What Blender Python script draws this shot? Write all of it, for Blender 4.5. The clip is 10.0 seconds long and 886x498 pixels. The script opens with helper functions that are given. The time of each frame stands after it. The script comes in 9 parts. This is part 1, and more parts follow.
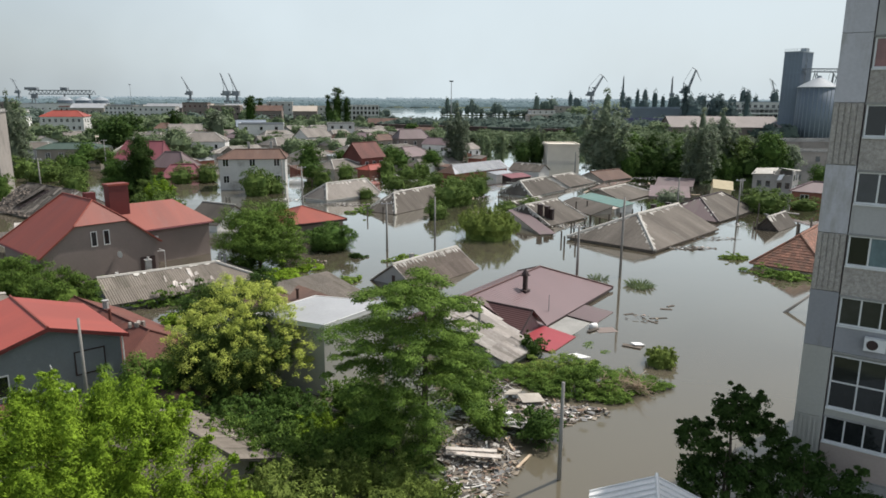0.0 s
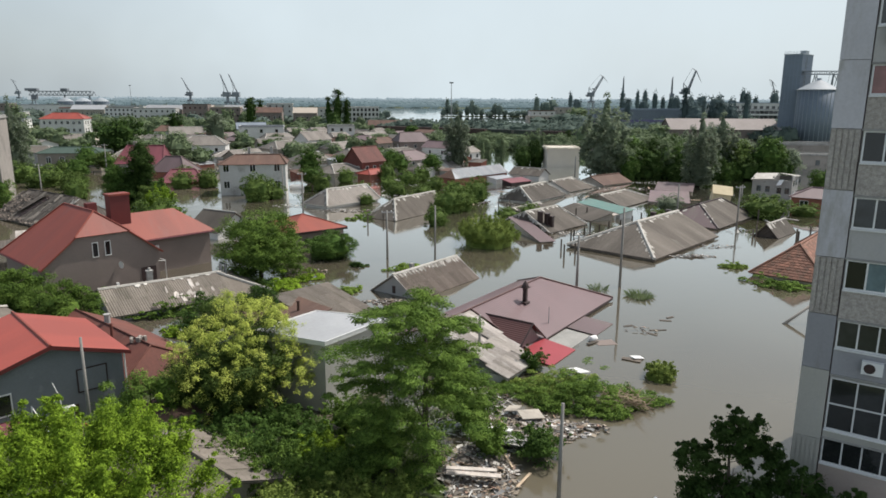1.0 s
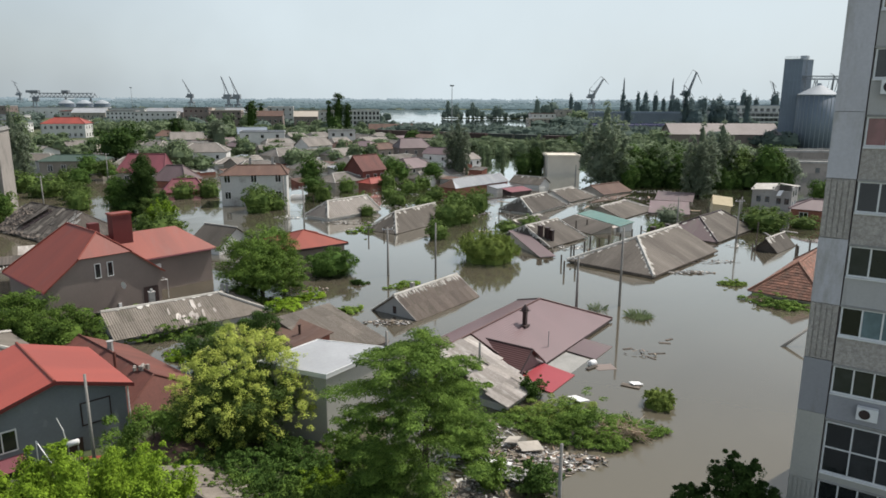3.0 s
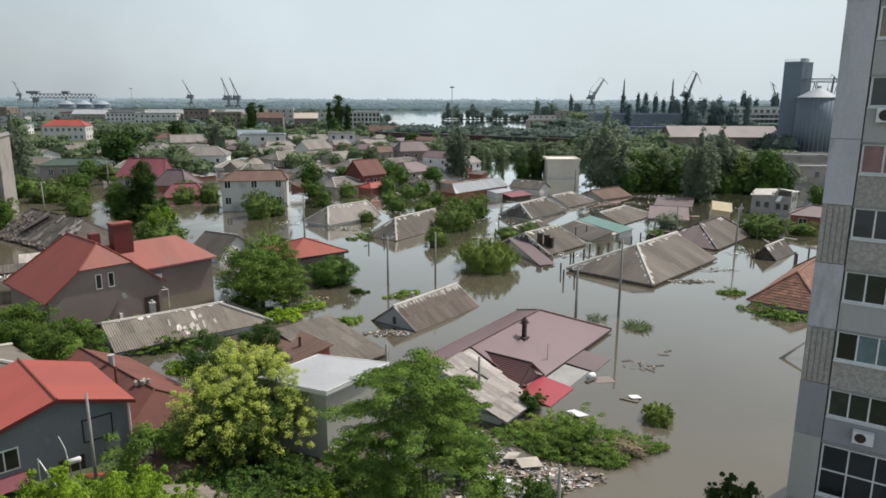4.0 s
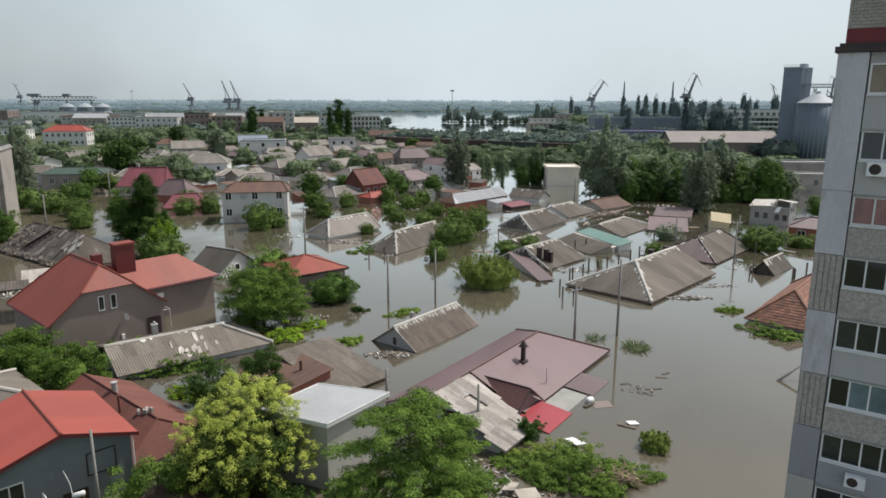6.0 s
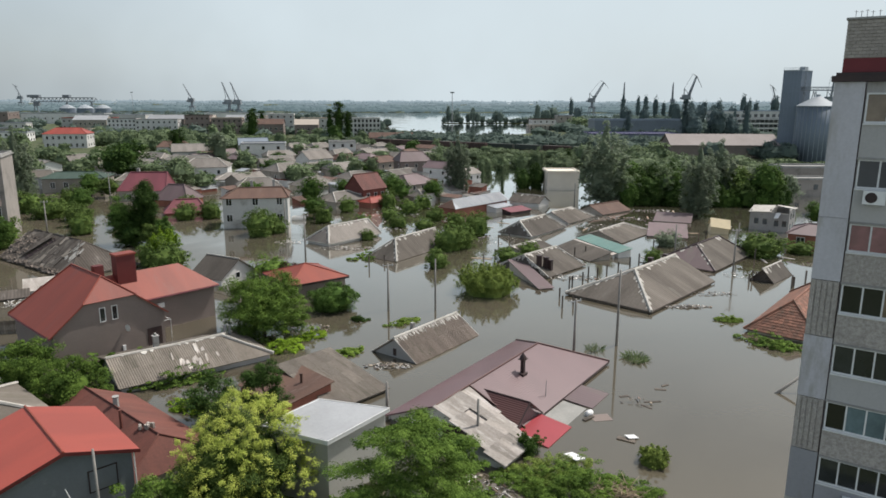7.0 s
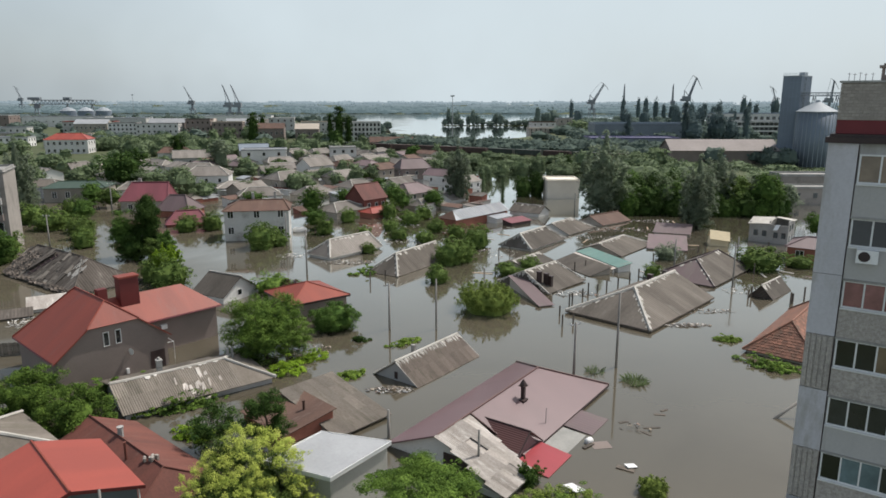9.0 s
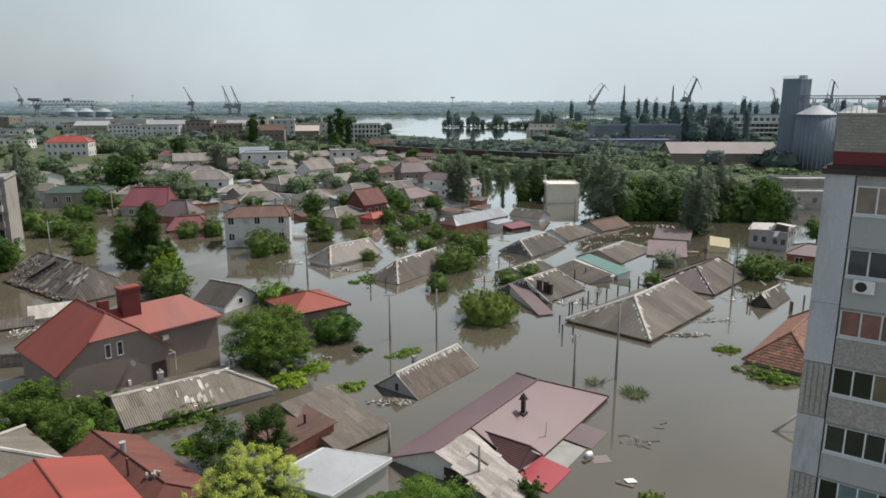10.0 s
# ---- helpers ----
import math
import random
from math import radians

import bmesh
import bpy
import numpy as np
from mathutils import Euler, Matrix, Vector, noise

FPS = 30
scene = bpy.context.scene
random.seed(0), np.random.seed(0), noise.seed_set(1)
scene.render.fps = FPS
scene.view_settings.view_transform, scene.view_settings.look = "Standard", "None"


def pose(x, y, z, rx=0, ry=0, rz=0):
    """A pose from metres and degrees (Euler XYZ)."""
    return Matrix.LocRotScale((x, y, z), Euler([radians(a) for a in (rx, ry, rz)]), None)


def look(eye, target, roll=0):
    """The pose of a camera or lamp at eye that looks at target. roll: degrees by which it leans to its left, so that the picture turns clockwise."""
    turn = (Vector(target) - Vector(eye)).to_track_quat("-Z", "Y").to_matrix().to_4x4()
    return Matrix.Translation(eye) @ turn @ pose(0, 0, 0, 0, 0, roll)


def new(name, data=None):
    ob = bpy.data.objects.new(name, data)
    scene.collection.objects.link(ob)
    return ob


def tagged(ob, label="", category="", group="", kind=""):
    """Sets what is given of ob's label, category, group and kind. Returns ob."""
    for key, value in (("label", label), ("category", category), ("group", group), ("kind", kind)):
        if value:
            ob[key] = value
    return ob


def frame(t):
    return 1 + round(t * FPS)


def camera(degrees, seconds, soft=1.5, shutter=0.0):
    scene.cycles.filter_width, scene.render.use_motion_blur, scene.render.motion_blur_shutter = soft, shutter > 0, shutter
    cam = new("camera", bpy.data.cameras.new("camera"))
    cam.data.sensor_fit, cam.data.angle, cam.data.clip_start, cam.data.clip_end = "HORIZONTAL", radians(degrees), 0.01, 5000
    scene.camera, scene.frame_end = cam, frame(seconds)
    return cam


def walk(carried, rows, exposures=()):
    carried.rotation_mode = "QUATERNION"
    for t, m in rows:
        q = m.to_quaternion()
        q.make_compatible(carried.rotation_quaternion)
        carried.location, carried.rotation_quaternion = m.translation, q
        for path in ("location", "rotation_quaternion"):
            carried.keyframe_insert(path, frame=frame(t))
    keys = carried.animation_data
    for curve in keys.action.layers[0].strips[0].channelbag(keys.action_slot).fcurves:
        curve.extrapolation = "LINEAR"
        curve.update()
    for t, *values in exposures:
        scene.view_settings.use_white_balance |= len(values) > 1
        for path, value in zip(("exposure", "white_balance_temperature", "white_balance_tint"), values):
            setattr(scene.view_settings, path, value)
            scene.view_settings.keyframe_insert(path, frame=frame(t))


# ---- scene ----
# ---------------------------------------------------------------- camera
cam = camera(66.12, 10.0, 1.65)
# seconds, place, yaw, pitch, roll: a drone climbing straight up
ROWS = [
    (0, -0.000, -0.000, 18.200, 0.000, -12.427, 0.282),
    (0.5, -0.007, 0.012, 18.733, 0.003, -12.433, 0.270),
    (1, -0.011, 0.026, 19.264, 0.010, -12.422, 0.258),
    (1.5, -0.013, 0.045, 19.786, 0.029, -12.411, 0.244),
    (2, -0.010, 0.069, 20.304, 0.051, -12.392, 0.230),
    (2.5, -0.002, 0.091, 20.808, 0.067, -12.399, 0.214),
    (4, 0.051, 0.090, 22.453, 0.083, -12.395, 0.214),
    (4.5, 0.062, 0.067, 22.991, 0.097, -12.389, 0.198),
    (5, 0.083, 0.039, 23.531, 0.105, -12.377, 0.179),
    (5.5, 0.107, 0.008, 24.069, 0.115, -12.357, 0.153),
    (7, 0.128, 0.016, 25.771, 0.126, -12.313, 0.131),
    (7.5, 0.115, 0.009, 26.383, 0.127, -12.301, 0.101),
    (8, 0.099, 0.008, 27.006, 0.147, -12.290, 0.078),
    (8.5, 0.094, 0.004, 27.633, 0.153, -12.306, 0.050),
    (9, 0.091, -0.002, 28.283, 0.164, -12.298, 0.036),
    (9.5, 0.084, -0.007, 28.938, 0.161, -12.305, 0.024),
    (10, 0.061, -0.004, 29.600, 0.172, -12.307, 0.018),
]
walk(cam, [(t, pose(x, y, z, 90 + pitch, 0, yaw) @ pose(0, 0, 0, 0, 0, roll)) for t, x, y, z, yaw, pitch, roll in ROWS], [(0, 0.14), (5, 0.09), (10, 0.02)])

# ---------------------------------------------------------------- world and sun
SUN_AZ, SUN_EL = 36.0, 56.0          # azimuth from +x towards +y
world = bpy.data.worlds.new("sky")
scene.world = world
world.use_nodes = True
wn, wl = world.node_tree.nodes, world.node_tree.links
wn.clear()
w_out = wn.new("ShaderNodeOutputWorld")
w_bg = wn.new("ShaderNodeBackground")
w_sky = wn.new("ShaderNodeTexSky")
w_sky.sky_type = "NISHITA"
w_sky.sun_disc = False
w_sky.sun_elevation = radians(SUN_EL)
w_sky.sun_rotation = radians(90 - SUN_AZ)
w_sky.air_density, w_sky.dust_density, w_sky.ozone_density = 1.0, 4.0, 1.0
w_scale = wn.new("ShaderNodeMix")
w_scale.data_type = "RGBA"
w_scale.blend_type = "MULTIPLY"
w_scale.inputs[0].default_value = 1.0
w_scale.inputs[7].default_value = (0.10, 0.10, 0.10, 1)
# thin high haze over the blue, thicker in some parts of the sky
w_co = wn.new("ShaderNodeTexCoord")
w_noise = wn.new("ShaderNodeTexNoise")
w_noise.inputs["Scale"].default_value = 1.6
w_noise.inputs["Detail"].default_value = 5.0
w_noise.inputs["Roughness"].default_value = 0.55
w_ramp = wn.new("ShaderNodeMapRange")
w_ramp.inputs[1].default_value, w_ramp.inputs[2].default_value = 0.32, 0.62
w_ramp.inputs[3].default_value, w_ramp.inputs[4].default_value = 0.74, 0.97
w_mix = wn.new("ShaderNodeMix")
w_mix.data_type = "RGBA"
w_mix.inputs[7].default_value = (0.662, 0.755, 0.805, 1)
wl.new(w_sky.outputs[0], w_scale.inputs[6])
wl.new(w_co.outputs["Generated"], w_noise.inputs["Vector"])
wl.new(w_noise.outputs[0], w_ramp.inputs[0])
# the haze lies low: towards the zenith the blue comes through
w_sep = wn.new("ShaderNodeSeparateXYZ")
wl.new(w_co.outputs["Generated"], w_sep.inputs[0])
w_low = wn.new("ShaderNodeMapRange")
w_low.interpolation_type = "SMOOTHSTEP"
w_low.inputs[1].default_value, w_low.inputs[2].default_value = 0.12, 0.75
w_low.inputs[3].default_value, w_low.inputs[4].default_value = 1.0, 0.30
wl.new(w_sep.outputs[2], w_low.inputs[0])
w_mul = wn.new("ShaderNodeMath")
w_mul.operation = "MULTIPLY"
wl.new(w_ramp.outputs[0], w_mul.inputs[0])
wl.new(w_low.outputs[0], w_mul.inputs[1])
w_drift = wn.new("ShaderNodeMath")
w_drift.operation = "MULTIPLY_ADD"
w_drift.inputs[1].default_value = 0.5
wl.new(w_noise.outputs[0], w_drift.inputs[0])
wl.new(w_sep.outputs[0], w_drift.inputs[2])
w_bank = wn.new("ShaderNodeMapRange")
w_bank.interpolation_type = "SMOOTHSTEP"
w_bank.inputs[1].default_value, w_bank.inputs[2].default_value = -0.36, 0.06
w_bank.inputs[3].default_value, w_bank.inputs[4].default_value = 0.66, 1.0
wl.new(w_drift.outputs[0], w_bank.inputs[0])
w_mul2 = wn.new("ShaderNodeMath")
w_mul2.operation = "MULTIPLY"
wl.new(w_mul.outputs[0], w_mul2.inputs[0])
wl.new(w_bank.outputs[0], w_mul2.inputs[1])
wl.new(w_mul2.outputs[0], w_mix.inputs[0])
wl.new(w_scale.outputs[2], w_mix.inputs[6])
wl.new(w_mix.outputs[2], w_bg.inputs[0])
w_bg.inputs[1].default_value = 1.0
wl.new(w_bg.outputs[0], w_out.inputs[0])

sun_data = bpy.data.lights.new("sun", "SUN")
sun_data.energy, sun_data.angle, sun_data.color = 4.0, radians(0.8), (1.0, 0.948, 0.885)
sun = new("sun", sun_data)
sun_to = Vector((math.cos(radians(SUN_EL)) * math.cos(radians(SUN_AZ)), math.cos(radians(SUN_EL)) * math.sin(radians(SUN_AZ)), math.sin(radians(SUN_EL))))
sun.matrix_world = look(sun_to * 400, (0, 0, 0))

# ---------------------------------------------------------------- materials


def surf(name, col, col2, rough=0.8, metal=0.0, big=0.4, fine=6.0, bump=0.15, corr=0.0, corr_bump=0.6, rows=0.0, streak=False, rnd=0.1, spec=0.4, islands=False, dirt=None, dirt_at=0.62, grain=0.28):
    """A weathered surface: two colours mixed in large patches, a fine grain, piece-to-piece variation, optional corrugation
    or rows along the sheet's own metres, optional streaks down the slope and patches of dirt."""
    m = bpy.data.materials.new(name)
    m.use_nodes = True
    n, l = m.node_tree.nodes, m.node_tree.links
    p = n["Principled BSDF"]
    p.inputs["Roughness"].default_value = rough
    p.inputs["Metallic"].default_value = metal
    p.inputs["Specular IOR Level"].default_value = spec
    tc = n.new("ShaderNodeTexCoord")
    use_uv = corr > 0 or rows > 0 or streak
    src = tc.outputs["UV"] if use_uv else tc.outputs["Object"]
    info = n.new("ShaderNodeObjectInfo")
    shift = n.new("ShaderNodeVectorMath")
    shift.operation = "ADD"
    l.new(src, shift.inputs[0])
    loc = n.new("ShaderNodeVectorMath")
    loc.operation = "SCALE"
    loc.inputs[3].default_value = 37.0
    l.new(info.outputs["Random"], loc.inputs[0])
    l.new(loc.outputs[0], shift.inputs[1])
    big_vec = shift.outputs[0]
    if streak:
        sc = n.new("ShaderNodeVectorMath")
        sc.operation = "MULTIPLY"
        sc.inputs[1].default_value = (1.0, 0.22, 1.0)
        l.new(big_vec, sc.inputs[0])
        big_vec = sc.outputs[0]
    n1 = n.new("ShaderNodeTexNoise")
    n1.inputs["Scale"].default_value = big
    n1.inputs["Detail"].default_value = 6
    n1.inputs["Roughness"].default_value = 0.62
    l.new(big_vec, n1.inputs["Vector"])
    r1 = n.new("ShaderNodeMapRange")
    r1.inputs[1].default_value, r1.inputs[2].default_value = 0.36, 0.64
    l.new(n1.outputs[0], r1.inputs[0])
    mix = n.new("ShaderNodeMix")
    mix.data_type = "RGBA"
    mix.inputs[6].default_value, mix.inputs[7].default_value = (*col, 1), (*col2, 1)
    l.new(r1.outputs[0], mix.inputs[0])
    n2 = n.new("ShaderNodeTexNoise")
    n2.inputs["Scale"].default_value = fine
    n2.inputs["Detail"].default_value = 5
    l.new(shift.outputs[0], n2.inputs["Vector"])
    g = n.new("ShaderNodeMapRange")
    g.inputs[3].default_value, g.inputs[4].default_value = 1 - grain, 1 + grain
    l.new(n2.outputs[0], g.inputs[0])
    rv = n.new("ShaderNodeMapRange")
    rv.inputs[3].default_value, rv.inputs[4].default_value = 1 - rnd, 1 + rnd
    l.new(info.outputs["Random"], rv.inputs[0])
    if islands:
        geo = n.new("ShaderNodeNewGeometry")
        l.new(geo.outputs["Random Per Island"], rv.inputs[0])
    mul = n.new("ShaderNodeMath")
    mul.operation = "MULTIPLY"
    l.new(g.outputs[0], mul.inputs[0])
    l.new(rv.outputs[0], mul.inputs[1])
    tone = n.new("ShaderNodeVectorMath")
    tone.operation = "SCALE"
    l.new(mix.outputs[2], tone.inputs[0])
    l.new(mul.outputs[0], tone.inputs[3])
    colour = tone.outputs[0]
    if dirt is not None:
        n3 = n.new("ShaderNodeTexNoise")
        n3.inputs["Scale"].default_value = big * 2.3
        n3.inputs["Detail"].default_value = 8
        n3.inputs["Roughness"].default_value = 0.7
        l.new(big_vec, n3.inputs["Vector"])
        r3 = n.new("ShaderNodeMapRange")
        r3.inputs[1].default_value, r3.inputs[2].default_value = dirt_at - 0.08, dirt_at + 0.08
        l.new(n3.outputs[0], r3.inputs[0])
        dm = n.new("ShaderNodeMix")
        dm.data_type = "RGBA"
        dm.inputs[7].default_value = (*dirt, 1)
        l.new(r3.outputs[0], dm.inputs[0])
        l.new(colour, dm.inputs[6])
        colour = dm.outputs[2]
    l.new(colour, p.inputs["Base Color"])
    height = n2.outputs[0]
    b = n.new("ShaderNodeBump")
    b.inputs["Strength"].default_value = bump
    b.inputs["Distance"].default_value = 0.03
    l.new(height, b.inputs["Height"])
    last = b
    if corr > 0 or rows > 0:
        sep = n.new("ShaderNodeSeparateXYZ")
        l.new(tc.outputs["UV"], sep.inputs[0])
        for which, period, kind in ((0, corr, "SINE"), (1, rows, "FRACT")):
            if period <= 0:
                continue
            k = n.new("ShaderNodeMath")
            k.operation = "MULTIPLY"
            k.inputs[1].default_value = (2 * math.pi if kind == "SINE" else 1.0) / period
            l.new(sep.outputs[which], k.inputs[0])
            s = n.new("ShaderNodeMath")
            s.operation = kind
            l.new(k.outputs[0], s.inputs[0])
            bb = n.new("ShaderNodeBump")
            bb.inputs["Strength"].default_value = corr_bump
            bb.inputs["Distance"].default_value = 0.03
            l.new(s.outputs[0], bb.inputs["Height"])
            l.new(last.outputs[0], bb.inputs["Normal"])
            last = bb
    l.new(last.outputs[0], p.inputs["Normal"])
    return m


def leafy(name, col, col2, through_light=0.35, rough=0.65, spec=0.15):
    """Leaves: a colour that varies from leaf to leaf, a slight gloss, and light let through."""
    m = bpy.data.materials.new(name)
    m.use_nodes = True
    n, l = m.node_tree.nodes, m.node_tree.links
    p = n["Principled BSDF"]
    p.inputs["Roughness"].default_value = rough
    p.inputs["Specular IOR Level"].default_value = spec
    geo = n.new("ShaderNodeNewGeometry")
    info = n.new("ShaderNodeObjectInfo")
    tc = n.new("ShaderNodeTexCoord")
    n1 = n.new("ShaderNodeTexNoise")
    n1.inputs["Scale"].default_value = 0.85
    n1.inputs["Detail"].default_value = 3
    l.new(tc.outputs["Object"], n1.inputs["Vector"])
    add = n.new("ShaderNodeMath")
    add.operation = "ADD"
    half = n.new("ShaderNodeMath")
    half.operation = "MULTIPLY"
    half.inputs[1].default_value = 0.36
    l.new(geo.outputs["Random Per Island"], half.inputs[0])
    l.new(half.outputs[0], add.inputs[0])
    l.new(n1.outputs[0], add.inputs[1])
    rg = n.new("ShaderNodeMapRange")
    rg.inputs[1].default_value, rg.inputs[2].default_value = 0.38, 0.92
    l.new(add.outputs[0], rg.inputs[0])
    mix = n.new("ShaderNodeMix")
    mix.data_type = "RGBA"
    mix.inputs[6].default_value, mix.inputs[7].default_value = (*col, 1), (*col2, 1)
    l.new(rg.outputs[0], mix.inputs[0])
    rv = n.new("ShaderNodeMapRange")
    rv.inputs[3].default_value, rv.inputs[4].default_value = 0.8, 1.2
    l.new(info.outputs["Random"], rv.inputs[0])
    tone = n.new("ShaderNodeVectorMath")
    tone.operation = "SCALE"
    l.new(mix.outputs[2], tone.inputs[0])
    l.new(rv.outputs[0], tone.inputs[3])
    l.new(tone.outputs[0], p.inputs["Base Color"])
    t = n.new("ShaderNodeBsdfTranslucent")
    l.new(tone.outputs[0], t.inputs["Color"])
    ms = n.new("ShaderNodeMixShader")
    ms.inputs[0].default_value = through_light
    l.new(p.outputs[0], ms.inputs[1])
    l.new(t.outputs[0], ms.inputs[2])
    l.new(ms.outputs[0], n["Material Output"].inputs["Surface"])
    return m


def scraps(name):
    """Mixed rubbish: every piece takes one of several dull colours."""
    m = surf(name, (0.3, 0.28, 0.25), (0.2, 0.185, 0.16), 0.85, big=1.5, fine=6, bump=0.3, rnd=0.3)
    n, l = m.node_tree.nodes, m.node_tree.links
    p = n["Principled BSDF"]
    old = p.inputs["Base Color"].links[0].from_socket
    geo = n.new("ShaderNodeNewGeometry")
    ramp = n.new("ShaderNodeValToRGB")
    ramp.color_ramp.interpolation = "CONSTANT"
    cols = [(0.0, (0.10, 0.085, 0.07)), (0.24, (0.30, 0.25, 0.19)), (0.40, (0.055, 0.048, 0.042)), (0.56, (0.45, 0.43, 0.40)), (0.68, (0.22, 0.14, 0.09)), (0.78, (0.70, 0.69, 0.66)), (0.86, (0.17, 0.18, 0.19)), (0.95, (0.34, 0.20, 0.15))]
    while len(ramp.color_ramp.elements) < len(cols):
        ramp.color_ramp.elements.new(0.5)
    for el, (pos, col) in zip(ramp.color_ramp.elements, cols):
        el.position, el.color = pos, (*col, 1)
    l.new(geo.outputs["Random Per Island"], ramp.inputs[0])
    mix = n.new("ShaderNodeMix")
    mix.data_type = "RGBA"
    mix.inputs[0].default_value = 0.8
    l.new(old, mix.inputs[6])
    l.new(ramp.outputs[0], mix.inputs[7])
    l.new(mix.outputs[2], p.inputs["Base Color"])
    return m


def glass_mat(name, col, rough=0.05):
    m = surf(name, col, tuple(c * 1.6 for c in col), rough=rough, big=0.8, fine=3, bump=0.02, rnd=0.5, spec=0.8)
    return m


WATER_GLOSS = 1.9                    # how strongly the flood mirrors the sky


def water_mat():
    """Muddy flood water: a brown body under a mirror that grows with the grazing angle, rippled near, calm far out."""
    m = bpy.data.materials.new("muddy_water")
    m.use_nodes = True
    n, l = m.node_tree.nodes, m.node_tree.links
    n.remove(n["Principled BSDF"])
    tc = n.new("ShaderNodeTexCoord")
    n1 = n.new("ShaderNodeTexNoise")
    n1.inputs["Scale"].default_value = 0.035
    n1.inputs["Detail"].default_value = 6
    n1.inputs["Distortion"].default_value = 1.2
    l.new(tc.outputs["Object"], n1.inputs["Vector"])
    r1 = n.new("ShaderNodeMapRange")
    r1.inputs[1].default_value, r1.inputs[2].default_value = 0.35, 0.65
    l.new(n1.outputs[0], r1.inputs[0])
    mix = n.new("ShaderNodeMix")
    mix.data_type = "RGBA"
    mix.inputs[6].default_value, mix.inputs[7].default_value = (0.081, 0.070, 0.050, 1), (0.104, 0.091, 0.067, 1)
    l.new(r1.outputs[0], mix.inputs[0])
    # mud stirred up off the near bank, clearing with the distance from it
    dist = n.new("ShaderNodeVectorMath")
    dist.operation = "DISTANCE"
    dist.inputs[1].default_value = (10, 24, 0)
    l.new(tc.outputs["Object"], dist.inputs[0])
    silt = n.new("ShaderNodeMapRange")
    silt.interpolation_type = "SMOOTHSTEP"
    silt.inputs[1].default_value, silt.inputs[2].default_value = 4, 30
    silt.inputs[3].default_value, silt.inputs[4].default_value = 1.0, 0.0
    l.new(dist.outputs["Value"], silt.inputs[0])
    mud = n.new("ShaderNodeMix")
    mud.data_type = "RGBA"
    mud.inputs[7].default_value = (0.130, 0.115, 0.083, 1)
    l.new(silt.outputs[0], mud.inputs[0])
    l.new(mix.outputs[2], mud.inputs[6])
    body = n.new("ShaderNodeBsdfDiffuse")
    l.new(mud.outputs[2], body.inputs["Color"])
    # ripple strength falls with distance along y, fitted to the camera's view
    sep = n.new("ShaderNodeSeparateXYZ")
    l.new(tc.outputs["Object"], sep.inputs[0])
    calm = n.new("ShaderNodeMapRange")
    calm.inputs[1].default_value, calm.inputs[2].default_value = 40, 260
    calm.inputs[3].default_value, calm.inputs[4].default_value = 0.09, 0.006
    l.new(sep.outputs[1], calm.inputs[0])
    n2 = n.new("ShaderNodeTexNoise")
    n2.inputs["Scale"].default_value = 1.3
    n2.inputs["Detail"].default_value = 5
    l.new(tc.outputs["Object"], n2.inputs["Vector"])
    b = n.new("ShaderNodeBump")
    b.inputs["Distance"].default_value = 0.05
    l.new(calm.outputs[0], b.inputs["Strength"])
    l.new(n2.outputs[0], b.inputs["Height"])
    gloss = n.new("ShaderNodeBsdfGlossy")
    gloss.inputs["Color"].default_value = (0.97, 0.98, 0.97, 1)
    rr = n.new("ShaderNodeMapRange")
    rr.inputs[1].default_value, rr.inputs[2].default_value = 0.42, 0.68
    rr.inputs[3].default_value, rr.inputs[4].default_value = 0.03, 0.10
    l.new(n1.outputs[0], rr.inputs[0])
    l.new(rr.outputs[0], gloss.inputs["Roughness"])
    l.new(b.outputs[0], gloss.inputs["Normal"])
    fr = n.new("ShaderNodeFresnel")
    fr.inputs["IOR"].default_value = 1.33
    l.new(b.outputs[0], fr.inputs["Normal"])
    gain = n.new("ShaderNodeMath")
    gain.operation = "MULTIPLY"
    gain.use_clamp = True
    l.new(fr.outputs[0], gain.inputs[0])
    # the mirror weakens unevenly towards -x, over the yards off the street
    yard = n.new("ShaderNodeMath")
    yard.operation = "MULTIPLY_ADD"
    yard.inputs[1].default_value = 70.0
    l.new(n1.outputs[0], yard.inputs[0])
    l.new(sep.outputs[0], yard.inputs[2])
    yard_gloss = n.new("ShaderNodeMapRange")
    yard_gloss.interpolation_type = "SMOOTHSTEP"
    yard_gloss.inputs[1].default_value, yard_gloss.inputs[2].default_value = -22.0, 12.0
    yard_gloss.inputs[3].default_value, yard_gloss.inputs[4].default_value = WATER_GLOSS * 0.5, WATER_GLOSS
    l.new(yard.outputs[0], yard_gloss.inputs[0])
    l.new(yard_gloss.outputs[0], gain.inputs[1])
    ms = n.new("ShaderNodeMixShader")
    l.new(gain.outputs[0], ms.inputs[0])
    l.new(body.outputs[0], ms.inputs[1])
    l.new(gloss.outputs[0], ms.inputs[2])
    l.new(ms.outputs[0], n["Material Output"].inputs["Surface"])
    return m



def haze_mat(name, col, glow):
    """Far woods with the air's haze painted in: one matt colour plus an added glow."""
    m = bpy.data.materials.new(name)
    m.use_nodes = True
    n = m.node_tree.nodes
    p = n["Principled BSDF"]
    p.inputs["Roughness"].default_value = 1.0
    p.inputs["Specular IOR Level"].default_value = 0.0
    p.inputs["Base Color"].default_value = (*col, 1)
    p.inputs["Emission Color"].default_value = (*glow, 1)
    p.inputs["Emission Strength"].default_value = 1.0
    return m


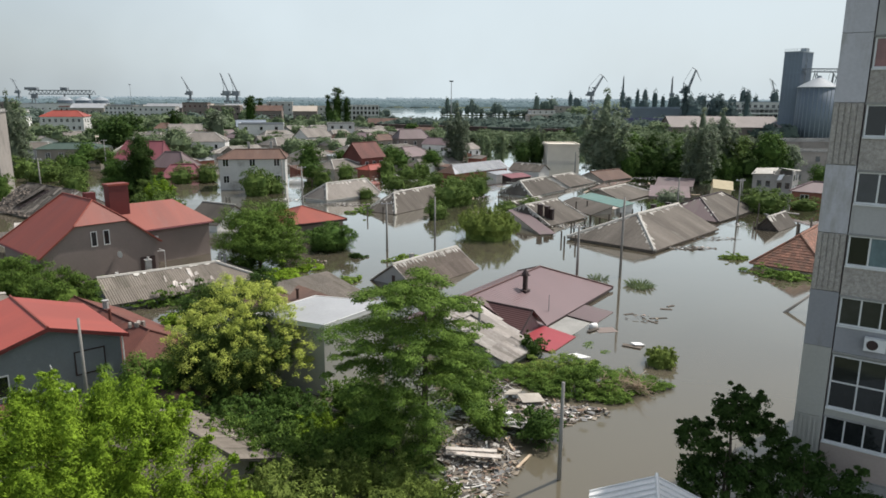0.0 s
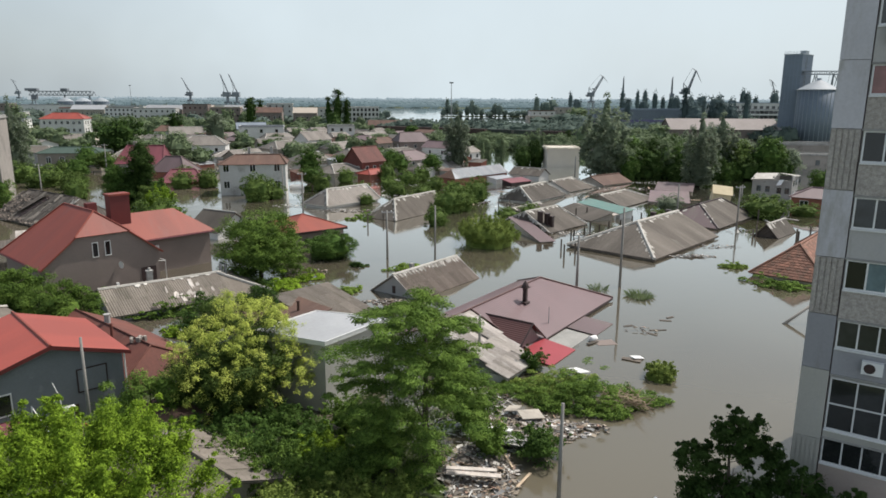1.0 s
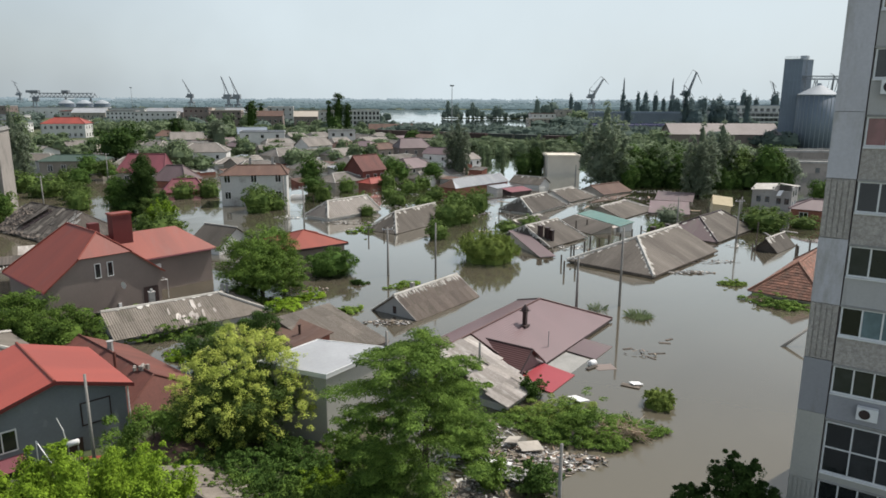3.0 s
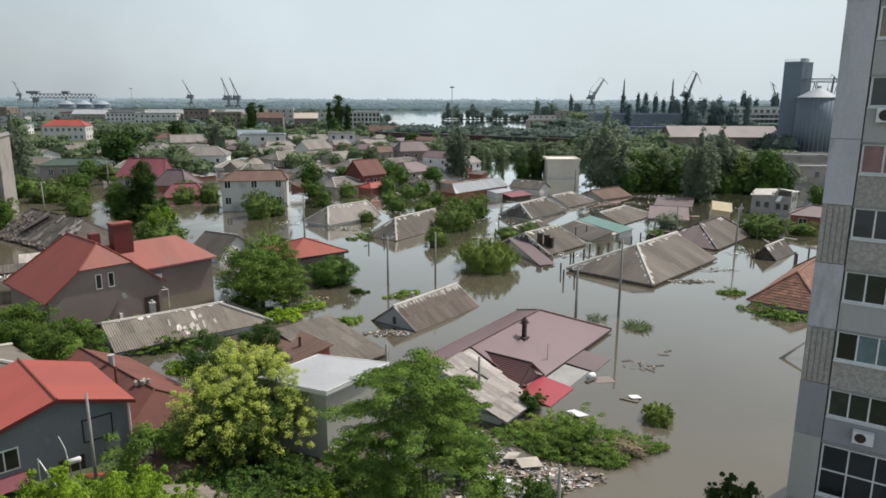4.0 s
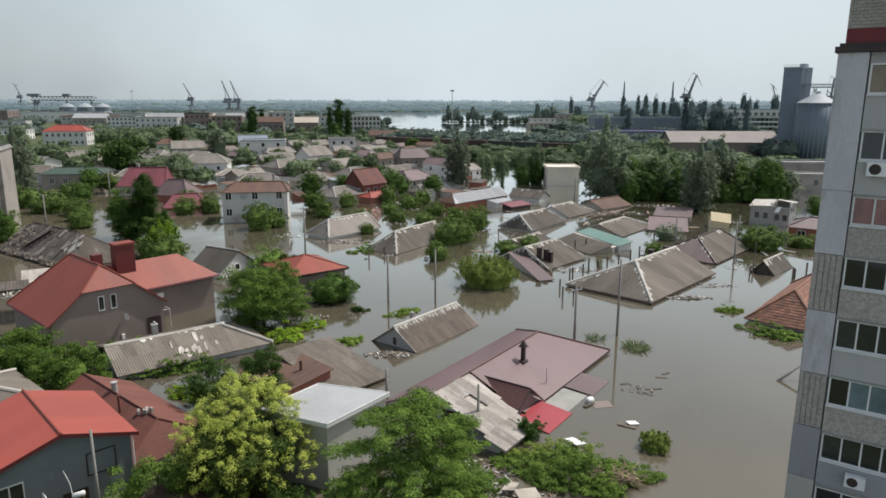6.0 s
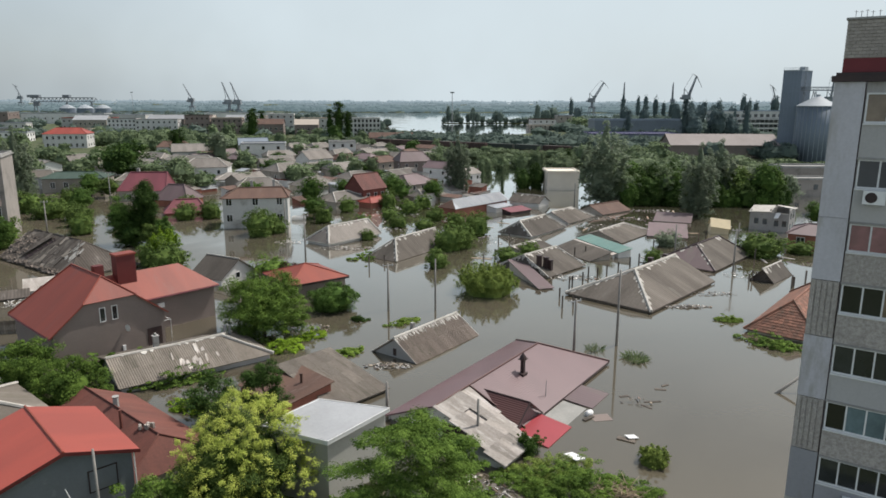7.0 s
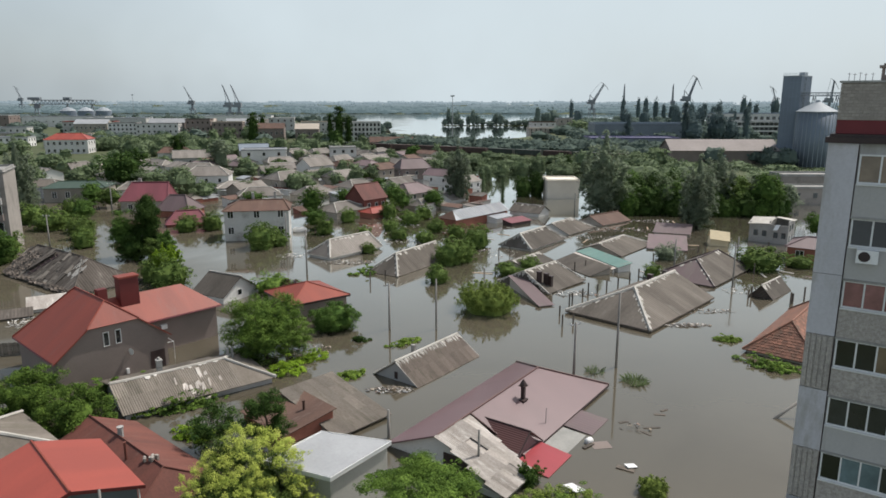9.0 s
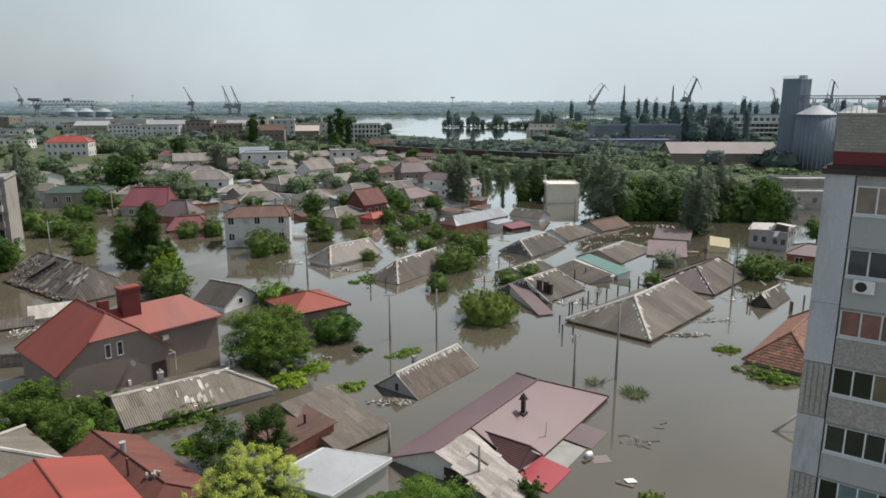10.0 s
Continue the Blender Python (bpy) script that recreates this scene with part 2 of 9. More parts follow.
M = {}
M["water"] = water_mat()
M["soil"] = surf("wet_soil_and_grass", (0.075, 0.085, 0.04), (0.05, 0.07, 0.025), 0.95, big=0.12, fine=1.5, bump=0.6)
M["asbestos"] = surf("old_asbestos_sheet", (0.235, 0.207, 0.175), (0.15, 0.13, 0.108), 0.9, big=0.35, fine=5, bump=0.3, streak=True, rnd=0.2, dirt=(0.11, 0.10, 0.075), dirt_at=0.6)
M["asbestos_brown"] = surf("brown_asbestos_sheet", (0.215, 0.178, 0.15), (0.14, 0.115, 0.096), 0.9, big=0.35, fine=5, bump=0.3, streak=True, rnd=0.1, dirt=(0.11, 0.10, 0.075), dirt_at=0.6)
M["asbestos_far"] = surf("old_asbestos_roof", (0.130, 0.114, 0.097), (0.075, 0.065, 0.054), 0.9, big=0.3, fine=4, bump=0.3, corr=0.5, corr_bump=0.4, streak=True, rnd=0.3, dirt=(0.205, 0.19, 0.168), dirt_at=0.66)
M["asbestos_town"] = surf("grey_asbestos_roof", (0.22, 0.20, 0.18), (0.145, 0.13, 0.115), 0.9, big=0.3, fine=4, bump=0.3, corr=0.5, corr_bump=0.4, streak=True, rnd=0.3, dirt=(0.28, 0.265, 0.24), dirt_at=0.66)
M["asbestos_rot"] = surf("rotten_mossy_asbestos_roof", (0.115, 0.098, 0.084), (0.055, 0.046, 0.038), 0.92, big=0.5, fine=4, bump=0.4, corr=0.4, corr_bump=0.5, streak=True, rnd=0.2, dirt=(0.20, 0.18, 0.16), dirt_at=0.62)
M["rubble"] = surf("crumbled_asbestos", (0.16, 0.135, 0.115), (0.075, 0.062, 0.052), 0.95, big=1.5, fine=8, bump=0.3, rnd=0.5, islands=True)
M["asbestos_pale"] = surf("bleached_asbestos_sheet", (0.52, 0.475, 0.435), (0.34, 0.305, 0.27), 0.9, big=0.7, fine=5, bump=0.3, streak=True, rnd=0.25, dirt=(0.60, 0.57, 0.53), dirt_at=0.6)
M["red_metal"] = surf("red_painted_metal_roof", (0.255, 0.053, 0.032), (0.195, 0.043, 0.028), 0.55, big=0.3, fine=9, bump=0.04, streak=True, rnd=0.05, dirt=(0.20, 0.065, 0.05), dirt_at=0.64, grain=0.12)
M["red_awning"] = surf("crimson_awning_metal", (0.31, 0.034, 0.046), (0.26, 0.03, 0.04), 0.45, big=0.4, fine=8, bump=0.04, streak=True, rnd=0.05, grain=0.1)
M["red_bright"] = surf("bright_red_metal_roof", (0.335, 0.068, 0.046), (0.27, 0.057, 0.040), 0.5, big=0.3, fine=9, bump=0.04, streak=True, rnd=0.05, grain=0.12)
M["maroon"] = surf("maroon_metal_roof", (0.20, 0.058, 0.072), (0.155, 0.047, 0.058), 0.6, big=0.3, fine=6, bump=0.08, streak=True, rnd=0.2, grain=0.1)
M["mauve_tile"] = surf("mauve_metal_tile", (0.140, 0.079, 0.085), (0.118, 0.066, 0.071), 0.38, 0.0, big=0.35, fine=8, bump=0.05, corr=0.19, corr_bump=0.06, streak=True, rnd=0.03, spec=0.6, grain=0.1)
M["awning_grey"] = surf("wet_grey_awning", (0.29, 0.285, 0.265), (0.22, 0.22, 0.205), 0.7, big=0.5, fine=6, bump=0.06, grain=0.16)
M["mauve_far"] = surf("mauve_metal_roof", (0.15, 0.105, 0.11), (0.115, 0.08, 0.083), 0.6, big=0.3, fine=6, bump=0.05, corr=0.4, corr_bump=0.12, streak=True, rnd=0.18, spec=0.4, grain=0.12, dirt=(0.12, 0.10, 0.09), dirt_at=0.6)
M["dark_tile"] = surf("dark_brown_metal_tile", (0.10, 0.045, 0.04), (0.08, 0.035, 0.032), 0.4, big=0.4, fine=8, bump=0.05, corr=0.19, corr_bump=0.4, streak=True, rnd=0.05, grain=0.1)
M["rust"] = surf("rusty_sheet", (0.125, 0.072, 0.052), (0.090, 0.052, 0.040), 0.8, big=0.5, fine=7, bump=0.15, streak=True, rnd=0.15, dirt=(0.15, 0.11, 0.09), dirt_at=0.63)
M["oxide"] = surf("oxide_red_old_roof", (0.150, 0.052, 0.038), (0.100, 0.038, 0.029), 0.8, big=0.6, fine=6, bump=0.2, streak=True, rnd=0.08, dirt=(0.15, 0.095, 0.075), dirt_at=0.66)
M["green_metal"] = surf("teal_metal_roof", (0.135, 0.245, 0.215), (0.10, 0.19, 0.17), 0.6, big=0.4, fine=6, bump=0.05, corr=0.3, corr_bump=0.3, streak=True, rnd=0.05, grain=0.12, dirt=(0.20, 0.22, 0.19), dirt_at=0.62)
M["green_dark"] = surf("dark_green_metal_roof", (0.052, 0.085, 0.066), (0.042, 0.068, 0.054), 0.65, big=0.4, fine=6, bump=0.05, streak=True, rnd=0.05, grain=0.1)
M["silver"] = surf("zinc_seamed_roof", (0.31, 0.33, 0.355), (0.24, 0.255, 0.275), 0.55, 0.1, big=0.3, fine=6, bump=0.05, corr=0.35, corr_bump=0.4, streak=True, rnd=0.08, grain=0.12)
M["clay"] = surf("orange_clay_tile", (0.225, 0.102, 0.066), (0.165, 0.078, 0.053), 0.75, big=0.6, fine=9, bump=0.2, rnd=0.35, islands=True, dirt=(0.10, 0.065, 0.045), dirt_at=0.58)
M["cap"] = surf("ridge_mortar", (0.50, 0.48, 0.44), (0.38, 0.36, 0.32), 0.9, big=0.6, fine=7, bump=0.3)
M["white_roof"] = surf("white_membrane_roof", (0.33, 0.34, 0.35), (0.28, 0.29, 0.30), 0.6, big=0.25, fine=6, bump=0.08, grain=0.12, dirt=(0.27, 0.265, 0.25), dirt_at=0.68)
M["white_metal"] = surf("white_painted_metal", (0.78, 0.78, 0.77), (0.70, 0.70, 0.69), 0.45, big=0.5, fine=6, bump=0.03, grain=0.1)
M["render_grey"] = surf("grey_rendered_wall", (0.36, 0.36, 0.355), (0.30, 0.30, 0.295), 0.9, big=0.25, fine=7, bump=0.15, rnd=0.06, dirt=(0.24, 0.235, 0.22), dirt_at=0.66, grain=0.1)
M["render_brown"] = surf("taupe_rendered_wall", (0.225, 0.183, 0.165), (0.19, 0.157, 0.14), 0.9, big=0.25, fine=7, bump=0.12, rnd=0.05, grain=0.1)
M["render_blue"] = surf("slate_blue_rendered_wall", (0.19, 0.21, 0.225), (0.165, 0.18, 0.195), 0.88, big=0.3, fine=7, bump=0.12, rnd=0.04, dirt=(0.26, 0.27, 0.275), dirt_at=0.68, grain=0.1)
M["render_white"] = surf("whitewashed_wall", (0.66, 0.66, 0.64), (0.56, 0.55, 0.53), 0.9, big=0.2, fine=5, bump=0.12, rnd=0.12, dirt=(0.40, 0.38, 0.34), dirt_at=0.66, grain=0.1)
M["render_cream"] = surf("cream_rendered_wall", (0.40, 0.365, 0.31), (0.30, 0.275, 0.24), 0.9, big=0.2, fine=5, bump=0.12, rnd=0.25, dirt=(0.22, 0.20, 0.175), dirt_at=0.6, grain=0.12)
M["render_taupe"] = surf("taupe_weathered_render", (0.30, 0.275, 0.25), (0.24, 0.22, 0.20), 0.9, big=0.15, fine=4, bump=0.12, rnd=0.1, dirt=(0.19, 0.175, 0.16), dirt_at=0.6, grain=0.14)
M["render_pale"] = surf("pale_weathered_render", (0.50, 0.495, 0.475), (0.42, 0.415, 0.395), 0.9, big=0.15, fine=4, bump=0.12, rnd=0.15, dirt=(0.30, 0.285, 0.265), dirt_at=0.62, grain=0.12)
M["hut_cream"] = surf("yellowish_cream_wall", (0.66, 0.56, 0.37), (0.58, 0.49, 0.32), 0.85, big=0.5, fine=6, bump=0.08, grain=0.1)
M["box_cream"] = surf("bright_cream_wall", (0.76, 0.70, 0.60), (0.69, 0.635, 0.545), 0.9, big=0.2, fine=5, bump=0.08, rnd=0.03, dirt=(0.62, 0.59, 0.52), dirt_at=0.68, grain=0.08)
M["mortar_white"] = surf("bleached_mortar", (0.54, 0.52, 0.48), (0.36, 0.345, 0.31), 0.95, big=0.9, fine=8, bump=0.3, rnd=0.25, islands=True)
M["trash_white"] = surf("pale_flood_rubbish", (0.62, 0.61, 0.58), (0.26, 0.24, 0.21), 0.8, big=1.5, fine=6, bump=0.3, rnd=0.6, islands=True)
M["concrete"] = surf("weathered_concrete", (0.34, 0.335, 0.32), (0.26, 0.255, 0.24), 0.9, big=0.3, fine=6, bump=0.2, rnd=0.12, dirt=(0.18, 0.175, 0.16), dirt_at=0.64)
M["brown_red"] = surf("brownish_red_roof", (0.145, 0.055, 0.046), (0.10, 0.042, 0.036), 0.8, big=0.4, fine=6, bump=0.2, corr=0.3, corr_bump=0.4, streak=True, rnd=0.1)
M["brick_dark"] = surf("dark_red_brick_wall", (0.17, 0.062, 0.05), (0.12, 0.045, 0.038), 0.9, big=0.4, fine=9, bump=0.3, rnd=0.1)
M["brick_wall"] = surf("red_brick_wall", (0.30, 0.12, 0.085), (0.23, 0.09, 0.065), 0.9, big=0.4, fine=9, bump=0.3, rnd=0.1)
M["brick_pale"] = surf("pale_silicate_brick", (0.36, 0.325, 0.29), (0.30, 0.27, 0.24), 0.9, big=0.8, fine=12, bump=0.2, rnd=0.12)
M["brick_pale_joined"] = surf("pale_silicate_bricks", (0.36, 0.325, 0.29), (0.30, 0.27, 0.24), 0.9, big=0.8, fine=12, bump=0.2, rnd=0.12, islands=True)
M["parapet_mortar"] = surf("pale_mortar", (0.335, 0.302, 0.268), (0.30, 0.27, 0.24), 0.95, big=1, fine=12, bump=0.3)
M["panel_grey"] = surf("grey_facade_render", (0.44, 0.43, 0.42), (0.385, 0.375, 0.365), 0.88, big=0.35, fine=8, bump=0.08, streak=True, rnd=0.05, dirt=(0.30, 0.285, 0.265), dirt_at=0.64, grain=0.1)
M["panel_pale"] = surf("stained_pale_facade_render", (0.55, 0.54, 0.57), (0.47, 0.46, 0.48), 0.88, big=0.5, fine=8, bump=0.1, streak=True, rnd=0.05, dirt=(0.37, 0.355, 0.34), dirt_at=0.56, grain=0.14)
M["panel_blue"] = surf("blue_grey_facade_render", (0.33, 0.33, 0.35), (0.285, 0.285, 0.30), 0.88, big=0.35, fine=8, bump=0.08, streak=True, rnd=0.05, grain=0.1, dirt=(0.25, 0.245, 0.24), dirt_at=0.66)
M["panel_beige"] = surf("beige_facade_render", (0.44, 0.43, 0.39), (0.39, 0.38, 0.345), 0.88, big=0.35, fine=8, bump=0.08, rnd=0.05, grain=0.1)
M["panel_pink"] = surf("pink_beige_facade_render", (0.42, 0.35, 0.31), (0.37, 0.31, 0.275), 0.88, big=0.35, fine=8, bump=0.08, rnd=0.05, grain=0.1)
M["pebble"] = surf("pebble_dash", (0.45, 0.415, 0.38), (0.30, 0.275, 0.25), 0.95, big=7.0, fine=16, bump=1.0, rnd=0.05, dirt=(0.22, 0.20, 0.18), dirt_at=0.66)
M["dark_red"] = surf("dark_red_band", (0.17, 0.025, 0.03), (0.13, 0.02, 0.025), 0.6, big=0.4, fine=7, bump=0.08, grain=0.1)
M["chimney_red"] = surf("dark_red_cladding", (0.125, 0.024, 0.022), (0.10, 0.02, 0.019), 0.6, big=0.5, fine=7, bump=0.06, grain=0.1)
M["black_metal"] = surf("black_brown_metal", (0.035, 0.022, 0.022), (0.05, 0.03, 0.028), 0.5, big=1, fine=8, bump=0.05)
M["plastic_white"] = surf("white_window_frame", (0.72, 0.72, 0.71), (0.64, 0.64, 0.63), 0.4, big=1, fine=8, bump=0.02, grain=0.1)
M["pane"] = glass_mat("dark_window_pane", (0.018, 0.020, 0.021))
M["pane_teal"] = glass_mat("blue_curtained_pane", (0.09, 0.13, 0.145), 0.12)
M["pane_pink"] = glass_mat("pink_curtained_pane", (0.17, 0.075, 0.07), 0.2)
M["pane_tan"] = glass_mat("tan_curtained_pane", (0.14, 0.105, 0.07), 0.15)
M["metal_grey"] = surf("galvanised_metal", (0.33, 0.34, 0.35), (0.27, 0.28, 0.29), 0.5, 0.5, big=1, fine=8, bump=0.05)
M["pole_concrete"] = surf("pole_concrete", (0.27, 0.26, 0.24), (0.20, 0.19, 0.175), 0.9, big=0.6, fine=9, bump=0.2)
M["wood_grey"] = surf("weathered_timber", (0.13, 0.11, 0.09), (0.075, 0.062, 0.05), 0.85, big=1.2, fine=9, bump=0.3, rnd=0.35)
M["wood_pale"] = surf("fresh_broken_timber", (0.48, 0.38, 0.27), (0.36, 0.28, 0.20), 0.85, big=1.2, fine=9, bump=0.3, rnd=0.3)
M["trash"] = scraps("flood_rubbish")
M["silo_steel"] = surf("blue_grey_silo_steel", (0.185, 0.225, 0.275), (0.155, 0.19, 0.235), 0.6, 0.1, big=0.1, fine=2, bump=0.05, grain=0.1)
M["silo_roof"] = surf("pale_silo_roof", (0.31, 0.345, 0.37), (0.26, 0.29, 0.315), 0.65, big=0.1, fine=2, bump=0.05, grain=0.1)
M["shed_blue"] = surf("blue_grey_shed_cladding", (0.20, 0.235, 0.275), (0.165, 0.195, 0.235), 0.65, big=0.1, fine=1, bump=0.05, rnd=0.15, grain=0.1)
M["shed_purple"] = surf("violet_grey_shed_cladding", (0.115, 0.11, 0.20), (0.09, 0.09, 0.16), 0.6, big=0.1, fine=1, bump=0.05, grain=0.1)
M["shed_mauve"] = surf("faded_pinkish_shed_roof", (0.30, 0.265, 0.25), (0.25, 0.22, 0.205), 0.8, big=0.08, fine=1, bump=0.1, grain=0.14)
M["shed_tan"] = surf("tan_shed_roof", (0.42, 0.37, 0.31), (0.36, 0.315, 0.265), 0.8, big=0.08, fine=1, bump=0.1, grain=0.1)
# grey-blue steel, lightened in colour to stand for haze over the port
M["crane_grey"] = surf("hazed_grey_blue_steel", (0.20, 0.225, 0.245), (0.165, 0.185, 0.205), 0.6, 0.2, big=0.1, fine=1, bump=0.02)
M["wagon_brown"] = surf("dull_brown_wagon_steel", (0.075, 0.045, 0.04), (0.055, 0.035, 0.03), 0.7, big=0.3, fine=4, bump=0.05, rnd=0.3)
M["wagon_green"] = surf("dull_green_wagon_steel", (0.055, 0.065, 0.055), (0.04, 0.05, 0.045), 0.7, big=0.3, fine=4, bump=0.05, rnd=0.3)
M["bark"] = surf("grey_brown_bark", (0.12, 0.095, 0.07), (0.08, 0.065, 0.05), 0.95, big=2, fine=9, bump=0.6)
M["leaf_bright"] = leafy("bright_leaf", (0.050, 0.100, 0.010), (0.255, 0.385, 0.036), 0.16, 0.7, 0.06)
M["leaf_mid"] = leafy("green_leaf", (0.036, 0.074, 0.016), (0.160, 0.250, 0.048), 0.14, 0.7, 0.06)
M["leaf_yellow"] = leafy("yellow_green_leaf", (0.20, 0.27, 0.045), (0.52, 0.57, 0.13), 0.24, 0.7, 0.06)
M["leaf_dark"] = leafy("dark_leaf", (0.018, 0.042, 0.010), (0.062, 0.108, 0.026), 0.22, 0.7, 0.06)
M["leaf_round"] = leafy("summer_leaf", (0.024, 0.054, 0.012), (0.098, 0.168, 0.038), 0.22, 0.7, 0.06)
M["leaf_poplar"] = leafy("silvery_poplar_leaf", (0.115, 0.15, 0.10), (0.24, 0.29, 0.195), 0.5, 0.6, 0.2)
# the next three tones and their glow hold the haze of the air
M["haze_woods"] = haze_mat("far_bank_haze", (0.06, 0.075, 0.08), (0.112, 0.158, 0.172))
M["haze_plain"] = haze_mat("far_plain_haze", (0.06, 0.07, 0.075), (0.150, 0.200, 0.222))
M["haze_horizon"] = haze_mat("horizon_wood_haze", (0.06, 0.07, 0.08), (0.235, 0.300, 0.335))
# leaf colour paled and blued to stand for haze over the distance
M["leaf_haze_far"] = leafy("hazed_woodland_leaf", (0.115, 0.155, 0.135), (0.175, 0.225, 0.19), 0.35, 0.9, 0.0)
M["leaf_reed"] = leafy("grey_green_reed", (0.10, 0.14, 0.06), (0.19, 0.24, 0.12), 0.3)
# leaf dulled and blued in its colour, as haze over the town would
M["leaf_town_haze"] = leafy("hazed_town_leaf", (0.082, 0.118, 0.066), (0.185, 0.242, 0.126), 0.3, 0.7, 0.1)
# poplar leaf with the port's haze put into its colour
M["leaf_poplar_haze"] = leafy("hazed_poplar_leaf", (0.095, 0.135, 0.14), (0.135, 0.175, 0.175), 0.3, 0.9, 0.0)
M["leaf_bush"] = leafy("olive_bush_leaf", (0.034, 0.066, 0.016), (0.138, 0.200, 0.052), 0.22, 0.7, 0.06)
M["leaf_olive"] = leafy("light_olive_leaf", (0.070, 0.110, 0.022), (0.24, 0.31, 0.075), 0.25, 0.7, 0.06)
M["leaf_red"] = leafy("purple_red_leaf", (0.055, 0.02, 0.022), (0.10, 0.035, 0.035), 0.3)
M["reed"] = leafy("floating_weed", (0.09, 0.15, 0.02), (0.20, 0.30, 0.045), 0.3)

# ---------------------------------------------------------------- builders


class Mesh:
    """Gathers faces, with metres as texture coordinates, into one mesh."""

    def __init__(self):
        self.v, self.f, self.uv = [], [], []

    def face(self, pts, uvs=None):
        i = len(self.v)
        self.v += [tuple(p) for p in pts]
        self.f.append(tuple(range(i, i + len(pts))))
        if uvs is None:
            a = Vector(pts[1]) - Vector(pts[0])
            a = a.normalized() if a.length > 1e-6 else Vector((1, 0, 0))
            nrm = a.cross(Vector(pts[-1]) - Vector(pts[0]))
            b = nrm.cross(a)
            b = b.normalized() if b.length > 1e-9 else Vector((0, 0, 1))
            uvs = [((Vector(p) - Vector(pts[0])).dot(a), (Vector(p) - Vector(pts[0])).dot(b)) for p in pts]
        self.uv += uvs

    def slab(self, pts, th):
        """A flat plate: pts is its upper face, anticlockwise from above."""
        pts = [Vector(p) for p in pts]
        nrm = (pts[1] - pts[0]).cross(pts[-1] - pts[0]).normalized()
        low = [p - nrm * th for p in pts]
        self.face(pts)
        self.face(list(reversed(low)))
        for i in range(len(pts)):
            j = (i + 1) % len(pts)
            self.face([pts[i], low[i], low[j], pts[j]])

    def box(self, x0, y0, z0, x1, y1, z1, m=None):
        c = [Vector((x, y, z)) for z in (z0, z1) for y in (y0, y1) for x in (x0, x1)]
        if m is not None:
            c = [m @ p for p in c]
        for q in ((0, 1, 5, 4), (1, 3, 7, 5), (3, 2, 6, 7), (2, 0, 4, 6), (4, 5, 7, 6), (2, 3, 1, 0)):
            self.face([c[k] for k in q])

    def tube(self, path, radii, n=8, caps=True):
        """A tapered pipe along a path, its rings shared."""
        path = [Vector(p) for p in path]
        base = len(self.v)
        for i, p in enumerate(path):
            d = (path[min(i + 1, len(path) - 1)] - path[max(i - 1, 0)]).normalized()
            a = d.cross(Vector((0, 0, 1)) if abs(d.z) < 0.9 else Vector((1, 0, 0))).normalized()
            b = d.cross(a)
            for k in range(n):
                t = 2 * math.pi * k / n
                self.v.append(tuple(p + (a * math.cos(t) + b * math.sin(t)) * radii[i]))
        for i in range(len(path) - 1):
            for k in range(n):
                k2 = (k + 1) % n
                self.f.append((base + i * n + k, base + (i + 1) * n + k, base + (i + 1) * n + k2, base + i * n + k2))
                self.uv += [(k / n, i), (k / n, i + 1), ((k + 1) / n, i + 1), ((k + 1) / n, i)]
        if caps:
            for i, order in ((0, range(n)), (len(path) - 1, reversed(range(n)))):
                self.f.append(tuple(base + i * n + k for k in order))
                self.uv += [(0, 0)] * n

    def data(self, name, smooth=False):
        me = bpy.data.meshes.new(name)
        me.from_pydata(self.v, [], self.f)
        lay = me.uv_layers.new(name="metres")
        lay.data.foreach_set("uv", np.array(self.uv, dtype=np.float32).ravel())
        if smooth:
            me.polygons.foreach_set("use_smooth", np.ones(len(me.polygons), dtype=bool))
        me.update()
        return me


def part(name, mesh, material, parent=None, label="", m=None, smooth=False):
    me = mesh.data(name, smooth) if isinstance(mesh, Mesh) else mesh
    if not me.materials:
        me.materials.append(M[material])
    ob = new(name, me)
    if parent is not None:
        ob.parent = parent
    if m is not None:
        ob.matrix_basis = m
    if label:
        ob["label"] = label
    return ob


def thing(name, m, label, category, group="", kind=""):
    ob = new(name)
    ob.empty_display_size = 0.3
    ob.matrix_basis = m
    return tagged(ob, label, category, group, kind)


def at(x, y, z=0.0, ang=0.0, s=1.0):
    return Matrix.Translation((x, y, z)) @ Matrix.Rotation(radians(ang), 4, "Z") @ Matrix.Diagonal((s, s, s, 1))


def window(parent, m, w, h, panes=1, pane="pane", depth=0.06, rows=1, name="window"):
    """A window on a wall: m has x along the wall, y into it, z up, at the lower left corner."""
    f = Mesh()
    t = 0.07
    f.box(0, -depth, 0, w, 0.02, t)
    f.box(0, -depth, h - t, w, 0.02, h)
    for i in range(panes + 1):
        x = (w - t) * i / panes
        f.box(x, -depth + 0.003, t, x + t, 0.02, h - t)
    for r in range(1, rows):
        f.box(t, -depth + 0.006, h * r / rows - t / 2, w - t, 0.02, h * r / rows + t / 2)
    win = part(name, f, "plastic_white", parent, m=m)
    kinds = pane if isinstance(pane, (list, tuple)) else [pane] * panes
    for i in range(panes):
        g = Mesh()
        x = (w - t) * i / panes
        g.box(x + t, -0.025, t, x + (w - t) / panes, 0.0, h - t)
        part("pane", g, kinds[i % len(kinds)], win)
    return win


